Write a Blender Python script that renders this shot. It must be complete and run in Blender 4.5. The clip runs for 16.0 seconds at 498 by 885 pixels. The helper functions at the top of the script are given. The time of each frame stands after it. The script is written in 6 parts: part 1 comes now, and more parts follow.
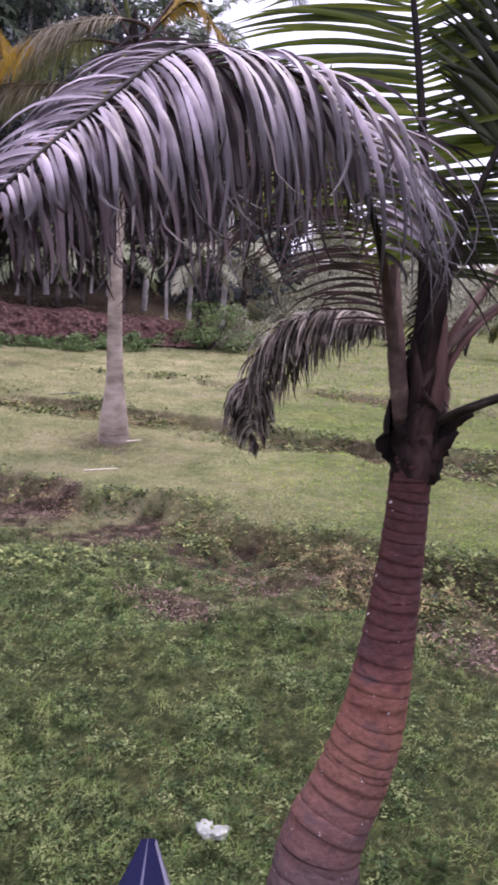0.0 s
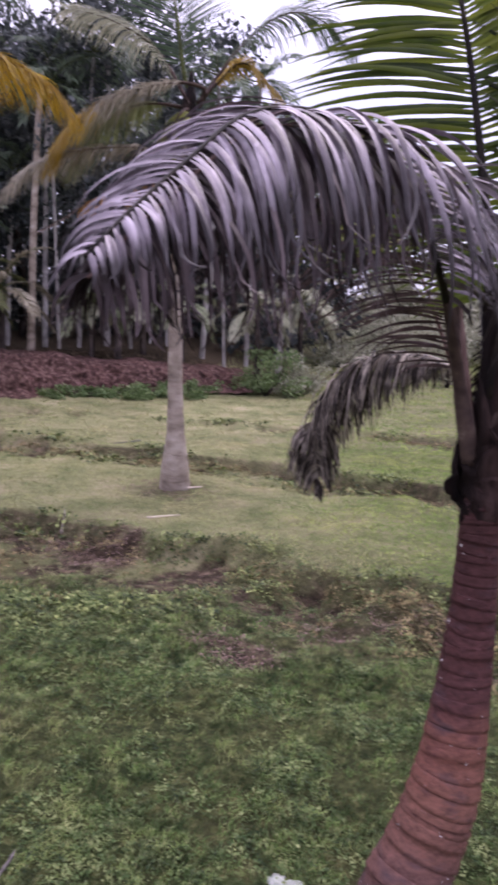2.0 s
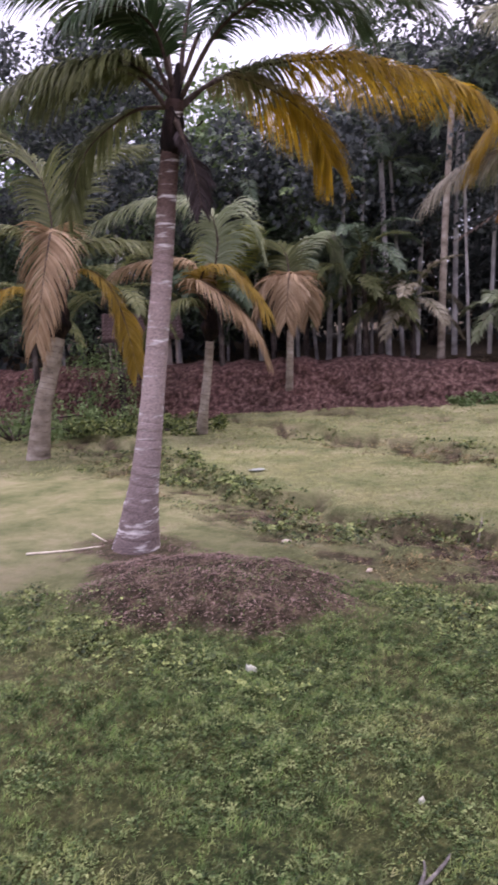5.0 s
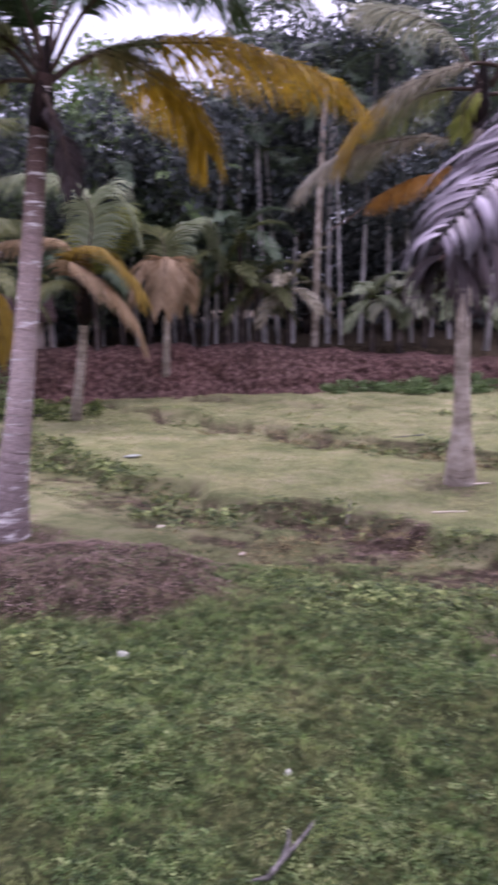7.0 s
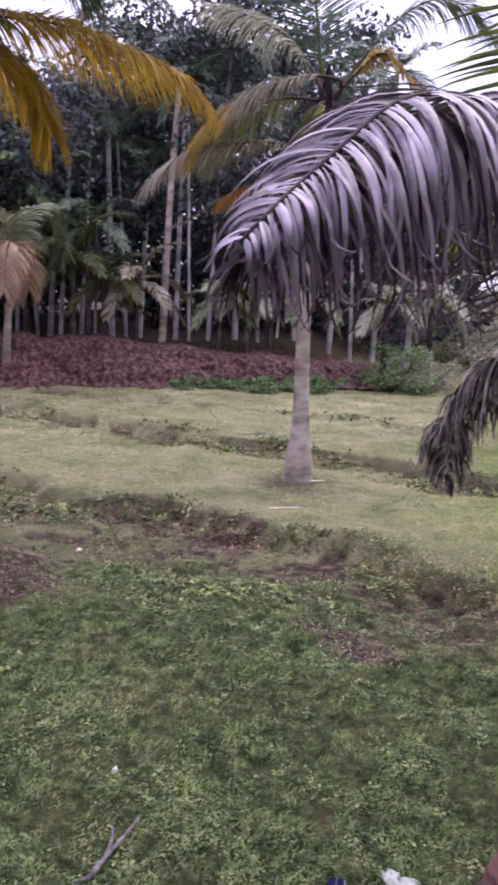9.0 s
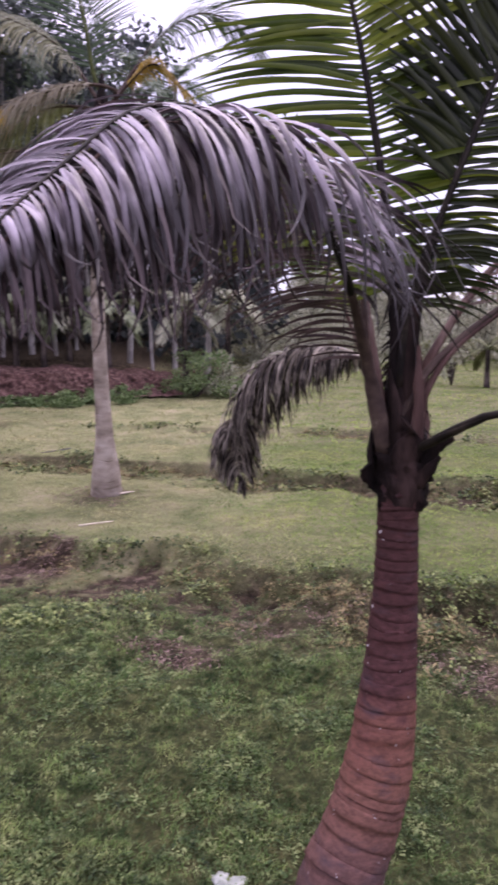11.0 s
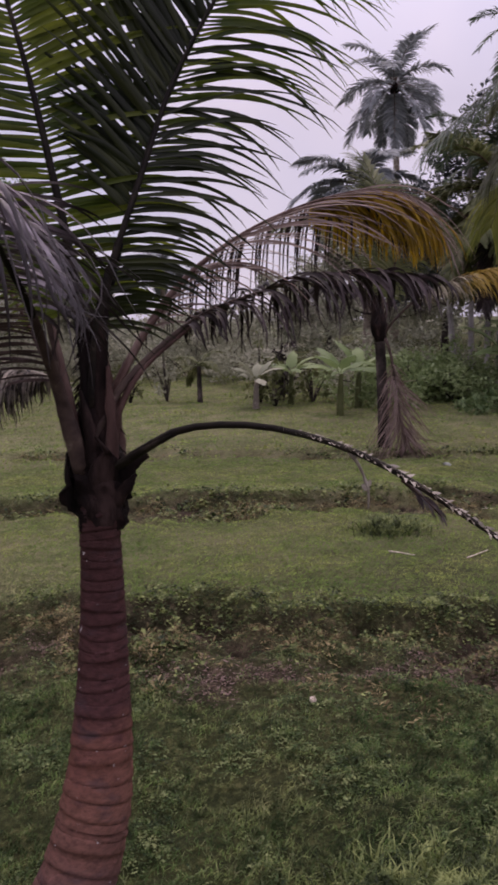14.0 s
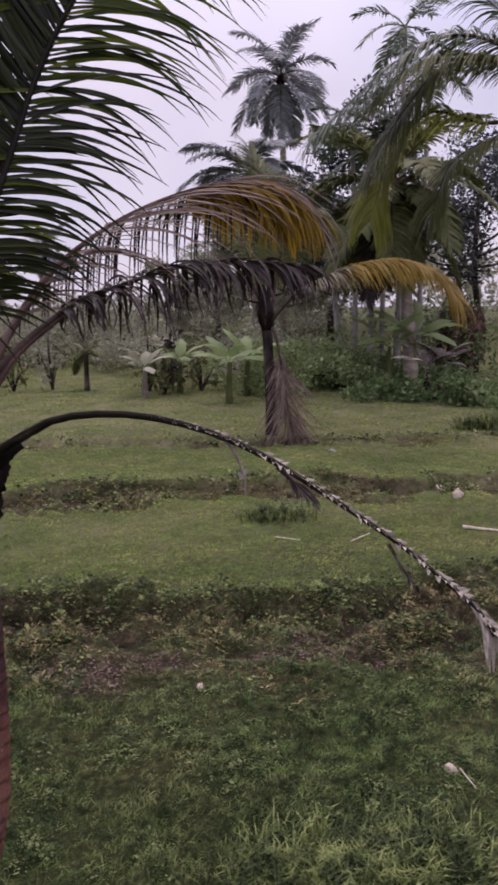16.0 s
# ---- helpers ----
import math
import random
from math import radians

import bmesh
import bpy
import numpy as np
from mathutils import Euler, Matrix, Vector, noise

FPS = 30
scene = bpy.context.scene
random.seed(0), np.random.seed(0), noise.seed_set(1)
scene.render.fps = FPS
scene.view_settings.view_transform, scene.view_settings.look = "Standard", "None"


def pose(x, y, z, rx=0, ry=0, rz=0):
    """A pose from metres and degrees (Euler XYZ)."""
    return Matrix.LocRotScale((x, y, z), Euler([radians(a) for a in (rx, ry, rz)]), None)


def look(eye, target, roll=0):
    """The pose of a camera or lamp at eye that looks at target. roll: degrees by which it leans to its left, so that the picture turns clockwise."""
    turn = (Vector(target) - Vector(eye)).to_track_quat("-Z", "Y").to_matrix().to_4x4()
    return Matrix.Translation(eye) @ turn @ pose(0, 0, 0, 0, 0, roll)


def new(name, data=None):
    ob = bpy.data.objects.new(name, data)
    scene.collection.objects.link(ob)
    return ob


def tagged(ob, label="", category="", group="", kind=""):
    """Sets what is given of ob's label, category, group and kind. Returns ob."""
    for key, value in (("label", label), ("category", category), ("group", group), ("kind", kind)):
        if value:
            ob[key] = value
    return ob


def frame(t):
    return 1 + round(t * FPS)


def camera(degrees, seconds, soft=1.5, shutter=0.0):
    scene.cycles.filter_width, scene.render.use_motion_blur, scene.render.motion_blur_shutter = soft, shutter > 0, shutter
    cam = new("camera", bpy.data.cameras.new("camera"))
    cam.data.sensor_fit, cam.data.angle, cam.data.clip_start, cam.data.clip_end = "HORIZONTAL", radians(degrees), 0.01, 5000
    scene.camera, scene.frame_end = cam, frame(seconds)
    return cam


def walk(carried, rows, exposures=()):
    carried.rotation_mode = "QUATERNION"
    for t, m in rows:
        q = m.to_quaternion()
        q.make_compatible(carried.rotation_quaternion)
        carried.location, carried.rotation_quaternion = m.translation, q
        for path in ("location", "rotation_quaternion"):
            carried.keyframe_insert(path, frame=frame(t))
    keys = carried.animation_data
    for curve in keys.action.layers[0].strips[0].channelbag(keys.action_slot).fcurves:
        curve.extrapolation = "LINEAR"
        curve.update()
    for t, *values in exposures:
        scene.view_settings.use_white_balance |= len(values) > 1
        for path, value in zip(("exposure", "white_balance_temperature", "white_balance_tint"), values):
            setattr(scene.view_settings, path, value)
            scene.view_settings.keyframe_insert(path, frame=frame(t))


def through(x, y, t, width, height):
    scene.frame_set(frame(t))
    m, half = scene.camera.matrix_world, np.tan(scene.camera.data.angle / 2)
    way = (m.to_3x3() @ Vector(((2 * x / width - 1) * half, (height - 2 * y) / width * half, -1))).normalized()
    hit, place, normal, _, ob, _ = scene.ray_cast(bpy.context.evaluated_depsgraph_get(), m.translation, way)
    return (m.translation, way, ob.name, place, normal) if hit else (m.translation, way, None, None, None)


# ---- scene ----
cam = camera(36.0, 16.0, soft=3.0, shutter=0.5)
# seconds, x, y, z, pitch, roll, yaw
ROWS = [
    (0, -0.006, 0.033, 2.502, -13.28, -3.33, 0),
    (0.5, -0.013, 0.037, 2.508, -13.49, -2.77, 1.75),
    (1, 0.005, 0.029, 2.511, -13.27, -2.83, 1.3),
    (1.5, -0, 0.018, 2.508, -11.64, -1.98, 1.41),
    (2, -0.037, 0.007, 2.505, -10.08, -1.38, 4.53),
    (2.5, -0.065, 0.003, 2.508, -9.44, -0.24, 9.45),
    (3, -0.067, 0.01, 2.514, -9.21, -0.17, 9.74),
    (3.5, -0.088, 0.005, 2.505, -8.79, 0.58, 13.78),
    (4, -0.134, -0.026, 2.494, -9.1, 1.64, 23.14),
    (4.5, -0.172, -0.041, 2.5, -8.77, 3.34, 30.27),
    (4.7, -0.178, -0.041, 2.5, -8.77, 3.34, 32.17),
    (5.6, -0.204, -0.07, 2.497, -9.57, 2.875, 36.37),
    (6.8, -0.167, -0.058, 2.494, -10.37, 2.41, 29.75),
    (7, -0.135, -0.049, 2.487, -10.39, 1.64, 25.26),
    (7.5, -0.119, -0.033, 2.49, -10.47, 0.84, 21.19),
    (8, -0.122, -0.038, 2.493, -10.42, 0.91, 21.33),
    (8.5, -0.101, -0.037, 2.488, -10.72, -0.69, 18.31),
    (9, -0.065, -0.031, 2.488, -10.69, -1.73, 13.75),
    (9.2, -0.056, -0.029, 2.485, -10.65, -1.81, 12.49),
    (11.3, 0.033, 0.01, 2.497, -10.02, 0.69, -3.56),
    (11.5, 0.037, 0.016, 2.499, -10.43, 0.43, -5.67),
    (12, 0.051, 0.008, 2.505, -10.3, 0.09, -8.01),
    (12.5, 0.071, -0, 2.504, -9.83, -0.09, -12.44),
    (13, 0.082, -0.012, 2.502, -9.56, -0.38, -14.75),
    (13.5, 0.101, -0.031, 2.5, -9.16, 0.22, -18.26),
    (14, 0.119, -0.039, 2.501, -8.95, 1.35, -21.06),
    (14.5, 0.126, -0.042, 2.501, -9.14, 1.33, -23.09),
    (15, 0.137, -0.049, 2.501, -9.57, 1.07, -25.34),
    (15.5, 0.147, -0.055, 2.501, -9.79, 0.83, -27.23),
    (16, 0.158, -0.055, 2.502, -9.96, 0.55, -29.28),
]
walk(cam, [(t, pose(x, y, z, 90 + pitch, 0, yaw) @ pose(0, 0, 0, 0, 0, -roll)) for t, x, y, z, pitch, roll, yaw in ROWS],
     exposures=[(0, 1.26, 6600, 24.5), (1, 1.26, 6600, 24.5), (1.5, 1.08, 6600, 24.5), (2, 1.01, 6550, 24.5), (3, 0.96, 6600, 23.5), (3.5, 0.8, 6950, 21.3), (4, 1.18, 6600, 24), (4.5, 1.1, 6850, 22.8), (7, 1.12, 6350, 28.2), (9, 1.17, 6350, 28.8), (11.5, 0.95, 6750, 26.2), (12.5, 0.51, 7050, 23.5), (13, 0.36, 7150, 23.5), (13.5, 0.11, 7150, 22.5), (14.5, 0.04, 7200, 22.5), (15, 0.11, 7100, 22), (16, 0.21, 7050, 21)])

# ---- world and light ----
world = bpy.data.worlds.new("world")
scene.world = world
world.use_nodes = True
wn, wl = world.node_tree.nodes, world.node_tree.links
SUN_EL, SUN_ROT = radians(60), radians(40)
sky = wn.new("ShaderNodeTexSky")
sky.sky_type, sky.sun_disc, sky.sun_elevation, sky.sun_rotation = "NISHITA", False, SUN_EL, SUN_ROT
sky.dust_density, sky.ozone_density = 2.0, 2.0
cloud_map = wn.new("ShaderNodeTexCoord")
cloud_noise = wn.new("ShaderNodeTexNoise")
cloud_noise.inputs["Scale"].default_value, cloud_noise.inputs["Detail"].default_value = 2.2, 4.0
cloud_ramp = wn.new("ShaderNodeValToRGB")
cloud_ramp.color_ramp.elements[0].position, cloud_ramp.color_ramp.elements[0].color = 0.3, (4.2, 4.45, 6.3, 1)
cloud_ramp.color_ramp.elements[1].position, cloud_ramp.color_ramp.elements[1].color = 0.72, (6.6, 6.3, 7.6, 1)
cloud_mix = wn.new("ShaderNodeMixRGB")
cloud_mix.inputs[0].default_value = 0.86
wl.new(cloud_map.outputs["Generated"], cloud_noise.inputs["Vector"])
wl.new(cloud_noise.outputs["Fac"], cloud_ramp.inputs["Fac"])
wl.new(sky.outputs["Color"], cloud_mix.inputs[1])
wl.new(cloud_ramp.outputs["Color"], cloud_mix.inputs[2])
# an overcast sky is brighter overhead than at the horizon
split = wn.new("ShaderNodeSeparateXYZ")
wl.new(cloud_map.outputs["Generated"], split.inputs[0])
rise = wn.new("ShaderNodeMapRange")
rise.inputs["From Min"].default_value, rise.inputs["From Max"].default_value = 0.25, 0.85
rise.inputs["To Min"].default_value, rise.inputs["To Max"].default_value = 1.12, 2.6
wl.new(split.outputs["Z"], rise.inputs["Value"])
scale_up = wn.new("ShaderNodeVectorMath")
scale_up.operation = "SCALE"
wl.new(cloud_mix.outputs["Color"], scale_up.inputs[0])
wl.new(rise.outputs["Result"], scale_up.inputs["Scale"])
wl.new(scale_up.outputs[0], wn["Background"].inputs["Color"])
wn["Background"].inputs["Strength"].default_value = 0.1
sun = new("sun", bpy.data.lights.new("sun", "SUN"))
sun.data.energy, sun.data.angle, sun.data.color = 1.1, radians(40), (1.0, 0.94, 0.86)
sun.matrix_world = look((12, 14, 40), (0, 0, 0))
scene.view_settings.exposure = 0.0


# ---- materials ----
def material(name):
    m = bpy.data.materials.new(name)
    m.use_nodes = True
    nt = m.node_tree
    nt.nodes["Principled BSDF"].inputs["Specular IOR Level"].default_value = 0.12
    return m, nt, nt.nodes["Principled BSDF"]


def ramp(nt, fac, stops):
    r = nt.nodes.new("ShaderNodeValToRGB")
    els = r.color_ramp.elements
    els[0].position, els[0].color = stops[0][0], (*stops[0][1], 1)
    els[1].position, els[1].color = stops[-1][0], (*stops[-1][1], 1)
    for pos, col in stops[1:-1]:
        e = els.new(pos)
        e.color = (*col, 1)
    nt.links.new(fac, r.inputs["Fac"])
    return r.outputs["Color"]


def noise_fac(nt, scale, detail=4.0, rough=0.55, stretch=None, coord="Object"):
    tc = nt.nodes.new("ShaderNodeTexCoord")
    n = nt.nodes.new("ShaderNodeTexNoise")
    n.inputs["Scale"].default_value = scale
    n.inputs["Detail"].default_value = detail
    n.inputs["Roughness"].default_value = rough
    out = tc.outputs[coord]
    if stretch:
        mp = nt.nodes.new("ShaderNodeMapping")
        mp.inputs["Scale"].default_value = stretch
        nt.links.new(out, mp.inputs["Vector"])
        out = mp.outputs["Vector"]
    nt.links.new(out, n.inputs["Vector"])
    return n.outputs["Fac"]


def mix(nt, a, b, fac, blend="MIX"):
    m = nt.nodes.new("ShaderNodeMixRGB")
    m.blend_type = blend
    for sock, v in ((0, fac), (1, a), (2, b)):
        if isinstance(v, (int, float)):
            m.inputs[sock].default_value = v
        elif isinstance(v, tuple):
            m.inputs[sock].default_value = (*v, 1)
        else:
            nt.links.new(v, m.inputs[sock])
    return m.outputs["Color"]


def bump(nt, bsdf, height, strength, distance=0.01):
    b = nt.nodes.new("ShaderNodeBump")
    b.inputs["Strength"].default_value, b.inputs["Distance"].default_value = strength, distance
    nt.links.new(height, b.inputs["Height"])
    nt.links.new(b.outputs["Normal"], bsdf.inputs["Normal"])


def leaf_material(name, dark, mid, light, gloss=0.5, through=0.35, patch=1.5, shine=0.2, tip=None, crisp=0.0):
    """Blades that let some light through, varied from blade to blade and along each."""
    m, nt, bsdf = material(name)
    geo = nt.nodes.new("ShaderNodeNewGeometry")
    info = nt.nodes.new("ShaderNodeObjectInfo")
    add = nt.nodes.new("ShaderNodeMath")
    wrap = nt.nodes.new("ShaderNodeMath")
    add.operation, wrap.operation = "ADD", "FRACT"
    nt.links.new(geo.outputs["Random Per Island"], add.inputs[0])
    nt.links.new(info.outputs["Random"], add.inputs[1])
    nt.links.new(add.outputs[0], wrap.inputs[0])
    a = ramp(nt, wrap.outputs[0], [(0.0, dark), (0.5, mid), (1.0, light)])
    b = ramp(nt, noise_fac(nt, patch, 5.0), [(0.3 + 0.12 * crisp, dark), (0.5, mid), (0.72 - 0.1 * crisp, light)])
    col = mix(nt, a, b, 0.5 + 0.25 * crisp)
    if tip:
        att = nt.nodes.new("ShaderNodeAttribute")
        att.attribute_name = "along"
        wob = nt.nodes.new("ShaderNodeMath")
        wob.operation = "MULTIPLY_ADD"
        wob.inputs[1].default_value = 0.5
        nt.links.new(noise_fac(nt, 9.0, 3.0), wob.inputs[0])
        nt.links.new(att.outputs["Fac"], wob.inputs[2])
        col = mix(nt, col, tip, ramp(nt, wob.outputs[0], [(0.62, (0, 0, 0)), (0.92, (0.95, 0.95, 0.95))]))
    nt.links.new(col, bsdf.inputs["Base Color"])
    bsdf.inputs["Roughness"].default_value = gloss
    bsdf.inputs["Specular IOR Level"].default_value = shine
    tr = nt.nodes.new("ShaderNodeBsdfTranslucent")
    nt.links.new(col, tr.inputs["Color"])
    ms = nt.nodes.new("ShaderNodeMixShader")
    ms.inputs[0].default_value = through
    nt.links.new(bsdf.outputs[0], ms.inputs[1])
    nt.links.new(tr.outputs[0], ms.inputs[2])
    nt.links.new(ms.outputs[0], nt.nodes["Material Output"].inputs["Surface"])
    return m


def solid_material(name, stops, scale=6.0, rough=0.85, stretch=None, bumpy=0.4, bscale=40.0, dist=0.01, stops2=None, scale2=1.0):
    m, nt, bsdf = material(name)
    col = ramp(nt, noise_fac(nt, scale, 6.0, 0.6, stretch), stops)
    if stops2:
        col = mix(nt, col, ramp(nt, noise_fac(nt, scale2, 4.0), stops2), 0.5, "OVERLAY")
    nt.links.new(col, bsdf.inputs["Base Color"])
    bsdf.inputs["Roughness"].default_value = rough
    bump(nt, bsdf, noise_fac(nt, bscale, 6.0, 0.7, stretch), bumpy, dist)
    return m


def ground_material():
    m, nt, bsdf = material("meadow_soil")
    fine = ramp(nt, noise_fac(nt, 14.0, 8.0, 0.8), [(0.38, (0.008, 0.009, 0.005)), (0.5, (0.045, 0.052, 0.02)), (0.62, (0.16, 0.16, 0.065))])
    broad = ramp(nt, noise_fac(nt, 0.55, 5.0, 0.6), [(0.36, (0.028, 0.046, 0.015)), (0.5, (0.07, 0.08, 0.028)), (0.64, (0.115, 0.1, 0.05))])
    att = nt.nodes.new("ShaderNodeAttribute")
    att.attribute_name = "bare"
    soil = ramp(nt, noise_fac(nt, 7.0, 8.0, 0.8), [(0.36, (0.012, 0.0085, 0.006)), (0.52, (0.06, 0.042, 0.029)), (0.66, (0.2, 0.145, 0.105))])
    pale = nt.nodes.new("ShaderNodeAttribute")
    pale.attribute_name = "pale"
    straw = ramp(nt, noise_fac(nt, 1.3, 8.0, 0.7), [(0.34, (0.12, 0.138, 0.062)), (0.5, (0.24, 0.24, 0.122)), (0.66, (0.36, 0.315, 0.2))])
    turf = mix(nt, mix(nt, fine, broad, 0.4), straw, pale.outputs["Fac"])
    col = mix(nt, turf, soil, att.outputs["Fac"])
    nt.links.new(col, bsdf.inputs["Base Color"])
    bsdf.inputs["Roughness"].default_value = 0.95
    bump(nt, bsdf, noise_fac(nt, 16.0, 8.0, 0.8), 1.0, 0.06)
    return m


def grass_material(name, b_stops, mottle=0.72, even=0.6):
    m, nt, bsdf = material(name)
    geo = nt.nodes.new("ShaderNodeNewGeometry")
    a = ramp(nt, geo.outputs["Random Per Island"], [(0.0, (0.035, 0.06, 0.02)), (0.4, (0.105, 0.14, 0.055)), (0.8, (0.21, 0.23, 0.11)), (1.0, (0.36, 0.32, 0.2))])
    b = ramp(nt, noise_fac(nt, 0.9, 6.0, 0.65), b_stops)
    c = ramp(nt, noise_fac(nt, 7.0, 4.0, 0.6), [(0.4, (0.08, 0.11, 0.08)), (0.5, (0.46, 0.46, 0.46)), (0.61, (0.86, 0.84, 0.74))])
    col = mix(nt, mix(nt, a, b, even), c, mottle, "OVERLAY")
    nt.links.new(col, bsdf.inputs["Base Color"])
    bsdf.inputs["Roughness"].default_value = 0.7
    tr = nt.nodes.new("ShaderNodeBsdfTranslucent")
    nt.links.new(col, tr.inputs["Color"])
    ms = nt.nodes.new("ShaderNodeMixShader")
    ms.inputs[0].default_value = 0.4
    nt.links.new(bsdf.outputs[0], ms.inputs[1])
    nt.links.new(tr.outputs[0], ms.inputs[2])
    nt.links.new(ms.outputs[0], nt.nodes["Material Output"].inputs["Surface"])
    return m


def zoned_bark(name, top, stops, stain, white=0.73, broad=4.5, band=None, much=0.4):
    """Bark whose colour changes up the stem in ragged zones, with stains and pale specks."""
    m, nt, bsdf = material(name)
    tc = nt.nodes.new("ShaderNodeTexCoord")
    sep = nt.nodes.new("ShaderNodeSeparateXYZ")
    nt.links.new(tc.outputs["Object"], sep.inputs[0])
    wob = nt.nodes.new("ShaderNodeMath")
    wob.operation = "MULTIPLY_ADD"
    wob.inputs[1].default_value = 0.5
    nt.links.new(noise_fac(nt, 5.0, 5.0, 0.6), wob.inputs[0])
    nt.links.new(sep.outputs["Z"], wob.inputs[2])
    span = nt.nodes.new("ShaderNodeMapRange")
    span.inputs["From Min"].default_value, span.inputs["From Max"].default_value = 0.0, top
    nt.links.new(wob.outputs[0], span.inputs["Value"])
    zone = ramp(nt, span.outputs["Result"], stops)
    fine = ramp(nt, noise_fac(nt, 30.0, 6.0, 0.65, (1, 1, 2.0)), [(0.3, (0.25, 0.25, 0.25)), (0.5, (0.5, 0.5, 0.5)), (0.7, (0.7, 0.68, 0.68))])
    col = mix(nt, zone, fine, 0.85, "OVERLAY")
    blot = ramp(nt, noise_fac(nt, broad, 4.0, 0.6, band), [(0.54, (0, 0, 0)), (0.66, (much, much, much))])
    col = mix(nt, col, stain, blot)
    speck = ramp(nt, noise_fac(nt, 38.0, 3.0, 0.5), [(white, (0, 0, 0)), (white + 0.03, (1, 1, 1))])
    col = mix(nt, col, (0.5, 0.47, 0.46), speck)
    nt.links.new(col, bsdf.inputs["Base Color"])
    bsdf.inputs["Roughness"].default_value = 0.75
    bump(nt, bsdf, noise_fac(nt, 55.0, 6.0, 0.7, (1, 1, 1.6)), 0.6, 0.01)
    return m


MAT_GROUND = ground_material()
MAT_GRASS = grass_material("grass_blades", [(0.36, (0.031, 0.088, 0.024)), (0.5, (0.088, 0.148, 0.046)), (0.66, (0.205, 0.215, 0.1))], 0.85)
MAT_GRASS_PALE = grass_material("pale_grass_blades", [(0.34, (0.15, 0.185, 0.075)), (0.5, (0.285, 0.3, 0.145)), (0.66, (0.4, 0.37, 0.2))], 0.25, 0.82)
MAT_GRASS_DULL = grass_material("dull_grass_blades", [(0.34, (0.07, 0.085, 0.04)), (0.5, (0.14, 0.14, 0.075)), (0.66, (0.235, 0.205, 0.13))])
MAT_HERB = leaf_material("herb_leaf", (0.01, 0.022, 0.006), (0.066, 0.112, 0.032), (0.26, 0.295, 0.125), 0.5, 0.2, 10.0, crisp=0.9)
MAT_LITTER = leaf_material("leaf_litter", (0.075, 0.048, 0.04), (0.19, 0.125, 0.105), (0.33, 0.245, 0.215), 0.8, 0.1, 3.0)
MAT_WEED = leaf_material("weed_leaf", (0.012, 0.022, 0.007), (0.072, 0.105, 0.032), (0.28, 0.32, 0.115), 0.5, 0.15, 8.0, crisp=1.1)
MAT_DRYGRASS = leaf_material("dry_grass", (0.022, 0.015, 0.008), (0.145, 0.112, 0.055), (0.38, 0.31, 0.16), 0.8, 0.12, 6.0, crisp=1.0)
MAT_BANK = solid_material("red_earth", [(0.36, (0.04, 0.022, 0.02)), (0.52, (0.105, 0.058, 0.05)), (0.68, (0.22, 0.142, 0.125))], 9.0, 0.95, None, 0.8, 14.0, 0.06, [(0.35, (0.32, 0.34, 0.32)), (0.65, (0.6, 0.54, 0.54))], 0.5)
MAT_RED_TRUNK = zoned_bark("reddish_palm_bark", 2.3, [(0.0, (0.05, 0.034, 0.034)), (0.26, (0.085, 0.056, 0.055)), (0.34, (0.115, 0.06, 0.052)), (0.45, (0.165, 0.078, 0.057)), (0.54, (0.155, 0.067, 0.05)), (0.59, (0.082, 0.036, 0.034)), (0.8, (0.06, 0.026, 0.025)), (1.0, (0.042, 0.019, 0.017))], (0.06, 0.044, 0.05), 0.715, 4.5, (1, 1, 2.5), 0.65)
MAT_SCAR = solid_material("dark_leaf_scar", [(0.3, (0.008, 0.005, 0.005)), (0.55, (0.028, 0.015, 0.013)), (0.78, (0.1, 0.06, 0.052))], 18.0, 0.9, None, 0.5, 60.0, 0.008)
MAT_GREY_TRUNK = solid_material("grey_palm_bark", [(0.3, (0.13, 0.104, 0.084)), (0.5, (0.26, 0.216, 0.176)), (0.74, (0.42, 0.37, 0.32))], 3.0, 0.88, (1, 1, 1.8), 0.5, 40.0, 0.01)
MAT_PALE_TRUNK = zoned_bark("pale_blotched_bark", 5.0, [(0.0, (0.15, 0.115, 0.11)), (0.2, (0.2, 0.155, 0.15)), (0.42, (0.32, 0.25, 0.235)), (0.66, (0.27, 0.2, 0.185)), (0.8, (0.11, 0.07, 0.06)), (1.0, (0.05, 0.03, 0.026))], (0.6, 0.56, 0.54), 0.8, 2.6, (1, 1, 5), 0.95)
MAT_GRASS_LUSH = grass_material("lush_grass_blades", [(0.34, (0.09, 0.18, 0.032)), (0.5, (0.19, 0.28, 0.062)), (0.66, (0.33, 0.37, 0.11))], 0.35, 0.8)
MAT_DARK_TRUNK = solid_material("dark_bark", [(0.36, (0.014, 0.011, 0.01)), (0.52, (0.05, 0.04, 0.036)), (0.7, (0.16, 0.13, 0.12))], 4.0, 0.9, (1, 1, 0.5), 0.6, 25.0, 0.02)
MAT_ARECA = solid_material("areca_bark", [(0.3, (0.12, 0.11, 0.105)), (0.48, (0.3, 0.28, 0.27)), (0.7, (0.46, 0.435, 0.42))], 2.0, 0.85, (1, 1, 1.0), 0.3, 30.0, 0.01)
# dark fibre taken to near black, with the crown's shade put into the colour
MAT_SHEATH = solid_material("shade_darkened_sheath", [(0.38, (0.003, 0.002, 0.002)), (0.54, (0.012, 0.007, 0.006)), (0.72, (0.06, 0.036, 0.032))], 9.0, 0.75, (1, 1, 0.25), 0.8, 50.0, 0.01)
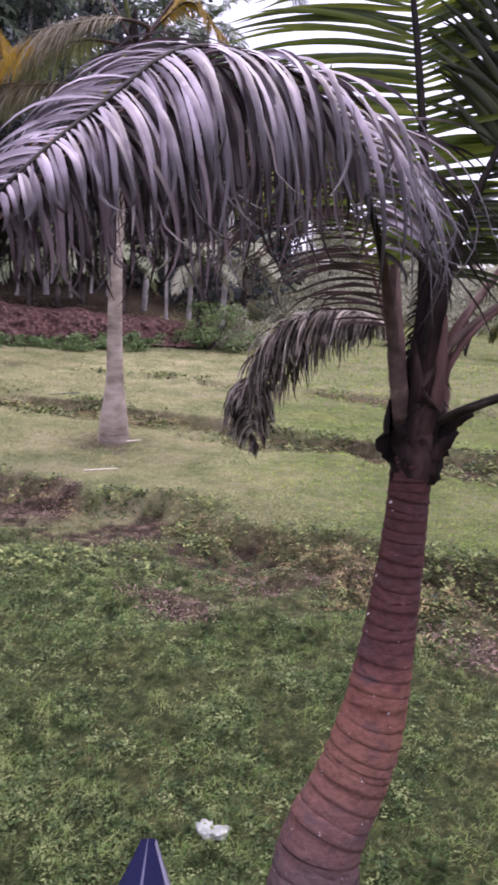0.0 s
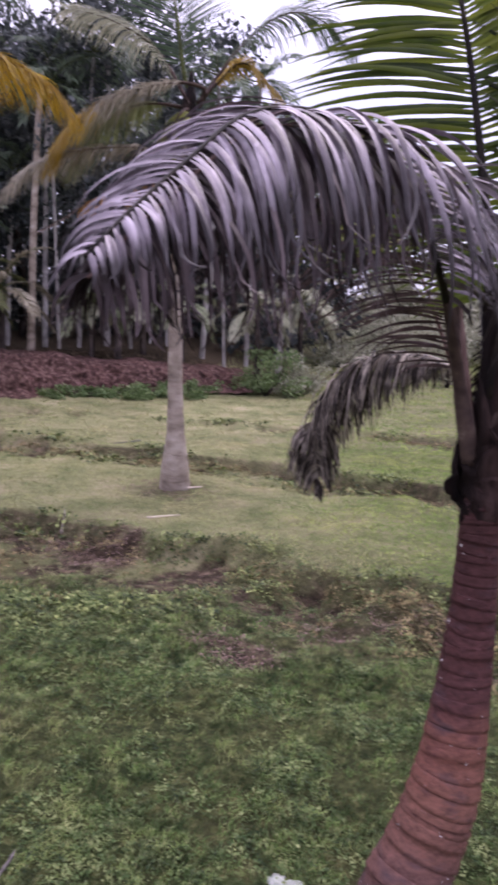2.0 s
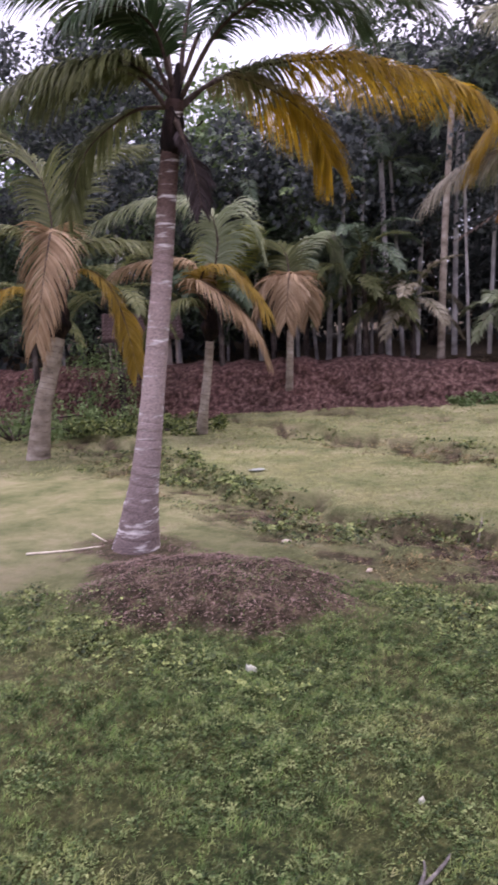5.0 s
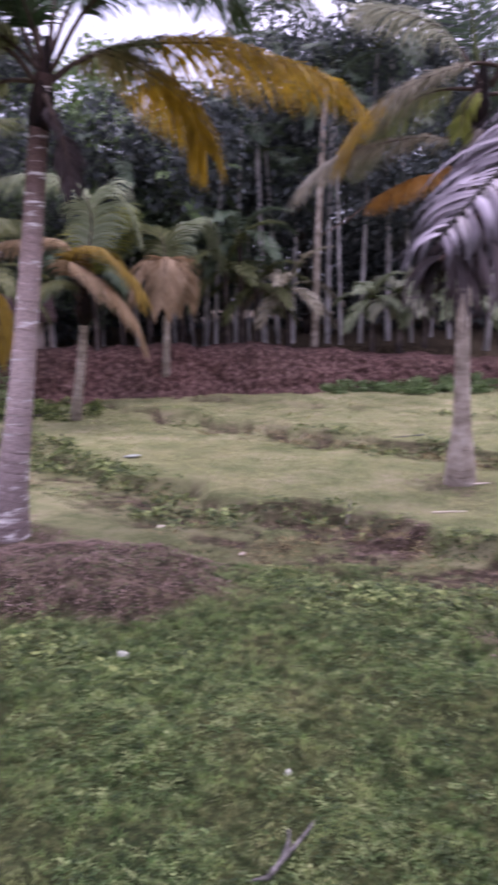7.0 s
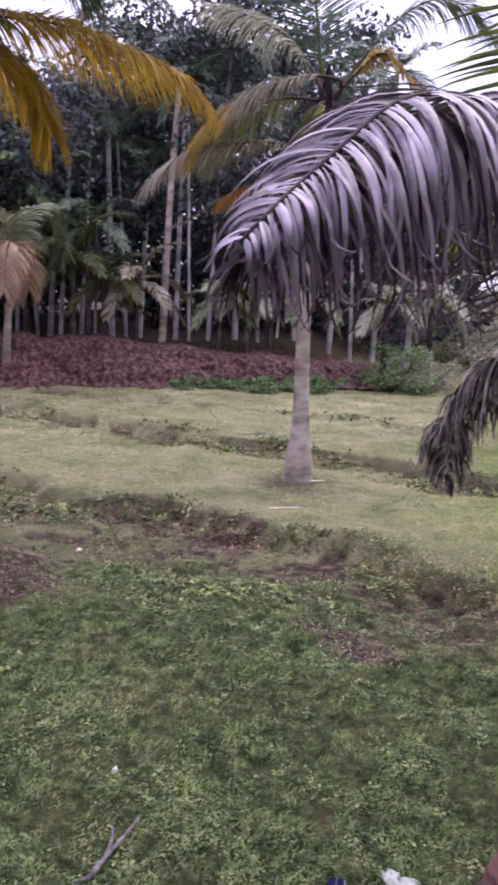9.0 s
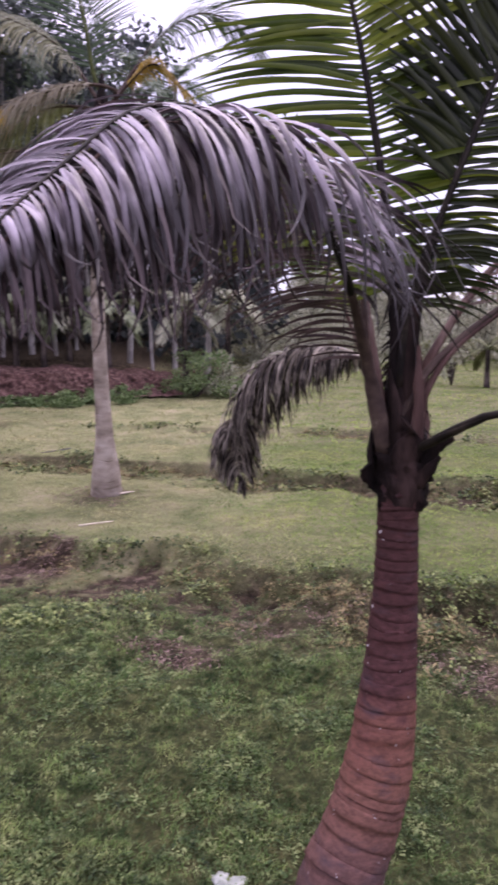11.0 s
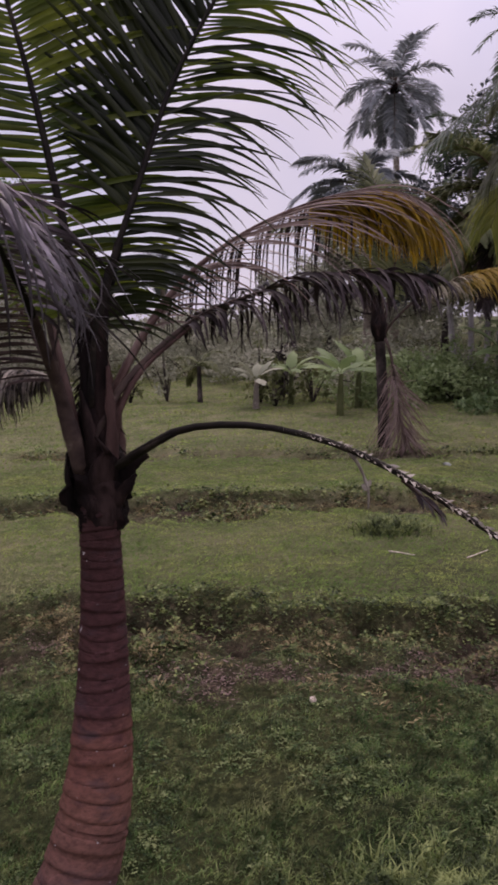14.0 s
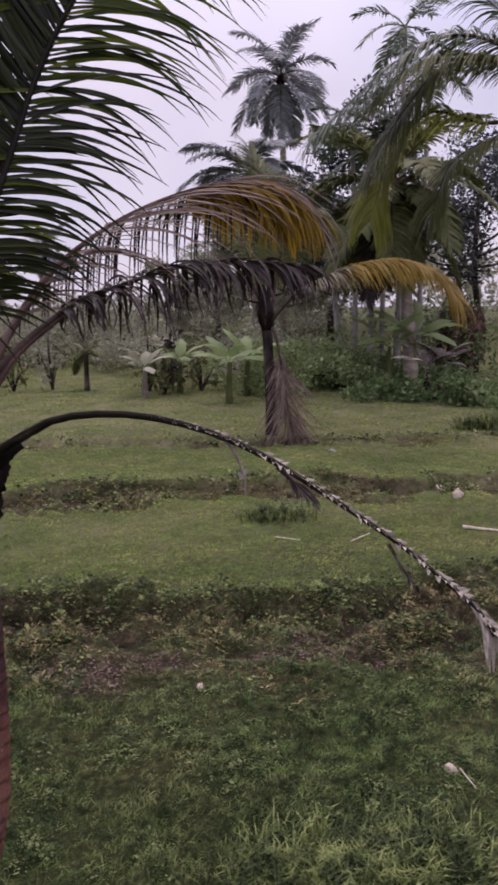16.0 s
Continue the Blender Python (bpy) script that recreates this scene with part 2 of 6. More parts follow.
MAT_PETIOLE = solid_material("petiole", [(0.3, (0.03, 0.016, 0.014)), (0.5, (0.085, 0.048, 0.041)), (0.72, (0.2, 0.14, 0.12))], 9.0, 0.6, (1, 1, 0.3), 0.3, 60.0, 0.004)
MAT_RIB_DARK = solid_material("dark_rib", [(0.3, (0.03, 0.02, 0.018)), (0.6, (0.08, 0.055, 0.045)), (0.8, (0.24, 0.2, 0.16))], 14.0, 0.65, None, 0.2, 60.0, 0.004)
MAT_RIB_BLACK = solid_material("blackened_rib", [(0.3, (0.006, 0.005, 0.005)), (0.6, (0.02, 0.016, 0.012)), (0.8, (0.07, 0.055, 0.04))], 14.0, 0.6, None, 0.2, 60.0, 0.004)
MAT_RIB_GREEN = solid_material("green_rib", [(0.3, (0.03, 0.04, 0.015)), (0.6, (0.08, 0.095, 0.03)), (0.8, (0.2, 0.19, 0.08))], 8.0, 0.5, None, 0.2, 60.0, 0.004)
# the lavender light tone paints sky sheen into the withered grey
MAT_DEAD = leaf_material("withered_grey_sheen_leaflet", (0.014, 0.009, 0.011), (0.15, 0.12, 0.142), (0.48, 0.42, 0.475), 0.45, 0.06, 14.0, 0.4, (0.014, 0.009, 0.009))
MAT_BROWNPINK = leaf_material("withered_pinkish_leaflet", (0.018, 0.011, 0.012), (0.085, 0.056, 0.058), (0.24, 0.175, 0.18), 0.5, 0.1, 10.0)
# brown darkened further to carry the shade inside the near crown
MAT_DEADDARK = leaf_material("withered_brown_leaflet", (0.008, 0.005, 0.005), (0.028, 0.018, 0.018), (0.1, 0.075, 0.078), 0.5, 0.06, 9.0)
MAT_HANG = leaf_material("withered_straw_leaflet", (0.006, 0.004, 0.004), (0.034, 0.025, 0.021), (0.6, 0.52, 0.44), 0.6, 0.1, 20.0)
MAT_GREEN = leaf_material("green_leaflet", (0.012, 0.022, 0.005), (0.055, 0.085, 0.013), (0.2, 0.23, 0.032), 0.35, 0.5, 3.0)
MAT_PALE = leaf_material("pale_green_leaflet", (0.13, 0.16, 0.085), (0.25, 0.29, 0.17), (0.42, 0.45, 0.32), 0.45, 0.4, 1.5)
# shaded copy of MAT_GREEN: the dark of backlit blades put into the colour
MAT_SHADEGREEN = leaf_material("shaded_green_leaflet", (0.006, 0.008, 0.004), (0.014, 0.02, 0.007), (0.05, 0.06, 0.018), 0.35, 0.25, 3.0)
MAT_YELLOW = leaf_material("yellowing_leaflet", (0.13, 0.09, 0.02), (0.3, 0.2, 0.03), (0.42, 0.31, 0.11), 0.5, 0.5, 2.0)
MAT_AMBER = leaf_material("amber_leaflet", (0.12, 0.08, 0.008), (0.32, 0.2, 0.014), (0.48, 0.33, 0.04), 0.5, 0.55, 2.0)
MAT_PINKTAN = leaf_material("pinkish_dry_leaflet", (0.08, 0.05, 0.045), (0.2, 0.14, 0.12), (0.38, 0.3, 0.27), 0.6, 0.2, 6.0)
MAT_STRAW = leaf_material("pale_straw_stub", (0.12, 0.1, 0.08), (0.32, 0.28, 0.23), (0.56, 0.51, 0.45), 0.6, 0.15, 30.0)
MAT_MIXED = leaf_material("half_yellow_leaflet", (0.06, 0.06, 0.028), (0.17, 0.145, 0.05), (0.32, 0.27, 0.16), 0.45, 0.35, 2.5)
MAT_ORANGE = leaf_material("orange_leaflet", (0.16, 0.07, 0.02), (0.32, 0.15, 0.03), (0.42, 0.24, 0.09), 0.5, 0.45, 2.0)
MAT_OLIVE = leaf_material("olive_leaflet", (0.045, 0.055, 0.022), (0.115, 0.13, 0.05), (0.23, 0.235, 0.12), 0.45, 0.4, 2.0)
MAT_GREYGREEN = leaf_material("far_green_leaflet", (0.03, 0.05, 0.03), (0.075, 0.11, 0.065), (0.17, 0.21, 0.15), 0.4, 0.3, 1.0)
MAT_TAN = leaf_material("tan_leaflet", (0.16, 0.1, 0.055), (0.32, 0.22, 0.13), (0.5, 0.38, 0.26), 0.6, 0.3, 2.0)
MAT_FOREST = leaf_material("forest_leaf", (0.012, 0.016, 0.016), (0.04, 0.05, 0.05), (0.15, 0.165, 0.165), 0.5, 0.25, 0.5)
MAT_BUSH = leaf_material("bush_leaf", (0.045, 0.08, 0.03), (0.12, 0.185, 0.07), (0.28, 0.35, 0.17), 0.5, 0.35, 1.0)
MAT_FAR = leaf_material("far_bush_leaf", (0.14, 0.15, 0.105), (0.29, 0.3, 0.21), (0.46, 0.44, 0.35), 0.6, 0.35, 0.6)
MAT_BANANA = leaf_material("banana_leaf", (0.1, 0.15, 0.06), (0.2, 0.27, 0.11), (0.36, 0.42, 0.22), 0.45, 0.4, 1.0)
MAT_DEEPGREEN = leaf_material("deep_green_leaflet", (0.012, 0.03, 0.01), (0.036, 0.068, 0.026), (0.11, 0.15, 0.08), 0.35, 0.25, 2.0, 0.4)
MAT_PALEDRY = leaf_material("fading_grey_leaflet", (0.1, 0.085, 0.055), (0.25, 0.22, 0.155), (0.43, 0.39, 0.31), 0.5, 0.3, 2.0)
MAT_LIME = leaf_material("yellow_green_leaflet", (0.08, 0.1, 0.02), (0.19, 0.21, 0.04), (0.36, 0.36, 0.1), 0.45, 0.45, 2.0)
MAT_RUSSET = leaf_material("dead_banana_leaf", (0.03, 0.014, 0.012), (0.1, 0.05, 0.042), (0.24, 0.15, 0.125), 0.6, 0.15, 2.0)
# distance haze painted as a pale grey leaf colour
MAT_HAZE = leaf_material("hazed_grey_leaflet", (0.11, 0.125, 0.13), (0.22, 0.24, 0.25), (0.4, 0.42, 0.43), 0.5, 0.3, 1.0)


# ---- mesh helpers ----
def mesh_object(name, verts, faces, mats, parent=None, label="", smooth=True, face_mats=None):
    me = bpy.data.meshes.new(name)
    me.from_pydata([tuple(v) for v in verts], [], [tuple(f) for f in faces])
    for m in mats:
        me.materials.append(m)
    if face_mats is not None:
        me.polygons.foreach_set("material_index", np.asarray(face_mats, dtype=np.int32))
    if smooth:
        me.polygons.foreach_set("use_smooth", np.ones(len(me.polygons), dtype=bool))
    me.update()
    ob = new(name, me)
    if parent is not None:
        ob.parent = parent
    if label:
        ob["label"] = label
    return ob


def thing(name, place, label, category, group="", kind=""):
    ob = new(name)
    ob.location = place
    ob.empty_display_size = 0.1
    return tagged(ob, label, category, group, kind)


def curve_points(pts, n):
    """A smooth line through pts, n samples, evenly spaced."""
    p = np.array(pts, dtype=float)
    if len(p) == 2:
        return p[0] + (p[1] - p[0]) * np.linspace(0, 1, n)[:, None]
    q = np.vstack([2 * p[0] - p[1], p, 2 * p[-1] - p[-2]])
    out = []
    for i in range(len(p) - 1):
        a, b, c, d = q[i], q[i + 1], q[i + 2], q[i + 3]
        for u in np.linspace(0, 1, 24, endpoint=False):
            out.append(0.5 * (2 * b + (c - a) * u + (2 * a - 5 * b + 4 * c - d) * u * u + (3 * b - a - 3 * c + d) * u ** 3))
    out.append(p[-1])
    out = np.array(out)
    s = np.r_[0, np.cumsum(np.linalg.norm(np.diff(out, axis=0), axis=1))]
    t = np.linspace(0, s[-1], n)
    return np.stack([np.interp(t, s, out[:, k]) for k in range(3)], 1)


def step(e0, e1, x):
    t = np.clip((x - e0) / (e1 - e0), 0, 1)
    return t * t * (3 - 2 * t)


def unit(v):
    return v / np.maximum(np.linalg.norm(v, axis=-1, keepdims=True), 1e-9)


def frames_along(c):
    t = unit(np.gradient(c, axis=0))
    ref = np.where(np.abs(t[:, 2:3]) > 0.95, np.array([[0.0, 1.0, 0.0]]), np.array([[0.0, 0.0, 1.0]]))
    side = unit(np.cross(t, ref))
    for i in range(1, len(side)):
        if np.dot(side[i], side[i - 1]) < 0:
            side[i] = -side[i]
    return t, side, unit(np.cross(side, t))


def tube(c, radii, sides=8, flat=1.0, wobble=0.0, rng=None):
    """Verts and faces of a closed tube along the samples c."""
    t, s, n = frames_along(c)
    ang = np.linspace(0, 2 * math.pi, sides, endpoint=False)
    r = np.asarray(radii)[:, None] * np.ones((1, sides))
    if wobble:
        r = r * (1 + wobble * rng.normal(size=r.shape))
    v = c[:, None, :] + r[..., None] * (np.cos(ang)[None, :, None] * s[:, None, :] + flat * np.sin(ang)[None, :, None] * n[:, None, :])
    v = v.reshape(-1, 3)
    faces = []
    m = len(c)
    for i in range(m - 1):
        for j in range(sides):
            k = (j + 1) % sides
            faces.append((i * sides + j, i * sides + k, (i + 1) * sides + k, (i + 1) * sides + j))
    faces.append(tuple(range(sides - 1, -1, -1)))
    faces.append(tuple((m - 1) * sides + j for j in range(sides)))
    return v, faces


def ringed_trunk(name, parent, pts, radii, mat, ring=0.06, lip=0.05, sides=16, seed=1, label="", scar=None, grade=0.0):
    """A palm stem: the leaf scars are low steps round it."""
    rng = np.random.default_rng(seed)
    length = np.linalg.norm(np.diff(np.array(pts), axis=0), axis=1).sum()
    n = max(8, int(length / ring)) * 6 + 1
    u = np.linspace(0, 1, n)
    c = curve_points(pts, n)
    u2 = (1 - grade) * u + grade * (1 - (1 - u) ** 2)
    c = np.stack([np.interp(u2, u, c[:, k]) for k in range(3)], 1)
    r = np.interp(u2, np.linspace(0, 1, len(radii)), radii)
    phase = np.arange(n) % 6
    jit = np.repeat(rng.uniform(0.4, 1.7, n // 6 + 1), 6)[:n]
    pos = np.interp(np.arange(n), np.arange(n), u)
    near = pos + np.choose(phase, [0.0, -0.7, -0.3, 0.0, 0.0, 0.35]) / n
    c = np.stack([np.interp(near, u, c[:, k]) for k in range(3)], 1)
    r = r * (1 + lip * jit * np.array([-0.75, 0.75, 0.4, 0.15, -0.05, -0.2])[phase])
    v, f = tube(c, r, sides, 1.0, 0.008, rng)
    tilt = rng.normal(0, 0.007, (n // 6 + 1, 2))
    v = v.reshape(n, sides, 3)
    ang = np.linspace(0, 2 * math.pi, sides, endpoint=False)
    for i in range(2, n - 1):
        a = tilt[i // 6]
        v[i, :, 2] += (a[0] * np.cos(ang) + a[1] * np.sin(ang)) * min(1.0, r[i] / 0.08)
    fm = None
    if scar:
        fm = np.zeros(len(f), dtype=int)
        for i in range(n - 1):
            if phase[i] == 0:
                first, run = rng.integers(0, sides), int(sides * rng.uniform(0.6, 1.0))
                for j in range(run):
                    fm[i * sides + (first + j) % sides] = 1
    return mesh_object(name, v.reshape(-1, 3), f, [mat, scar] if scar else [mat], parent, label, face_mats=fm)


def leaflets_mesh(c, L, n, droop, up, fwd, width, seg, start, seed, fold, both, roll, lean, curl, ragged, sway, tail=0.72, face=None, hook=0.0, ease=1.0, slim=0.0, calm=1.0, rise=2.0):
    """Blades along both sides of a rib. Returns verts and faces."""
    rng = np.random.default_rng(seed)
    t, s, nr = frames_along(c)
    if face is not None:
        first, last = np.array(face[:3], dtype=float), np.array(face[-3:], dtype=float)
        blend = step(0.25, 0.6, np.linspace(0, 1, len(c)))[:, None]
        s = unit(np.cross(t, first * (1 - blend) + last * blend))
        nr = unit(np.cross(s, t))
    m = len(c)
    verts, faces = [], []
    for sgn in (1, -1):
        if both == 1 and sgn < 0 or both == -1 and sgn > 0:
            continue
        u = start + (1 - start) * ((np.arange(n) + rng.uniform(-0.3, 0.3, n)).clip(0) / n) ** (1 - 0.5 * slim)
        u = np.clip(u, 0, 1)
        keep = rng.random(n) > ragged
        for k in range(n):
            if not keep[k]:
                continue
            i = min(m - 1, int(u[k] * (m - 1)))
            w = max(0.0, (u[k] - start) / (1 - start))
            prof = min(1.0, 0.35 + rise * w) * (1.0 - tail * w ** 2.4)
            ln = L * prof * (1 + calm * rng.uniform(-0.22, 0.12))
            a = roll
            sv = math.cos(a) * s[i] + math.sin(a) * nr[i]
            nv = -math.sin(a) * s[i] + math.cos(a) * nr[i]
            f = fwd[0] + (fwd[1] - fwd[0]) * w + rng.normal(0, 0.06 * calm)
            d = sgn * sv * math.cos(f) + t[i] * math.sin(f) + nv * (up + rng.normal(0, 0.08 * calm)) + rng.normal(0, lean, 3)
            d = d / np.linalg.norm(d)
            p = c[i].copy()
            wide = t[i] - d * np.dot(t[i], d)
            wide = unit(wide + rng.normal(0, curl, 3))
            g = droop * (1 + calm * rng.uniform(-0.25, 0.3)) * (ease + (1 - ease) * min(1.0, 2.2 * w))
            kink = rng.integers(1, seg) if rng.random() < sway else -1
            base = len(verts)
            bent = rng.normal(0, 1, 3) * np.array([1, 1, 0.7]) + np.array([0, 0, 0.4])
            cols = 3 if fold else 2
            for q in range(seg + 1):
                x = q / seg
                ww = width * (1 - slim * w) * (0.35 + 0.65 * min(1.0, x * 5)) * (1 - x ** 2.2) * 0.5 + 0.0006
                wv = unit(wide - d * np.dot(wide, d))
                if cols == 3:
                    nn = np.cross(d, wv)
                    verts += [p - wv * ww + nn * ww * 0.45, p, p + wv * ww + nn * ww * 0.45]
                else:
                    verts += [p - wv * ww, p + wv * ww]
                p = p + d * ln / seg
                dz = g * (0.4 + x) * (2.5 if q == kink else 1.0) / seg * 2.0
                d = d + np.array([0, 0, -dz]) + rng.normal(0, sway * 0.06, 3)
                if hook and x > 0.6:
                    d = d + bent * hook
                d = d / np.linalg.norm(d)
            for q in range(seg):
                o = base + q * cols
                for z in range(cols - 1):
                    faces.append((o + z, o + z + 1, o + cols + z + 1, o + cols + z))
    return verts, faces


def frond(parent, pts, leaf, rib, L=0.5, n=60, droop=0.6, up=0.25, fwd=(0.25, 0.95), width=0.035, seg=6, start=0.2, r0=0.02, seed=1,
          fold=False, both=0, roll=0.0, lean=0.05, curl=0.15, ragged=0.0, sway=0.15, label="", r1=0.003, name="frond", leaf2=None, split=0.6, tail=0.72, face=None, apart=False, hook=0.0, ease=1.0, slim=0.0, calm=1.0, rise=2.0):
    """A palm leaf: the rib is the part, its blades lie under it."""
    m = 40 if apart else 20
    c = curve_points(pts, m)
    u = np.linspace(0, 1, m)
    v, f = tube(c, r0 * (1 - u) ** 1.1 + r1, 6 if apart else 5, 0.75)
    ob = mesh_object(name, v, f, [rib], parent, label)
    v, f = leaflets_mesh(curve_points(pts, 240), L, n, droop, up, fwd, width, seg, start, seed, fold, both, roll, lean, curl, ragged, sway, tail, face, hook, ease, slim, calm, rise)
    if apart:
        per = seg * (2 if fold else 1)
        size = (seg + 1) * (3 if fold else 2)
        for k in range(len(v) // size):
            mid = np.linalg.norm(v[k * size] - c[0]) > (np.linalg.norm(c[int(split * (m - 1))] - c[0]) * (1 + 0.15 * math.sin(k * 5.3)))
            bit = mesh_object("leaflet", v[k * size:(k + 1) * size], [tuple(i - k * size for i in q) for q in f[k * per:(k + 1) * per]], [leaf2 if leaf2 is not None and mid else leaf], ob)
            bit.data.attributes.new("along", "FLOAT", "POINT").data.foreach_set("value", np.repeat(np.linspace(0, 1, seg + 1), size // (seg + 1)).astype(np.float32))
    elif len(f):
        mats = [leaf] if leaf2 is None else [leaf, leaf2]
        fm = None
        if leaf2 is not None:
            vv = np.array(v)
            cen = np.array([vv[list(q)].mean(0) for q in f])
            far = np.linalg.norm(cen - c[0], axis=1)
            lim = np.linalg.norm(c[int(split * (m - 1))] - c[0])
            fm = (far + 0.06 * lim * np.sin(cen[:, 0] * 37 + cen[:, 2] * 23) > lim).astype(int)
        mesh_object("blade", v, f, mats, ob, face_mats=fm)["kind"] = "stuff"
    return ob


def rosette(parent, centre, count, reach, leaf, rib, seed, L, n=32, width=0.05, seg=4, droop=0.6, low=-35, high=70, r0=0.03, arc=0.9, dead=None):
    """A ring of palm leaves about a crown, the inner ones steep and the outer ones hanging."""
    rng = np.random.default_rng(seed)
    for k in range(count):
        az = k * 2.399963 + rng.uniform(-0.25, 0.25)
        el = radians(high + (low - high) * (k + 0.5) / count + rng.uniform(-8, 8))
        ln = reach * rng.uniform(0.85, 1.12)
        p, pts = np.array(centre, dtype=float), []
        d = np.array([math.cos(az) * math.cos(el), math.sin(az) * math.cos(el), math.sin(el)])
        for q in range(6):
            pts.append(p.copy())
            p = p + d * ln / 5
            d = d + np.array([0, 0, -arc * 0.3])
            d = d / np.linalg.norm(d)
        use = dead if dead is not None and k >= count - 2 else leaf
        frond(parent, pts, use, rib, L, n, droop, 0.2, (0.3, 0.9), width, seg, 0.15, r0, seed * 50 + k, ragged=0.03, tail=0.55)


def leaf_cloud(centres, radii, count, size, seed, squash=0.8, hang=0.3, narrow=0.5):
    """Many small bent leaves in uneven clumps. Returns verts and faces."""
    rng = np.random.default_rng(seed)
    centres, radii = np.array(centres, dtype=float), np.array(radii, dtype=float)
    pick = rng.choice(len(centres), count, p=radii ** 2 / (radii ** 2).sum())
    d = unit(rng.normal(size=(count, 3)))
    rr = rng.random(count) ** 0.45
    p = centres[pick] + d * (radii[pick] * rr)[:, None] * np.array([1, 1, squash])
    a = unit(rng.normal(size=(count, 3)) + np.array([0, 0, -hang]))
    b = unit(np.cross(a, rng.normal(size=(count, 3))))
    ln = size * rng.uniform(0.6, 1.4, count)[:, None]
    w = ln * narrow * 0.5
    nn = np.cross(a, b) * ln * 0.12
    v = np.stack([p, p + a * ln * 0.5 + b * w + nn, p + a * ln, p + a * ln * 0.5 - b * w + nn], 1).reshape(-1, 3)
    i = np.arange(count)[:, None] * 4
    return v, (i + np.array([[0, 1, 2, 3]])).tolist()


# ---- ground ----
def value_noise(x, y, scale, seed):
    """Smooth noise between -1 and 1 on a grid of cells."""
    x, y = np.asarray(x) / scale, np.asarray(y) / scale
    xi, yi = np.floor(x).astype(np.int64), np.floor(y).astype(np.int64)
    fx, fy = x - xi, y - yi
    fx, fy = fx * fx * (3 - 2 * fx), fy * fy * (3 - 2 * fy)

    def h(a, b):
        n = (a * 374761393 + b * 668265263 + seed * 974634777) & 0x7FFFFFFF
        n = ((n ^ (n >> 13)) * 1274126177) & 0x7FFFFFFF
        return ((n ^ (n >> 16)) & 0xFFFF) / 32767.5 - 1.0

    return (h(xi, yi) * (1 - fx) + h(xi + 1, yi) * fx) * (1 - fy) + (h(xi, yi + 1) * (1 - fx) + h(xi + 1, yi + 1) * fx) * fy


# ditches across the meadow: the cut far rim, the soft near edge, width of the near slope, depth
DITCHES = [
    ([(-30.0, 20.0), (-18.0, 15.2), (-12.0, 12.3), (-9.0, 10.7), (-6.65, 9.35), (-5.25, 9.05), (-3.73, 8.45), (-2.8, 8.28), (-1.6, 7.75), (-0.45, 7.45), (0.3, 7.1), (1.4, 6.75), (2.35, 6.3), (3.1, 5.68), (4.4, 5.3), (5.7, 4.9), (10.0, 3.0)],
     [(-30.0, 17.0), (-16.0, 12.0), (-9.0, 8.5), (-6.3, 7.1), (-4.5, 6.5), (-3.2, 5.5), (-2.4, 5.5), (-1.1, 5.15), (-0.3, 4.8), (0.5, 4.75), (1.5, 4.5), (2.2, 4.05), (2.85, 3.62), (3.7, 3.06), (8.0, 0.5), (10.0, -1.0)], 1.5, 0.15),
    ([(-30.0, 24.0), (-18.0, 19.0), (-9.9, 15.6), (-7.5, 14.5), (-6.2, 14.25), (-4.7, 13.5), (-3.0, 13.05), (-0.7, 12.1), (0.65, 11.55), (2.45, 10.9), (4.15, 10.3), (5.5, 9.75), (6.7, 9.4), (7.5, 8.65), (8.9, 7.95), (14.0, 5.0), (24.0, 0.0)],
     [(-30.0, 22.5), (-18.0, 17.6), (-9.3, 14.0), (-6.4, 12.3), (-5.2, 12.0), (-3.9, 11.7), (-2.65, 11.2), (-0.65, 10.6), (1.4, 9.6), (3.1, 8.95), (4.5, 8.5), (5.9, 7.82), (7.9, 6.97), (13.0, 4.2), (24.0, -1.5)], 0.7, 0.14),
    ([(-14.0, 18.5), (-3.0, 16.9), (3.25, 14.85), (6.1, 13.2), (9.0, 11.9), (16.0, 8.4), (30.0, 2.0)],
     [(-14.0, 17.7), (-3.0, 16.1), (3.25, 14.1), (6.1, 12.5), (9.0, 11.2), (16.0, 7.7), (30.0, 1.2)], 0.35, 0.1),
]


def line_distance(x, y, line):
    best = np.full(np.shape(x), 1e9)
    for (ax, ay), (bx, by) in zip(line[:-1], line[1:]):
        dx, dy = bx - ax, by - ay
        t = np.clip(((x - ax) * dx + (y - ay) * dy) / (dx * dx + dy * dy), 0, 1)
        best = np.minimum(best, np.hypot(x - ax - t * dx, y - ay - t * dy))
    return best


def line_y(x, line):
    p = np.array(line)
    return np.interp(x, p[:, 0], p[:, 1])


def ditch_sides(x, y, k):
    """Metres inside the far rim and inside the near edge of a ditch (negative outside)."""
    far, near, slope, depth = DITCHES[k]
    rag = 0.22 * value_noise(x, y, 1.1, 11 + k) + 0.2 * value_noise(x, y, 0.45, 5 + k) + 0.1 * value_noise(x, y, 0.16, 15 + k)
    return 0.9 * (line_y(x, far) - y) + rag, 0.9 * (y - line_y(x, near)) + 1.6 * rag


BANK_LINE = [(-34.0, 6.0), (-24.0, 10.9), (-16.2, 14.9), (-11.0, 17.7), (-8.2, 19.2), (-5.0, 20.9), (-1.0, 22.6)]


def bank_side(x, y):
    """Metres behind the foot of the earth bank (negative before it)."""
    d = line_distance(x, y, BANK_LINE)
    (ax, ay), (bx, by) = (-16.2, 14.9), (-5.0, 20.9)
    s = (bx - ax) * (y - ay) - (by - ay) * (x - ax)
    return np.where(s > 0, d, -d)


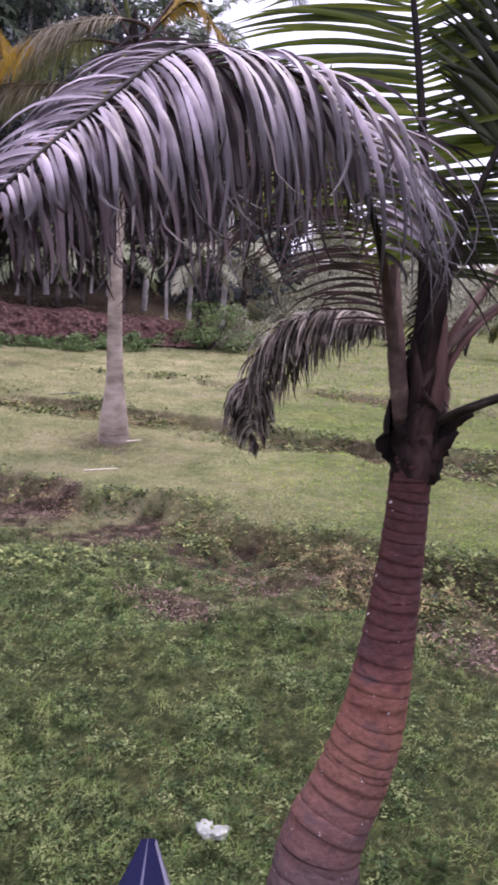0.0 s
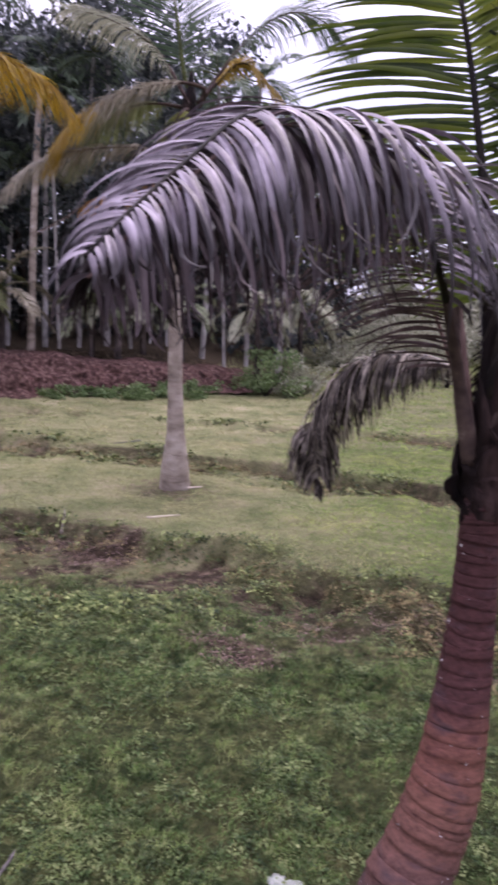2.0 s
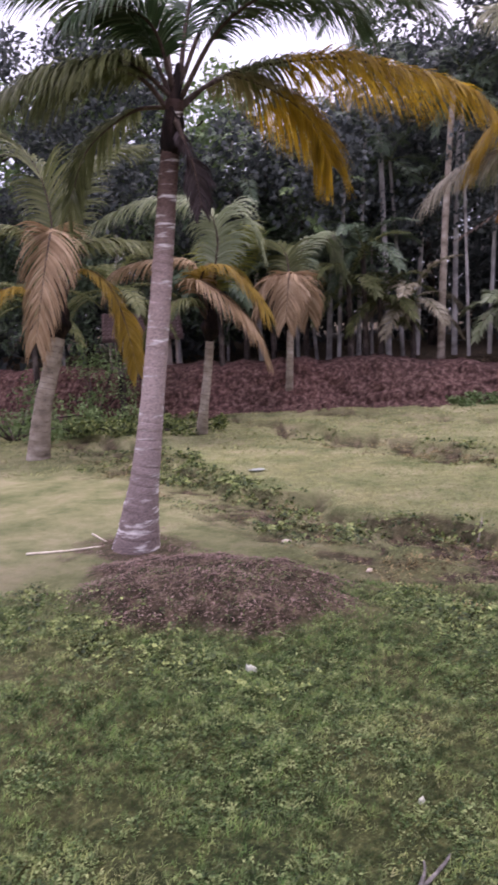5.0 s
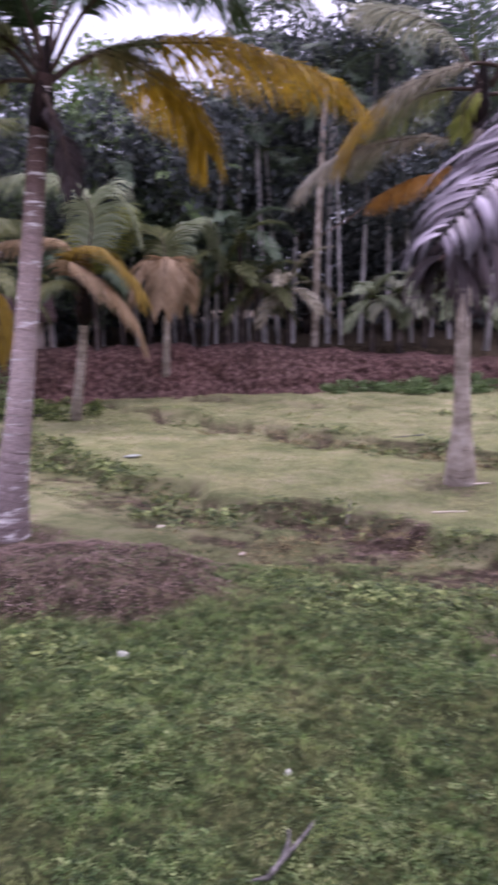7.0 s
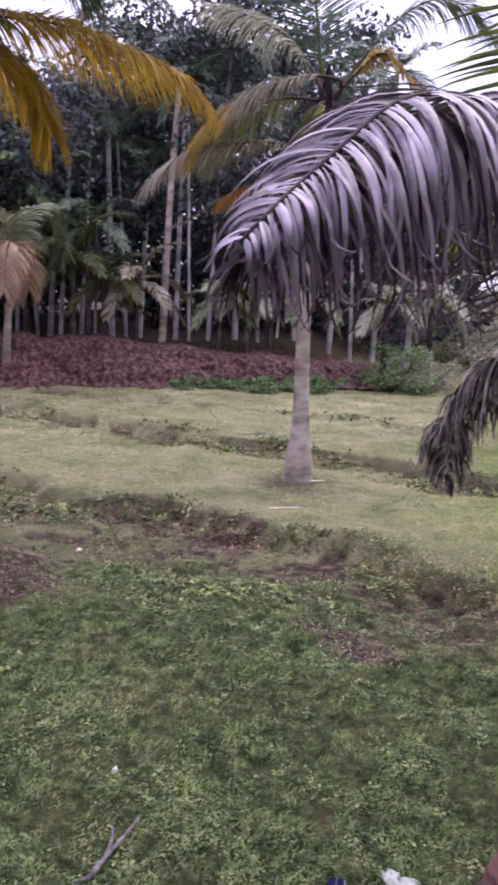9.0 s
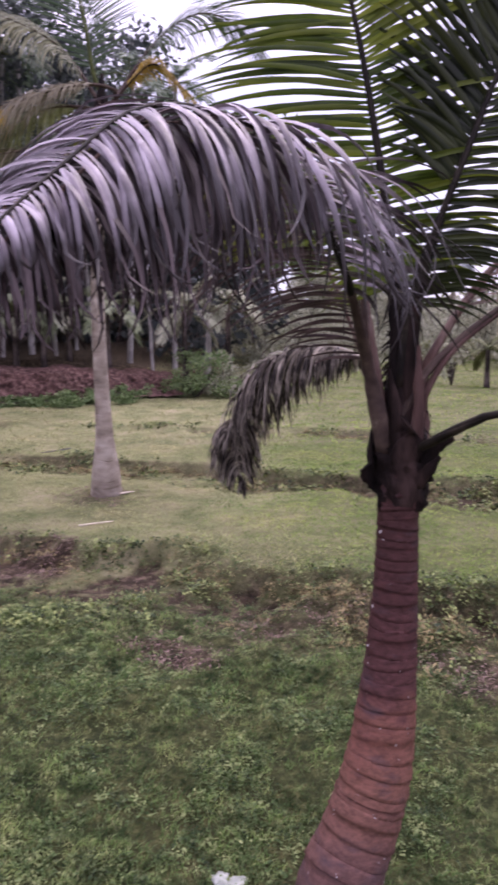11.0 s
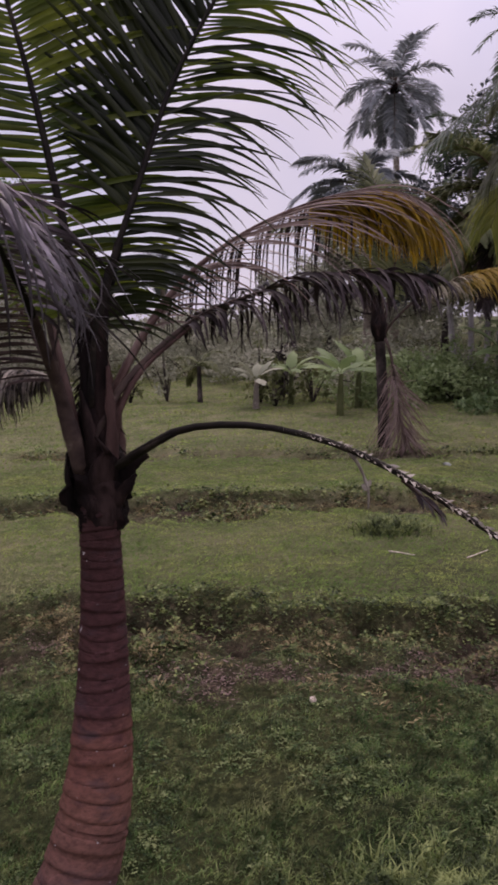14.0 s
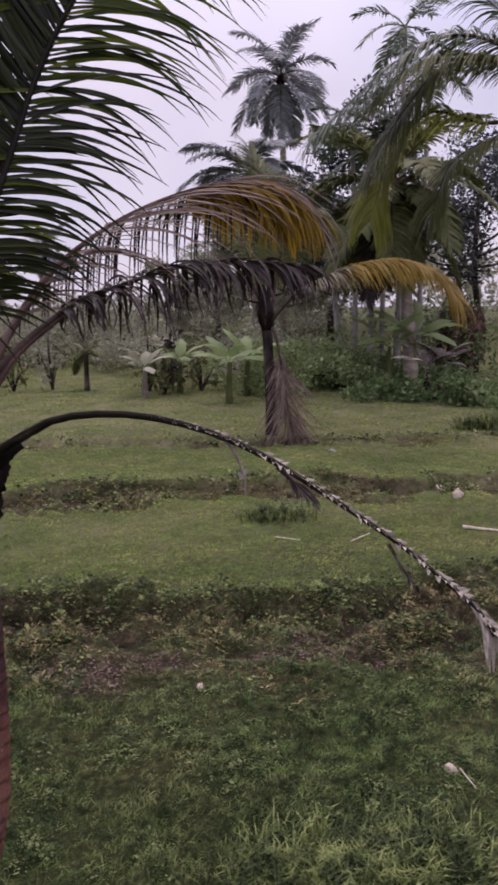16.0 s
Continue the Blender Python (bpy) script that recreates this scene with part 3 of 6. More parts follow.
def ditch_mask(x, y, k, grow=0.0):
    a, b = ditch_sides(x, y, k)
    return step(0.0, 0.24, a + grow) * step(0.0, DITCHES[k][2], b + grow)


def rim_at(x, y, k, inner=0.22, outer=0.14):
    """1 on the broken far rim of a ditch."""
    a, b = ditch_sides(x, y, k)
    return step(-outer, 0.0, a) * (1 - step(0.04, inner, a))


def height(x, y):
    x, y = np.asarray(x, dtype=float), np.asarray(y, dtype=float)
    z = 0.04 * value_noise(x, y, 3.0, 1) + 0.02 * value_noise(x, y, 0.9, 2)
    near = 1 - step(16, 40, np.hypot(x, y))
    lawn = 1 - step(5.0, 7.5, np.hypot(x, y))
    z = z + near * (0.012 * value_noise(x, y, 0.35, 3) + 0.006 * value_noise(x, y, 0.13, 4)) + lawn * (0.03 * value_noise(x, y, 0.42, 7) + 0.016 * value_noise(x, y, 0.17, 8))
    for k, (far, edge, slope, depth) in enumerate(DITCHES):
        m = ditch_mask(x, y, k)
        a, b = ditch_sides(x, y, k)
        lumps = 0.04 * value_noise(x, y, 0.6, 21 + k) + 0.11 * tussock(x, y)
        z = z - depth * m * (1.15 - 0.3 * step(0.1, 1.2, a)) + m * lumps * (0.7 if k else 0.35 + 0.85 * step(-1.2, 1.0, x))
        # the bund swells a little behind its rim
        z = z + 0.22 * depth * step(-0.9, -0.15, a) * (1 - step(-0.05, 0.05, a)) * (1.0 + 0.8 * value_noise(x, y, 0.6, 51 + k))
    z = z + 0.2 * (1 - step(0.35, 1.08, mound_at(x, y))) * (1 + 0.12 * value_noise(x, y, 0.25, 52))
    b = bank_side(x, y)
    left = 1 - step(-6.0, 1.0, x)
    z = z + left * 1.1 * step(0.75, 1.9, b)
    far = np.hypot(x, y)
    z = z + 0.7 * step(26, 60, far) * step(-0.2, 0.5, x / (far + 1e-6)) + 1.0 * step(24, 70, far)
    return z


def tussock(x, y):
    """Above 0 on the leafy hummocks of the ditches, below it in the gaps coloured dark for shade."""
    return value_noise(x, y, 0.34, 91) + 0.6 * value_noise(x, y, 0.15, 92)


def mound_at(x, y):
    """The bare mound of earth before the pale palm: below 1 on it."""
    u, v = (x + 4.45) * 0.97 + (y - 5.35) * 0.24, -(x + 4.45) * 0.24 + (y - 5.35) * 0.97
    return np.hypot(u / 1.45, v / 1.1) + 0.14 * value_noise(x, y, 0.5, 44) + 0.06 * value_noise(x, y, 0.16, 43)


def ground_z(x, y):
    return float(height(np.array([x]), np.array([y]))[0])


# worn patches where brown earth and litter show: centre, half widths, strength
WORN = [(-2.25, 7.85, 1.15, 0.42, 1.0), (-0.45, 5.2, 0.42, 0.2, 0.9), (0.1, 5.9, 0.7, 0.3, 0.5), (1.9, 4.85, 1.0, 0.34, 0.9), (3.3, 4.5, 0.9, 0.45, 0.8), (0.7, 6.1, 0.8, 0.3, 0.6), (-5.6, 8.4, 1.0, 0.3, 0.5), (-5.9, 6.1, 0.85, 0.6, 0.8), (-1.85, 10.05, 0.55, 0.5, 0.45), (7.9, 12.4, 0.9, 0.6, 0.7)]


def worn_at(x, y):
    out = np.zeros(np.shape(x))
    for cx, cy, rx, ry, much in WORN:
        u, v = (x - cx) * 0.9 - (y - cy) * 0.42, (x - cx) * 0.42 + (y - cy) * 0.9
        d = np.hypot(u / rx, v / ry) + 0.45 * value_noise(x, y, 0.5, 48) + 0.4 * value_noise(x, y, 0.17, 49)
        out = np.maximum(out, much * (1 - step(0.3, 1.25, d)))
    return np.maximum(out, 0.95 * (1 - step(0.8, 1.06, mound_at(x, y))))


def build_ground():
    na = 620
    rings = np.concatenate([np.linspace(0.3, 1.9, 8), np.linspace(2.0, 14.0, 290), 14 * (1.04 ** np.arange(1, 92)), [700, 1100, 1800, 3000]])
    # finer on the side of the meadow that is open
    a1 = np.linspace(radians(32), radians(152), 480, endpoint=False)
    a2 = np.linspace(radians(152), radians(392), na - 480, endpoint=False)
    ang = np.concatenate([a1, a2])
    R, A = np.meshgrid(rings, ang, indexing="ij")
    X, Y = R * np.cos(A), R * np.sin(A)
    Z = height(X, Y)
    v = np.stack([X, Y, Z], -1).reshape(-1, 3)
    nr = len(rings)
    i, j = np.meshgrid(np.arange(nr - 1), np.arange(na), indexing="ij")
    k = (j + 1) % na
    f = np.stack([i * na + j, (i + 1) * na + j, (i + 1) * na + k, i * na + k], -1).reshape(-1, 4)
    v = np.vstack([v, [[0, 0, ground_z(0, 0)]]])
    cap = [(len(v) - 1, a, (a + 1) % na) for a in range(na)]
    ob = mesh_object("ground", v, f.tolist() + cap, [MAT_GROUND])
    x, y = v[:, 0], v[:, 1]
    spots = np.clip(0.3 + 0.7 * value_noise(x, y, 0.7, 41) + 0.5 * value_noise(x, y, 0.2, 42), 0, 1)
    bare = np.zeros(len(x))
    for q, much in enumerate((0.55, 0.7, 0.6)):
        bare = np.maximum(bare, much * ditch_mask(x, y, q) * np.clip(spots + 0.35 * step(-1.0, 1.0, x), 0, 1))
        # gaps between hummocks take the dark soil colour in place of self-shadow
        bare = np.maximum(bare, ditch_mask(x, y, q) * (1 - step(-0.35, 0.1, tussock(x, y))))
        bare = np.maximum(bare, 0.75 * rim_at(x, y, q, 0.3, 0.0) * np.clip(0.4 + value_noise(x, y, 0.8, 53), 0, 1))
    bare = np.maximum(bare, worn_at(x, y))
    bare = np.maximum(bare, 0.9 * step(0.3, 1.2, bank_side(x, y)) * (1 - step(-3.0, 1.0, x)))
    bare = np.maximum(bare, step(22, 30, np.hypot(x, y)) * (0.3 + 0.3 * value_noise(x, y, 2.0, 46)) * (1 - step(-4, 0, x)))
    pale = step(5.0, 9.0, np.hypot(x, y)) * (1 - step(20, 24, np.hypot(x, y))) * np.clip(0.8 + 0.3 * value_noise(x, y, 1.6, 47), 0, 1)
    pale = np.maximum(pale * (1 - 0.5 * step(-0.5, 2.5, x)), 0.4 * step(8.0, 11.0, np.hypot(x, y)) * (1 - step(30, 40, np.hypot(x, y))) * step(-2, 2, x))
    att = ob.data.attributes.new("pale", "FLOAT", "POINT")
    att.data.foreach_set("value", np.clip(pale, 0, 1).astype(np.float32))
    att = ob.data.attributes.new("bare", "FLOAT", "POINT")
    att.data.foreach_set("value", np.clip(bare, 0, 1).astype(np.float32))
    return tagged(ob, "uneven grassy meadow ground with shallow brown ditches", "ground", kind="structure")


def blades(name, label, x, y, length, width, mat, seed, lie=0.6, bend=0.5, simple=False):
    """Short grass in one mesh: a bent tapering blade at each place."""
    rng = np.random.default_rng(seed)
    n = len(x)
    p = np.stack([x, y, height(x, y) - 0.004], 1)
    az = rng.uniform(0, 2 * math.pi, n)
    out = np.stack([np.cos(az), np.sin(az), 0 * az], 1)
    sd = np.stack([-np.sin(az + 0.6), np.cos(az + 0.6), 0 * az], 1)
    ln = (length * rng.uniform(0.5, 1.3, n))[:, None]
    wd = (width * rng.uniform(0.6, 1.3, n))[:, None]
    le = (lie * rng.uniform(0.3, 1.5, n))[:, None]
    m = p + ln * 0.55 * unit(out * le + np.array([0, 0, 1.0]))
    t = m + ln * 0.5 * unit(out * (le + bend) + np.array([0, 0, 0.55]))
    if simple:
        v = np.stack([p - sd * wd, p + sd * wd, t], 1).reshape(-1, 3)
        ob = mesh_object(name, v, (np.arange(n)[:, None] * 3 + np.array([[0, 1, 2]])).tolist(), [mat], smooth=False)
        return tagged(ob, label, "grass", kind="stuff")
    v = np.stack([p - sd * wd, p + sd * wd, m + sd * wd * 0.7, m - sd * wd * 0.7, t], 1).reshape(-1, 3)
    i = np.arange(n)[:, None] * 5
    quads = (i + np.array([[0, 1, 2, 3]])).tolist()
    tris = (i + np.array([[3, 2, 4]])).tolist()
    ob = mesh_object(name, v, quads + tris, [mat], smooth=False)
    return tagged(ob, label, "grass", kind="stuff")


def wedge(rng, n, r0, r1, a0=38, a1=151):
    """Places in front, even over the area."""
    r = np.sqrt(rng.uniform(r0 * r0, r1 * r1, n))
    a = np.radians(rng.uniform(a0, a1, n))
    return r * np.cos(a), r * np.sin(a)


def build_grass():
    rng = np.random.default_rng(5)
    sorts = (("near", 250000, 1.7, 7.2, 0.05, 0.0034), ("middle", 480000, 4.4, 14.0, 0.045, 0.007), ("far", 190000, 14.0, 34.0, 0.07, 0.018))
    for sort, n, r0, r1, ln, wd in sorts:
        x, y = wedge(rng, n, r0, r1)
        a, b = ditch_sides(x, y, 0)
        inside = np.maximum(ditch_mask(x, y, 0), ditch_mask(x, y, 1))
        gap = inside * (1 - step(-0.3, 0.15, tussock(x, y))) * step(-1.5, 0.5, x)
        keep = (rng.random(n) > 0.45 * inside + 0.5 * gap) & (rng.random(n) > 0.97 * worn_at(x, y)) & (np.hypot(x - 0.31, y - 2.37) > 0.2) & ((bank_side(x, y) < -0.1) | (x > -3))
        for q in range(3):
            keep &= rng.random(n) > 0.6 * rim_at(x, y, q, 0.3, 0.0)
        rough = 0.25 + 0.75 * inside + (0.6 if sort == "near" else 0.0)
        patch = 0.75 + rough * (0.3 * value_noise(x, y, 0.8, 61) + 0.5 * value_noise(x, y, 0.22, 62) + 0.4 * value_noise(x, y, 0.09, 66))
        keep &= rng.random(n) < np.clip(patch, 0.06, 1)
        # the dark turf before the first ditch gives way to the pale of the bunds in a ragged band
        change = step(0.0, 2.2, b + 0.6 * value_noise(x, y, 1.0, 69))
        if sort == "near":
            keep &= rng.random(n) > change
        elif sort == "middle":
            keep &= rng.random(n) < change
        lush = step(-0.8, 1.6, x + 0.8 * value_noise(x, y, 1.5, 70)) > rng.random(n)
        if sort == "near":
            kinds = ((MAT_GRASS, keep, "short green meadow grass"),)
        else:
            low = (a > 0.1) & (b > 0) | (ditch_mask(x, y, 1) > 0.5)
            kinds = ((MAT_GRASS_PALE, keep & ~lush & ~low, "short yellowish grass of the bunds"), (MAT_GRASS_LUSH, keep & lush & ~low, "lush olive-green grass of the bunds"), (MAT_GRASS_DULL, keep & low, "dull olive grass on the ditch floors"))
        for mat, pick, label in kinds:
            if pick.any():
                blades("grass", label, x[pick], y[pick], ln * (0.5 + 0.7 * np.clip(patch[pick], 0, 1.4)), wd, mat, 7, 1.1 if sort == "near" else 1.6, 0.8, sort != "near")


def clumps(name, label, mat, x, y, leaves, radius, tall, ln, narrow, seed):
    """Low plants: leaves round each centre, the outer ones lower."""
    rng = np.random.default_rng(seed)
    n = len(x)
    size = np.repeat(rng.uniform(0.5, 1.4, n), leaves)
    cx, cy = np.repeat(x, leaves), np.repeat(y, leaves)
    az = rng.uniform(0, 2 * math.pi, n * leaves)
    rr = np.sqrt(rng.random(n * leaves))
    out = np.stack([np.cos(az), np.sin(az), 0 * az], 1)
    px, py = cx + out[:, 0] * rr * radius * size, cy + out[:, 1] * rr * radius * size
    p = np.stack([px, py, height(px, py) + tall * size * (1 - rr ** 2) * rng.uniform(0.2, 1.0, n * leaves)], 1)
    a = unit(out * (0.4 + rr[:, None]) + np.array([0, 0, 0.45]) + rng.normal(0, 0.45, (n * leaves, 3)))
    b = unit(np.cross(a, np.array([0, 0, 1.0]) + rng.normal(0, 0.35, (n * leaves, 3))))
    l = (ln * size * rng.uniform(0.6, 1.3, n * leaves))[:, None]
    bend = np.array([0, 0, -0.18]) * l
    v = np.stack([p, p + a * l * 0.5 + b * l * narrow, p + a * l + bend, p + a * l * 0.5 - b * l * narrow], 1).reshape(-1, 3)
    f = (np.arange(n * leaves)[:, None] * 4 + np.array([[0, 1, 2, 3]])).tolist()
    return tagged(mesh_object(name, v, f, [mat], smooth=False), label, "weeds", kind="stuff")


def build_weeds():
    rng = np.random.default_rng(6)
    # small leafy herbs that make up the near turf, in tight tufts with dark gaps
    x, y = wedge(rng, 46000, 1.8, 7.4)
    a, b = ditch_sides(x, y, 0)
    tuft = value_noise(x, y, 0.3, 81) + 0.9 * value_noise(x, y, 0.12, 82) + 0.5 * value_noise(x, y, 1.0, 83)
    keep = (tuft > 0.05) & (rng.random(len(x)) > 0.8 * step(0.3, 2.0, b)) & (rng.random(len(x)) > 0.95 * worn_at(x, y)) & (np.hypot(x - 0.31, y - 2.37) > 0.2)
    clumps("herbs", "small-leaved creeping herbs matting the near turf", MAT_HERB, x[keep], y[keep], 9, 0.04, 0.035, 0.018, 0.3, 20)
    # broad-leaved weeds: hanging over the cut rims, in patches on the ditch floors
    x, y = wedge(rng, 190000, 2.2, 17.0)
    want = np.zeros(len(x))
    for k, much in enumerate((1.0, 0.85, 0.6)):
        stretch = np.clip(0.3 + 0.2 * step(-1.0, 0.5, x) + 0.8 * value_noise(x, y, 1.3, 68 + k) + 0.5 * value_noise(x, y, 0.4, 72 + k), 0, 1)
        want = np.maximum(want, much * rim_at(x, y, k, 0.34, 0.16) * stretch)
        want = np.maximum(want, 0.95 * much * ditch_mask(x, y, k) * np.clip(0.1 + 0.9 * value_noise(x, y, 0.8, 64) + 0.25 * step(-0.5, 1.5, x), 0, 1) * step(0.0, 0.3, tussock(x, y)))
    green = np.hypot((x + 2.0) / 1.1, (y - 5.9) / 0.45) + 0.4 * value_noise(x, y, 0.4, 75) < 1
    want = want + 0.5 * green + 0.4 * (np.hypot((x + 4.9) / 1.8, (y - 4.2) / 0.5) + 0.4 * value_noise(x, y, 0.4, 76) < 1)
    keep = (rng.random(len(x)) < want * 0.62) & (rng.random(len(x)) > 0.75 * worn_at(x, y))
    x, y = x[keep], y[keep]
    close = np.hypot(x, y) < 8.8
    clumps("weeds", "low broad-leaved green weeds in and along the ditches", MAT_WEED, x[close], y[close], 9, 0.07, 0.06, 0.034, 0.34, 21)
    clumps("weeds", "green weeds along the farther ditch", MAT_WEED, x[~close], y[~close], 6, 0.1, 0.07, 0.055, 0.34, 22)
    # dry brown grass tufts and litter
    x, y = wedge(rng, 95000, 3.0, 16.0)
    want = np.zeros(len(x))
    for k in range(3):
        want = np.maximum(want, ditch_mask(x, y, k) * np.clip(0.3 + 0.85 * value_noise(x, y, 0.6, 63) + 0.4 * step(-1.0, 1.5, x), 0, 1) * (0.9 if k else 0.55 + 0.45 * step(-1.0, 1.0, x)) * step(-0.1, 0.25, tussock(x, y)))
    keep = (rng.random(len(x)) < want) & (mound_at(x, y) > 1.0)
    clumps("dry_grass", "dry brown grass tufts in the ditches", MAT_DRYGRASS, x[keep], y[keep], 11, 0.06, 0.07, 0.042, 0.14, 23)
    x, y = wedge(rng, 90000, 3.0, 13.5)
    keep = rng.random(len(x)) < 0.75 * worn_at(x, y)
    clumps("leaf_litter", "reddish-brown leaf litter on the bare mound and worn patches", MAT_LITTER, x[keep], y[keep], 6, 0.05, 0.02, 0.026, 0.2, 24)


def build_bank():
    line = curve_points([(a, b, 0) for a, b in BANK_LINE], 520)
    prof = [(-0.5, -0.12), (0.0, 0.02), (0.18, 0.35), (0.35, 0.7), (0.55, 1.0), (0.85, 1.2), (1.4, 1.24), (2.2, 1.2), (2.8, 1.0)]
    prof = curve_points([(a, b, 0) for a, b in prof], 44)
    t, s, n = frames_along(line)
    back = -s[:, None, :]
    q = line[:, None, :] + back * prof[None, :, 0:1]
    b = np.broadcast_to(prof[None, :, 1], q.shape[:2])
    fade = (1 - step(0.72, 1.0, np.arange(520) / 519) * 0.6)[:, None]
    u = np.broadcast_to(np.arange(520)[:, None] * 0.075, b.shape)
    lump = 0.12 * value_noise(u, b * 1.4, 0.6, 71) + 0.1 * np.abs(value_noise(u + b * 0.5, b, 0.26, 72)) + 0.05 * value_noise(u, b, 0.12, 74) + 0.14 * value_noise(u, b * 0.3, 2.2, 73)
    q = q - back * (0.9 * lump)[..., None]
    z = b * 1.05 * fade + lump * 0.6 + 0.03
    v = np.stack([q[..., 0], q[..., 1], z], -1).reshape(-1, 3)
    m = len(prof)
    faces = [(i * m + j, (i + 1) * m + j, (i + 1) * m + j + 1, i * m + j + 1) for i in range(len(line) - 1) for j in range(m - 1)]
    ob = mesh_object("earth_bank", v, faces, [MAT_BANK], smooth=False)
    return tagged(ob, "bare reddish-brown earth bank of loose clods at the meadow's edge", "bank", kind="structure")


build_ground()
build_bank()


# ---- the near palm ----
def near_palm():
    tree = thing("coconut_palm", (0.31, 2.37, ground_z(0.31, 2.37)), "young coconut palm with leaning ringed reddish trunk and withered fronds", "palm tree", "palms")
    inv = Matrix.Translation(tree.location).inverted()

    def own(ob):
        ob.matrix_parent_inverse = inv
        return ob

    pts = [(0.3, 2.36, -0.12), (0.31, 2.375, 0.08), (0.33, 2.44, 0.28), (0.35, 2.48, 0.42), (0.44, 2.54, 0.62), (0.5, 2.57, 0.82), (0.54, 2.62, 1.07), (0.57, 2.66, 1.46), (0.58, 2.69, 1.77), (0.58, 2.7, 1.9)]
    own(ringed_trunk("trunk", tree, pts, [0.2, 0.185, 0.16, 0.143, 0.128, 0.113, 0.096, 0.083, 0.075, 0.073], MAT_RED_TRUNK, 0.052, 0.032, 40, 3, "reddish-brown trunk with raised leaf scars", MAT_SCAR, 0.55))
    core = curve_points([(0.6, 2.72, 1.8), (0.59, 2.72, 1.95), (0.59, 2.73, 2.19), (0.59, 2.75, 2.46), (0.58, 2.77, 2.6)], 30)
    rng = np.random.default_rng(4)
    v, f = tube(core, np.interp(np.linspace(0, 1, 30), [0, 0.12, 0.3, 0.6, 1], [0.078, 0.094, 0.082, 0.046, 0.026]), 18, 1.0, 0.05, rng)
    own(mesh_object("crown_core", v, f, [MAT_SHEATH], tree, "dark brown fibrous crown base"))
    # torn sheaths round the crown base
    def sheath(a, b, c, wide, seed):
        cc = curve_points([a, b, c], 14)
        t, s, n = frames_along(cc)
        if seed in (1, 2, 8):
            s, n = n, -s
        r = np.random.default_rng(seed)
        w = wide * np.interp(np.linspace(0, 1, 14), [0, 0.25, 0.7, 1], [0.75, 1.0, 0.6, 0.15]) * r.uniform(0.8, 1.2, 14)
        out = []
        for i in range(14):
            for x in (-1, -0.4, 0.4, 1):
                for z in (0, 1):
                    out.append(cc[i] + s[i] * x * w[i] + n[i] * (0.008 * z + 0.3 * w[i] * x * x))
        fs = []
        for i in range(13):
            o, q = i * 8, (i + 1) * 8
            for k in range(3):
                fs.append((o + 2 * k, o + 2 * k + 2, q + 2 * k + 2, q + 2 * k))
                fs.append((o + 2 * k + 1, q + 2 * k + 1, q + 2 * k + 3, o + 2 * k + 3))
            fs.append((o, q, q + 1, o + 1))
            fs.append((o + 6, o + 7, q + 7, q + 6))
        own(mesh_object("leaf_sheath", out, fs, [MAT_PETIOLE if seed in (5, 6, 7) else MAT_SHEATH], tree))
    sheath((0.61, 2.65, 1.86), (0.68, 2.62, 2.0), (0.75, 2.6, 2.04), 0.055, 1)
    sheath((0.58, 2.62, 1.92), (0.6, 2.6, 2.04), (0.56, 2.6, 2.12), 0.05, 9)
    sheath((0.59, 2.65, 1.85), (0.66, 2.59, 1.93), (0.7, 2.58, 1.98), 0.035, 2)
    sheath((0.51, 2.7, 1.86), (0.465, 2.69, 1.95), (0.475, 2.69, 2.06), 0.045, 8)
    sheath((0.55, 2.68, 1.9), (0.5, 2.67, 2.04), (0.47, 2.69, 2.17), 0.022, 3)
    sheath((0.56, 2.65, 1.93), (0.56, 2.63, 2.09), (0.53, 2.64, 2.28), 0.03, 4)
    sheath((0.62, 2.64, 1.89), (0.63, 2.62, 2.11), (0.63, 2.64, 2.36), 0.028, 5)
    sheath((0.54, 2.68, 1.88), (0.5, 2.67, 2.2), (0.46, 2.69, 2.52), 0.022, 6)
    sheath((0.65, 2.72, 1.83), (0.68, 2.75, 2.08), (0.64, 2.78, 2.47), 0.026, 7)

    # broad leaf stalks that clasp the crown
    def stalk(pts, ra, rb, mat=MAT_PETIOLE):
        c = curve_points(pts, 16)
        v, f = tube(c, np.linspace(ra, rb, 16), 10, 0.6, 0.03, rng)
        own(mesh_object("petiole", v, f, [mat], tree))
    stalk([(0.53, 2.67, 1.98), (0.49, 2.645, 2.14), (0.445, 2.61, 2.32), (0.37, 2.46, 2.54)], 0.036, 0.014, MAT_RIB_DARK)
    stalk([(0.53, 2.7, 1.98), (0.505, 2.72, 2.2), (0.47, 2.74, 2.42), (0.45, 2.75, 2.55)], 0.028, 0.014, MAT_RIB_DARK)
    stalk([(0.575, 2.69, 2.0), (0.575, 2.7, 2.25), (0.565, 2.715, 2.45), (0.54, 2.7, 2.68)], 0.042, 0.018, MAT_SHEATH)
    stalk([(0.61, 2.68, 2.0), (0.61, 2.675, 2.3), (0.63, 2.655, 2.55), (0.69, 2.635, 2.78)], 0.034, 0.016, MAT_SHEATH)
    stalk([(0.625, 2.68, 2.05), (0.65, 2.69, 2.2), (0.74, 2.73, 2.4), (0.89, 2.78, 2.58)], 0.022, 0.014)
    stalk([(0.625, 2.66, 2.02), (0.66, 2.665, 2.18), (0.76, 2.68, 2.34), (0.97, 2.71, 2.5)], 0.022, 0.014)
    stalk([(0.63, 2.66, 1.99), (0.68, 2.57, 2.04), (0.73, 2.48, 2.09), (0.8, 2.39, 2.145)], 0.028, 0.014, MAT_RIB_BLACK)
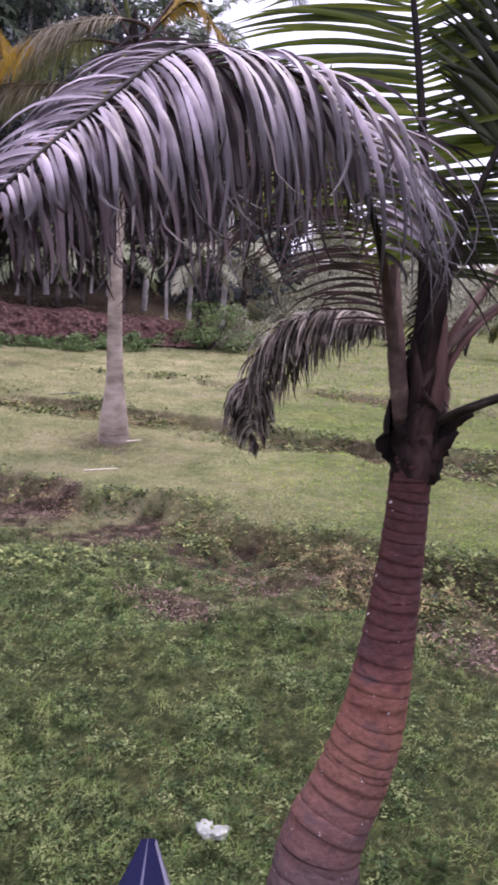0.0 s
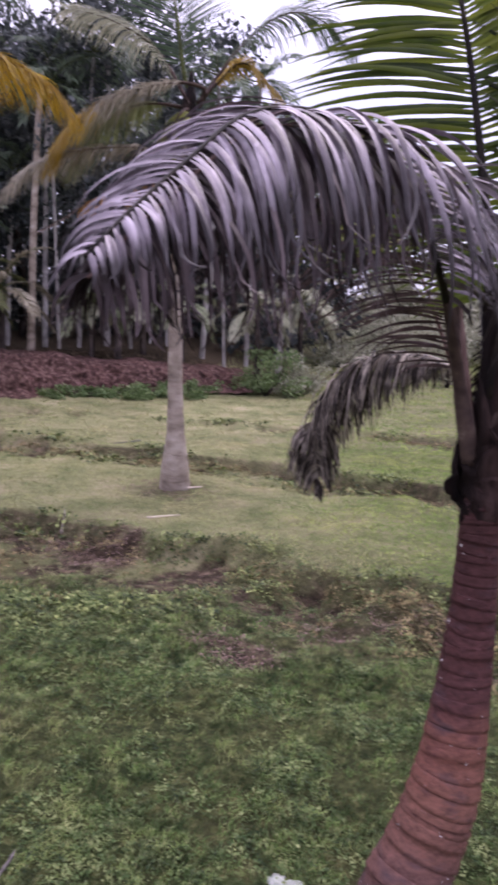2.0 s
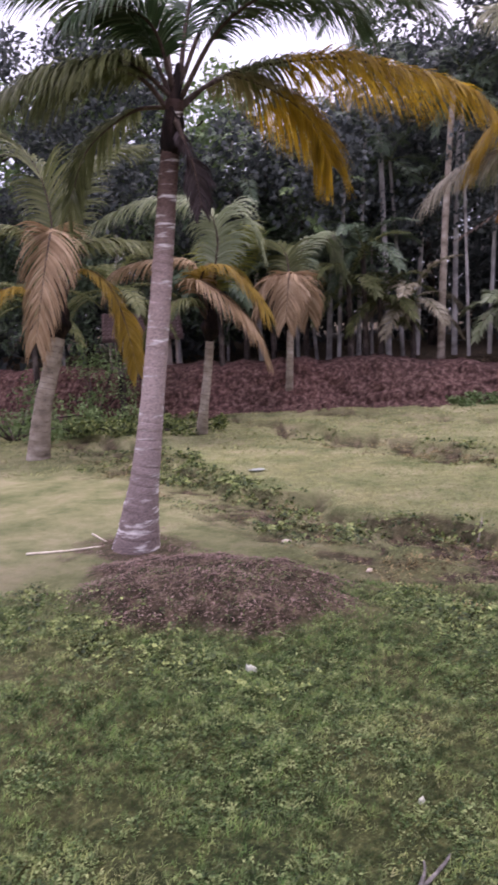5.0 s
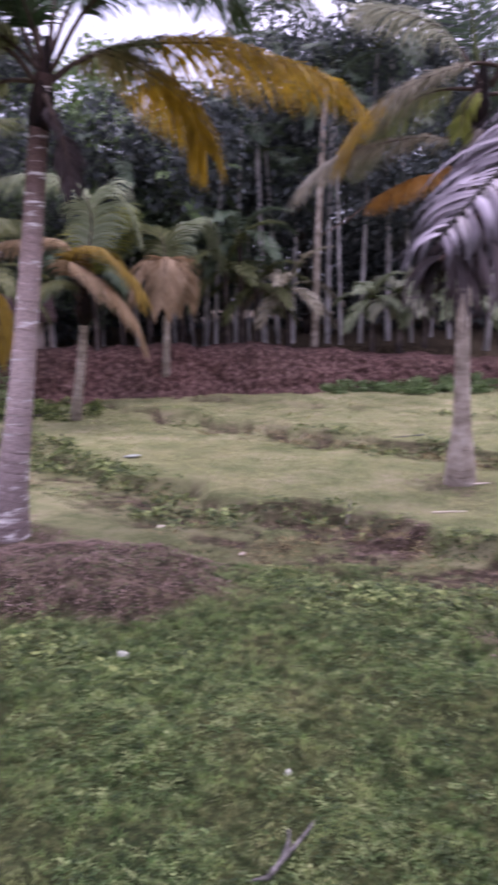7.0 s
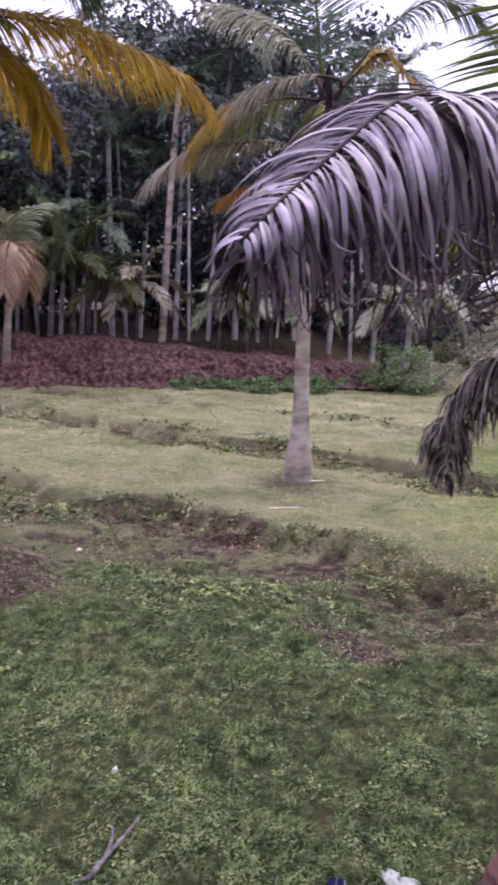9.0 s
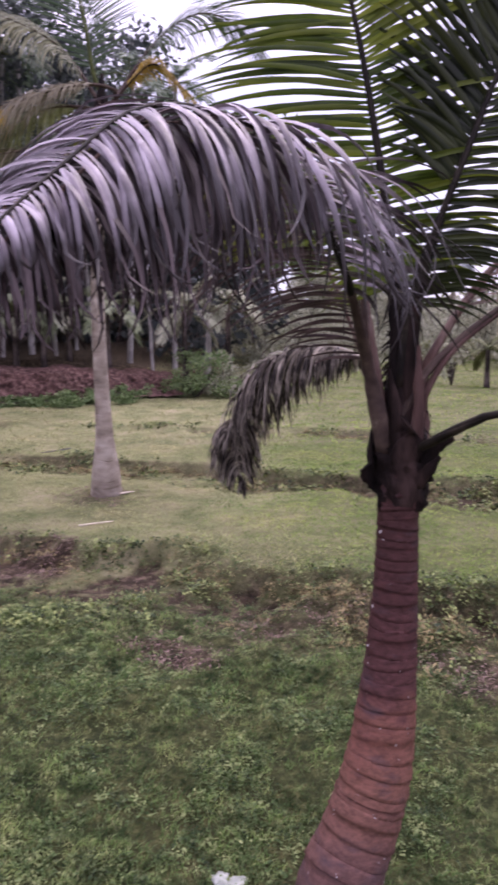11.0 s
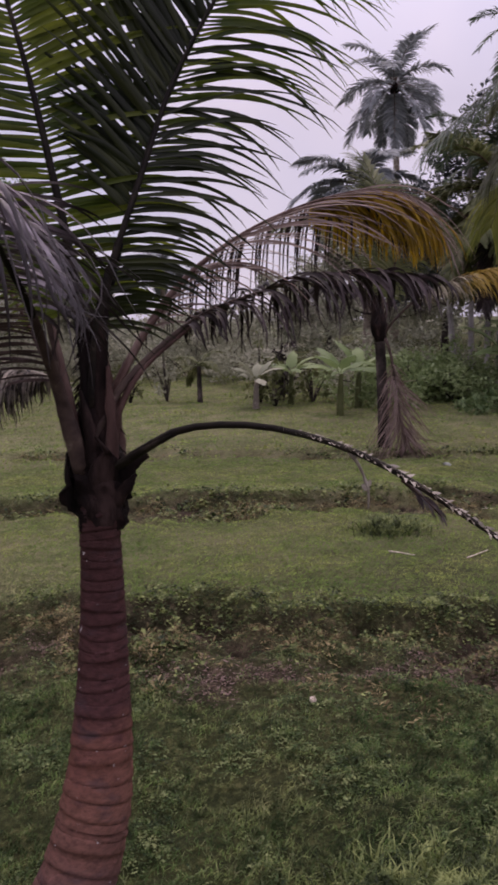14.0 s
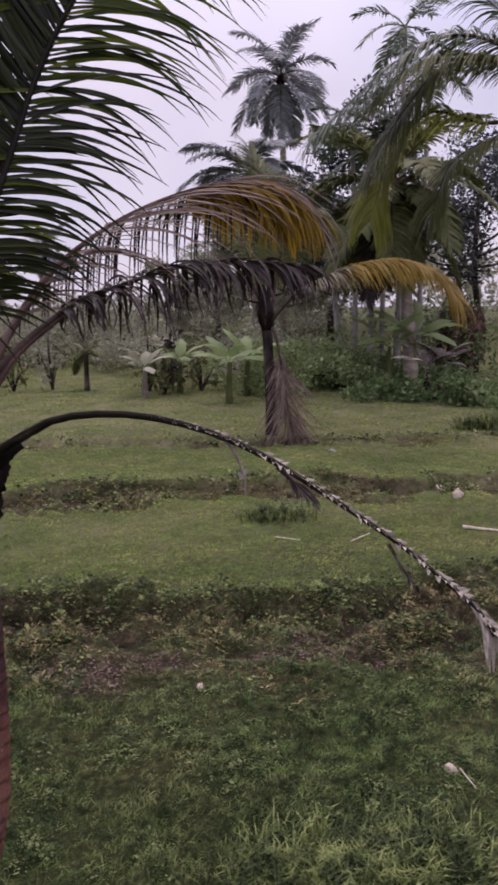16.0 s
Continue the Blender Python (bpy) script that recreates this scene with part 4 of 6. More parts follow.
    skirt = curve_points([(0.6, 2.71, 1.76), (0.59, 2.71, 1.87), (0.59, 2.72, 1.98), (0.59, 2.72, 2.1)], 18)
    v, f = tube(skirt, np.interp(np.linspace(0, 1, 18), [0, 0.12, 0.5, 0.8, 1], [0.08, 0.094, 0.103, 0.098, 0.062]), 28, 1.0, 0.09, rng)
    own(mesh_object("fibre_skirt", v, f, [MAT_SHEATH], tree, "dark fibrous skirt under the crown, shade deepening its colour"))
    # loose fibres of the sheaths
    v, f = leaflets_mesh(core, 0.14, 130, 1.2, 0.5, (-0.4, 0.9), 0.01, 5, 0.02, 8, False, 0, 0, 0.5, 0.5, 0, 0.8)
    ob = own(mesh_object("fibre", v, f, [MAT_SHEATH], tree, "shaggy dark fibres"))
    ob["kind"] = "stuff"

    # great withered frond that arches towards the path and hangs its blades
    arch = [(0.53, 2.72, 2.04), (0.46, 2.65, 2.28), (0.37, 2.46, 2.54), (0.26, 2.21, 2.73), (0.17, 1.99, 2.82), (0.08, 1.83, 2.88), (0.02, 1.72, 2.89), (-0.06, 1.62, 2.89), (-0.13, 1.52, 2.87), (-0.19, 1.44, 2.83), (-0.25, 1.34, 2.75), (-0.32, 1.21, 2.65), (-0.37, 1.12, 2.57)]
    own(frond(tree, arch,
              MAT_DEAD, MAT_RIB_BLACK, 0.64, 104, 2.1, -0.02, (-0.05, 0.62), 0.021, 12, 0.3, 0.016, 11, True, -1, lean=0.09, curl=0.35, sway=0.5, label="withered grey-brown arching frond", r1=0.003, tail=0.92, face=(0.1, -0.1, 1, 0.12, -0.1, 1), apart=True, hook=0.34, ease=0.4, slim=0.5))
    # its far side: blades spread level near the crown, hanging at the tip
    own(frond(tree, [(x, y + 0.004, z + 0.002) for x, y, z in arch],
              MAT_BROWNPINK, MAT_RIB_BLACK, 0.8, 170, 1.7, 0.0, (-0.02, 0.6), 0.013, 11, 0.13, 0.006, 37, True, 1, lean=0.05, curl=0.2, sway=0.25, label="brownish level blades on the withered frond's far side", tail=0.9, face=(0.1, -0.1, 1, 0.12, -0.1, 1), apart=True, hook=0.2, ease=0.16, slim=0.3, leaf2=MAT_DEAD, split=0.66, name="frond_side"))
    # pale blades that arc over the crown
    own(frond(tree, arch[2:5],
              MAT_DEAD, MAT_RIB_BLACK, 0.5, 20, 0.8, 0.4, (-0.8, -0.3), 0.016, 11, 0.05, 0.005, 38, True, -1, rise=6.0, lean=0.16, curl=0.3, sway=0.4, label="pale dry blades arcing over the crown", tail=0.1, face=(0.1, -0.1, 1, 0.12, -0.1, 1), apart=True, hook=0.1, name="frond_side"))
    own(frond(tree, [(0.53, 2.74, 2.1), (0.35, 2.81, 2.59), (0.22, 2.92, 2.78), (0.08, 3.03, 2.82), (-0.06, 3.13, 2.74)],
              MAT_LIME, MAT_PETIOLE, 0.3, 34, 1.3, -0.1, (0.4, 0.9), 0.016, 6, 0.6, 0.01, 39, True, lean=0.06, curl=0.2, sway=0.2, label="small yellow-green frond behind the withered one"))
    # its tangled under-blades, the shade among the curls put into their dark colour
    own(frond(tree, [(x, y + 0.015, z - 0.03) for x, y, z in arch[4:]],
              MAT_DEADDARK, MAT_PETIOLE, 0.5, 190, 1.9, -0.3, (0.2, 0.7), 0.014, 10, 0.02, 0.004, 27, False, lean=0.15, curl=0.4, sway=0.9, label="tangled withered under-blades, darkened in colour for shade", tail=0.8, face=(0.1, -0.1, 1, 0.12, -0.1, 1), hook=0.5, slim=0.4))
    # upright green fronds
    own(frond(tree, [(0.57, 2.73, 2.2), (0.56, 2.72, 2.48), (0.52, 2.68, 2.79), (0.47, 2.67, 3.08), (0.43, 2.68, 3.3), (0.38, 2.68, 3.51), (0.32, 2.69, 3.75), (0.23, 2.7, 4.02)],
              MAT_GREEN, MAT_RIB_BLACK, 0.68, 112, 0.3, 0.1, (-0.05, 0.55), 0.021, 8, 0.2, 0.02, 12, True, lean=0.03, curl=0.1, sway=0.08, label="upright green frond", face=(0.1, -1, 0.25), apart=True))
    # dark blades below, lit green above the split: light put into the colours
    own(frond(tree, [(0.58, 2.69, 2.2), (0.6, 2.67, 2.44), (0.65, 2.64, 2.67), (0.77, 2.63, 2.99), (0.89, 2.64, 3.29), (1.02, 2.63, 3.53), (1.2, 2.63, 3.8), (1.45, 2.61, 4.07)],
              MAT_SHADEGREEN, MAT_RIB_BLACK, 0.88, 124, 0.62, 0.1, (0.4, 0.75), 0.0165, 10, 0.14, 0.02, 13, True, 1, lean=0.07, curl=0.15, sway=0.3, ragged=0.04, leaf2=MAT_GREEN, split=0.56, rise=0.85, label="upright green frond with split tips, lower blades coloured dark as backlit", face=(-0.15, -1, 0.1), apart=True, hook=0.05))
    # the shaded side is painted by the darker leaf colour
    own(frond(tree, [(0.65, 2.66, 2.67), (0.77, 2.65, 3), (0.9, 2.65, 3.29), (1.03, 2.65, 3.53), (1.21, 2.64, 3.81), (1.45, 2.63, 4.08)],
              MAT_SHADEGREEN, MAT_RIB_BLACK, 0.68, 150, 0.3, 0.1, (0.4, 0.8), 0.026, 8, 0.14, 0.006, 33, True, -1, lean=0.09, curl=0.2, sway=0.2, label="close blades on the upright frond, darkened in colour for its shaded side", face=(-0.15, -1, 0.1), apart=True, name="frond_side"))
    # arching yellow frond, its blades hanging straight down like a comb
    comb = [(0.58, 2.7, 2.09), (0.69, 2.73, 2.31), (0.89, 2.79, 2.59), (1.11, 2.84, 2.77), (1.37, 2.88, 2.91), (1.66, 2.9, 3.01), (1.9, 2.89, 3.04), (2.06, 2.88, 2.96)]
    own(frond(tree, comb,
              MAT_PINKTAN, MAT_PETIOLE, 0.74, 66, 0.9, -0.1, (0.85, 1.1), 0.011, 9, 0.24, 0.02, 14, True, 1, lean=0.05, curl=0.2, sway=0.2, face=(0, -0.15, 1), tail=0.45, label="half-withered yellowing frond", apart=True, hook=0.06))
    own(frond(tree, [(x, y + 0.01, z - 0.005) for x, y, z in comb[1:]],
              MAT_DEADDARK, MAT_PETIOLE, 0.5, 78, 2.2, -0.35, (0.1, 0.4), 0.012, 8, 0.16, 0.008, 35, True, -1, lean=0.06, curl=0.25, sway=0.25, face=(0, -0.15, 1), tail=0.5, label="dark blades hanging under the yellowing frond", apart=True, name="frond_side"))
    own(frond(tree, [(1.37, 2.89, 2.9), (1.66, 2.91, 3), (1.9, 2.9, 3.03), (2.06, 2.88, 2.96)],
              MAT_AMBER, MAT_PETIOLE, 0.43, 90, 1.6, -0.2, (0.3, 0.7), 0.024, 7, 0.3, 0.006, 28, True, lean=0.05, curl=0.2, sway=0.15, face=(0, -0.15, 1), tail=0.3, label="amber blades at the yellowing frond's end", apart=True, name="frond_end"))
    # dark withered frond below it
    own(frond(tree, [(0.56, 2.67, 2.08), (0.7, 2.68, 2.3), (0.97, 2.71, 2.51), (1.21, 2.74, 2.6), (1.43, 2.75, 2.66), (1.72, 2.73, 2.68), (2, 2.68, 2.66)],
              MAT_DEADDARK, MAT_RIB_DARK, 0.4, 66, 1.9, 0.1, (0.2, 0.8), 0.018, 9, 0.34, 0.018, 15, True, lean=0.14, curl=0.4, sway=0.5, label="withered dark brown frond", apart=True, tail=0.5, hook=0.3))
    # bare rib
    own(frond(tree, [(0.65, 2.63, 2.01), (0.71, 2.52, 2.075), (0.8, 2.39, 2.15), (0.91, 2.25, 2.18), (1.02, 2.1, 2.18), (1.13, 1.94, 2.15), (1.22, 1.8, 2.1), (1.29, 1.68, 2.04), (1.47, 1.48, 1.88), (1.54, 1.36, 1.79), (1.58, 1.3, 1.74), (1.61, 1.23, 1.66)],
              MAT_STRAW, MAT_RIB_BLACK, 0.036, 84, 0.2, 0.2, (0.5, 0.7), 0.017, 3, 0.34, 0.013, 16, True, lean=0.15, curl=0.3, label="bare curved rib stripped of its leaflets", r1=0.007, tail=0.1))
    # small dead frond that hangs behind the stem
    own(frond(tree, [(0.56, 2.78, 2.08), (0.51, 2.85, 2.25), (0.44, 2.94, 2.32), (0.3, 3.06, 2.34), (0.14, 3.17, 2.28), (0.04, 3.24, 2.12), (-0.01, 3.28, 1.93), (0.0, 3.3, 1.8), (0.03, 3.3, 1.72)],
              MAT_HANG, MAT_STRAW, 0.34, 300, 2.6, -0.2, (0.0, 0.3), 0.012, 9, 0.24, 0.011, 17, True, lean=0.2, curl=0.5, sway=0.5, tail=0.8, label="small withered straw-coloured hanging frond", apart=True, hook=0.2))
    own(frond(tree, [(1.57, 1.32, 1.75), (1.59, 1.29, 1.72), (1.6, 1.25, 1.67), (1.61, 1.25, 1.63)], MAT_STRAW, MAT_RIB_DARK, 0.13, 16, 0.6, 0, (0.9, 1.2), 0.012, 5, 0.1, 0.006, 34, lean=0.12, curl=0.4, sway=0.4, name="dry_tuft", label="dry tuft at the bare rib's end"))
    # stray hanging leaflets on the bare rib
    own(frond(tree, [(1.16, 1.89, 2.14), (1.19, 1.86, 2.08), (1.21, 1.85, 2.01), (1.21, 1.85, 1.96)], MAT_STRAW, MAT_STRAW, 0.02, 2, r0=0.006, seed=18, name="hanging_leaflet"))
    own(frond(tree, [(1.26, 1.75, 2.06), (1.3, 1.7, 2.01), (1.34, 1.67, 1.96)], MAT_DEADDARK, MAT_RIB_DARK, 0.09, 10, 1.0, 0, (0.9, 1.2), 0.011, 4, 0.2, 0.006, 19, name="hanging_leaflet"))
    own(frond(tree, [(1.46, 1.5, 1.87), (1.49, 1.47, 1.8), (1.52, 1.45, 1.75)], MAT_DEADDARK, MAT_RIB_DARK, 0.07, 8, 1.0, 0, (0.9, 1.2), 0.011, 4, 0.2, 0.005, 20, name="hanging_leaflet"))
    return tree


near_palm()


# ---- the other palms of the meadow ----
def palm(base, stem, radii, mat, label, seed, group="palms", ring=0.1, lip=0.018, crown=0.16, scarred=True):
    tree = thing("coconut_palm", (base[0], base[1], ground_z(base[0], base[1])), label, "palm tree", group)
    inv = Matrix.Translation(tree.location).inverted()
    pts = [(base[0], base[1], tree.location.z - 0.15)] + list(stem)
    ringed_trunk("trunk", tree, pts, radii, mat, ring, lip, 16, seed, scar=MAT_DARK_TRUNK if scarred and ring < 0.2 else None).matrix_parent_inverse = inv
    top = np.array(stem[-1])
    below = np.array(stem[-2]) if len(stem) > 1 else np.array(pts[0])
    way = unit(top - below)
    rng = np.random.default_rng(seed)
    v, f = tube(curve_points([top - way * 0.55, top - way * 0.2, top + way * 0.15, top + way * 0.38], 16), np.interp(np.linspace(0, 1, 16), [0, 0.3, 0.6, 1], [radii[-1] * 1.05, crown * 0.85, crown * 0.55, 0.02]), 12, 1.0, 0.08, rng)
    mesh_object("crown_core", v, f, [MAT_SHEATH], tree).matrix_parent_inverse = inv
    return tree, inv, top


def hang(tree, inv, pts, leaf, L, seed, n=56, droop=0.9, up=0.0, width=0.05, rib=None, start=0.22, r0=0.036, label="", fwd=(0.45, 0.95), lean=0.03, curl=0.1, sway=0.08, calm=0.6, **more):
    """A long leaf whose many narrow blades hang close together like a curtain."""
    ob = frond(tree, pts, leaf, rib or MAT_RIB_DARK, L * 1.25, int(n * 2.2), droop * 1.0, up, fwd, width * 0.46, 5, start, r0, seed, label=label, tail=0.5, lean=lean, curl=curl, sway=sway, calm=calm, **more)
    ob.matrix_parent_inverse = inv
    return ob


def palm_a():
    t, i, top = palm((-1.88, 10.31), [(-1.84, 10.14, 0.75), (-1.85, 10.13, 1.67), (-1.85, 10.16, 2.71), (-1.8, 10.22, 3.93), (-1.72, 10.29, 5.04)], [0.23, 0.19, 0.125, 0.104, 0.096, 0.092, 0.09, 0.088, 0.088, 0.085, 0.083, 0.08], MAT_GREY_TRUNK, "slender grey coconut palm with a swollen foot and yellowing fronds", 31, lip=0.012, scarred=False)
    h = lambda *a, **k: hang(t, i, *a, **k)
    front = (0.15, -1, 0.25)
    h([(-1.6, 10.26, 4.98), (-1.5, 10.16, 5.17), (-1.86, 9.97, 5.2), (-2.45, 9.71, 5.0), (-2.9, 9.48, 4.68), (-3.2, 9.28, 4.23)], MAT_PALEDRY, 0.85, 311, 90, 1.0, width=0.04, leaf2=MAT_AMBER, split=0.8, fwd=(0.6, 1.0), label="arching frond fading from grey-green to amber")
    h([(-1.7, 10.24, 4.84), (-2.02, 10.09, 4.42), (-2.37, 9.91, 4.43), (-2.89, 9.68, 4.35), (-3.4, 9.41, 4.16), (-3.69, 9.2, 3.85)], MAT_PALEDRY, 0.7, 312, 70, 1.1, width=0.036)
    h([(-1.7, 10.24, 4.77), (-1.95, 10.12, 4.2), (-2.2, 10.0, 4.0), (-2.5, 9.86, 3.92), (-2.9, 9.68, 3.72)], MAT_ORANGE, 0.55, 313, 44, 1.3, width=0.045, start=0.45, fwd=(0.1, 0.5), rib=MAT_DARK_TRUNK, label="hanging frond with bright orange blades")
    h([(-2.85, 9.7, 3.75), (-3.15, 9.54, 3.52), (-3.46, 9.39, 3.32)], MAT_PINKTAN, 0.12, 325, 8, 1.2, rib=MAT_DARK_TRUNK, r0=0.022, label="bare end of the orange frond")
    h([(-1.66, 10.3, 5.0), (-1.79, 10.27, 5.4), (-1.86, 10.25, 5.93), (-1.95, 10.23, 6.46), (-2.12, 10.29, 7.25)], MAT_DEEPGREEN, 0.85, 314, 34, 0.16, up=0.1, width=0.042, face=front, fwd=(0.35, 0.75), rib=MAT_RIB_GREEN, label="upright deep green frond")
    h([(-1.62, 10.4, 5.06), (-1.01, 10.57, 5.89), (-0.48, 10.7, 6.24), (-0.02, 10.81, 6.15), (0.35, 10.8, 5.79)], MAT_DEEPGREEN, 0.8, 316, 60, 0.9, width=0.04, label="arching deep green frond")
    h([(-1.7, 10.24, 5.0), (-2.15, 10.27, 5.68), (-2.72, 10.24, 6.01), (-3.23, 10.2, 6.13)], MAT_FAR, 0.7, 315, 56, 0.9, width=0.036)
    h([(-1.62, 10.3, 5.03), (-1.09, 10.26, 5.5), (-0.76, 10.19, 5.29), (-0.54, 10.1, 5.03)], MAT_YELLOW, 0.4, 317, 44, 0.9)
    h([(-1.72, 10.24, 4.96), (-1.78, 10.02, 4.85), (-1.86, 9.92, 4.65), (-1.9, 9.9, 4.4)], MAT_LIME, 0.28, 319, 26, 0.8, label="short yellow-green frond at the crown")
    h([(-1.67, 10.35, 4.92), (-1.01, 10.73, 4.92), (-0.56, 10.96, 4.54), (-0.29, 11.07, 3.82)], MAT_MIXED, 0.6, 320, 44, 1.0)
    h([(-1.74, 10.33, 4.99), (-2.34, 10.53, 5.09), (-2.89, 10.6, 4.9), (-3.35, 10.57, 4.36)], MAT_OLIVE, 0.7, 322, 60, 1.1, width=0.04)


def palm_b():
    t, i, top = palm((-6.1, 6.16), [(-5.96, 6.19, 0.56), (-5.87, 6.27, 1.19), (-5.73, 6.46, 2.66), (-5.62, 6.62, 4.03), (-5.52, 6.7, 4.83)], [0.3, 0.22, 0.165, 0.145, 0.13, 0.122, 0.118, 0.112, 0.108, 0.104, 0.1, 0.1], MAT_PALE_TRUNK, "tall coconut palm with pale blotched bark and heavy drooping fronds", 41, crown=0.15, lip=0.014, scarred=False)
    h = lambda *a, **k: hang(t, i, *a, **k)
    h([(-5.48, 6.73, 4.77), (-5.35, 6.98, 4.98), (-4.88, 7.25, 5.15), (-4.1, 7.59, 5.15), (-3.56, 7.74, 4.99), (-2.87, 7.9, 4.7), (-2.61, 7.94, 4.48)], MAT_OLIVE, 0.84, 411, 120, 1.1, width=0.045, leaf2=MAT_AMBER, split=0.42, fwd=(0.3, 0.9), label="long frond fading from olive to amber")
    h([(-5.49, 6.73, 4.74), (-5.35, 7.05, 5.02), (-5.18, 7.29, 5.14), (-4.85, 7.62, 4.98), (-4.57, 7.9, 4.69), (-4.42, 8.1, 4.2)], MAT_MIXED, 0.84, 412, 110, 1.1, width=0.045, leaf2=MAT_AMBER, split=0.6, fwd=(0.3, 0.8))
    h([(-5.57, 6.66, 4.72), (-5.71, 6.41, 5.03), (-5.97, 6.04, 5.13), (-6.25, 5.62, 5.04), (-6.54, 5.21, 4.78)], MAT_OLIVE, 0.8, 413, 80, 1.2, width=0.05)
    h([(-5.54, 6.68, 4.83), (-5.75, 6.51, 5.5), (-6.07, 6.08, 5.89), (-6.47, 5.52, 5.97)], MAT_DEEPGREEN, 0.85, 414, 70, 0.8, width=0.05)
    h([(-5.49, 6.72, 4.88), (-5.4, 6.91, 5.81), (-5.15, 7.22, 6.61), (-4.73, 7.61, 7.17)], MAT_DEEPGREEN, 0.85, 415, 60, 0.6, width=0.05)
    h([(-5.48, 6.73, 4.83), (-4.98, 6.85, 5.47), (-4.33, 7.03, 5.73), (-3.55, 7.21, 5.69), (-2.93, 7.36, 5.33)], MAT_DEEPGREEN, 0.85, 416, 70, 0.8, width=0.05)
    h([(-5.6, 6.76, 4.85), (-5.84, 6.96, 5.7), (-6.29, 6.97, 6.51), (-6.85, 6.72, 6.92)], MAT_DEEPGREEN, 0.8, 417, 60, 0.7, width=0.05)
    h([(-5.63, 6.74, 4.8), (-6.15, 6.69, 4.83), (-6.67, 6.48, 4.46), (-6.92, 6.37, 3.81)], MAT_OLIVE, 0.6, 418, 60, 1.2, width=0.05)
    h([(-5.52, 6.7, 4.9), (-5.52, 6.43, 5.48), (-5.67, 6.04, 5.62), (-5.84, 5.6, 5.43)], MAT_DEEPGREEN, 0.8, 421, 60, 0.9)
    h([(-5.5, 6.71, 4.9), (-5.24, 7.03, 5.7), (-4.84, 7.42, 6.0), (-4.37, 7.81, 5.95), (-3.94, 8.13, 5.6)], MAT_DEEPGREEN, 0.8, 422, 60, 0.9)
    h([(-5.53, 6.69, 4.85), (-5.72, 6.27, 5.16), (-5.93, 5.93, 5.1), (-6.14, 5.59, 4.88)], MAT_OLIVE, 0.8, 423, 70, 1.1)
    h([(-5.5, 6.65, 4.67), (-5.36, 6.57, 4.44), (-5.24, 6.6, 4.09), (-5.2, 6.63, 3.68)], MAT_DEADDARK, 0.3, 419, 40, 1.2)


def palm_c():
    t, i, top = palm((-10.84, 13.59), [(-10.44, 13.26, 0.69), (-10.32, 13.36, 1.67), (-10.23, 13.42, 2.64)], [0.15, 0.1, 0.095, 0.09], MAT_GREY_TRUNK, "short coconut palm with yellow drooping fronds before the earth bank", 51, crown=0.25)
    h = lambda *a, **k: hang(t, i, *a, **k)
    h([(-10.24, 13.41, 2.52), (-10.24, 13.17, 3.47), (-9.72, 13.29, 3.66), (-9.21, 13.53, 3.17), (-8.89, 13.62, 2.62)], MAT_YELLOW, 0.8, 511, 60, 1.0, width=0.08)
    h([(-10.24, 13.41, 2.46), (-10.21, 12.93, 3.35), (-9.73, 13.04, 3.14), (-9.13, 13.34, 2.47), (-8.88, 13.51, 1.75)], MAT_TAN, 0.9, 512, 60, 1.3, width=0.08)
    h([(-10.25, 13.4, 2.58), (-10.44, 13.26, 3.72), (-11.08, 12.74, 3.88), (-11.7, 12.18, 3.69), (-11.89, 12, 3.35)], MAT_TAN, 0.8, 513, 60, 1.2, width=0.08)
    h([(-10.23, 13.42, 2.58), (-10.09, 13.64, 4.06), (-10.3, 13.62, 4.9), (-10.85, 13.19, 5.17), (-11.49, 12.65, 5.08), (-12.19, 11.98, 4.65)], MAT_PALE, 0.9, 514, 60, 1.1, width=0.08)
    h([(-10.22, 13.43, 2.58), (-10.09, 13.65, 4.18), (-9.91, 13.9, 4.88), (-9.57, 14.13, 4.63), (-9.35, 14.27, 4.02)], MAT_PALE, 0.9, 515, 60, 1.1, width=0.08)
    h([(-10.28, 13.51, 2.58), (-10.4, 14.04, 3.86), (-10.39, 14.54, 4.5), (-10.19, 14.92, 4.5)], MAT_LIME, 1.0, 516, 60, 0.9, width=0.08)
    h([(-10.26, 13.4, 2.46), (-10.33, 12.84, 3.01), (-10.66, 12.31, 2.81), (-11.05, 11.97, 2.14)], MAT_OLIVE, 0.8, 517, 50, 1.2, width=0.08)


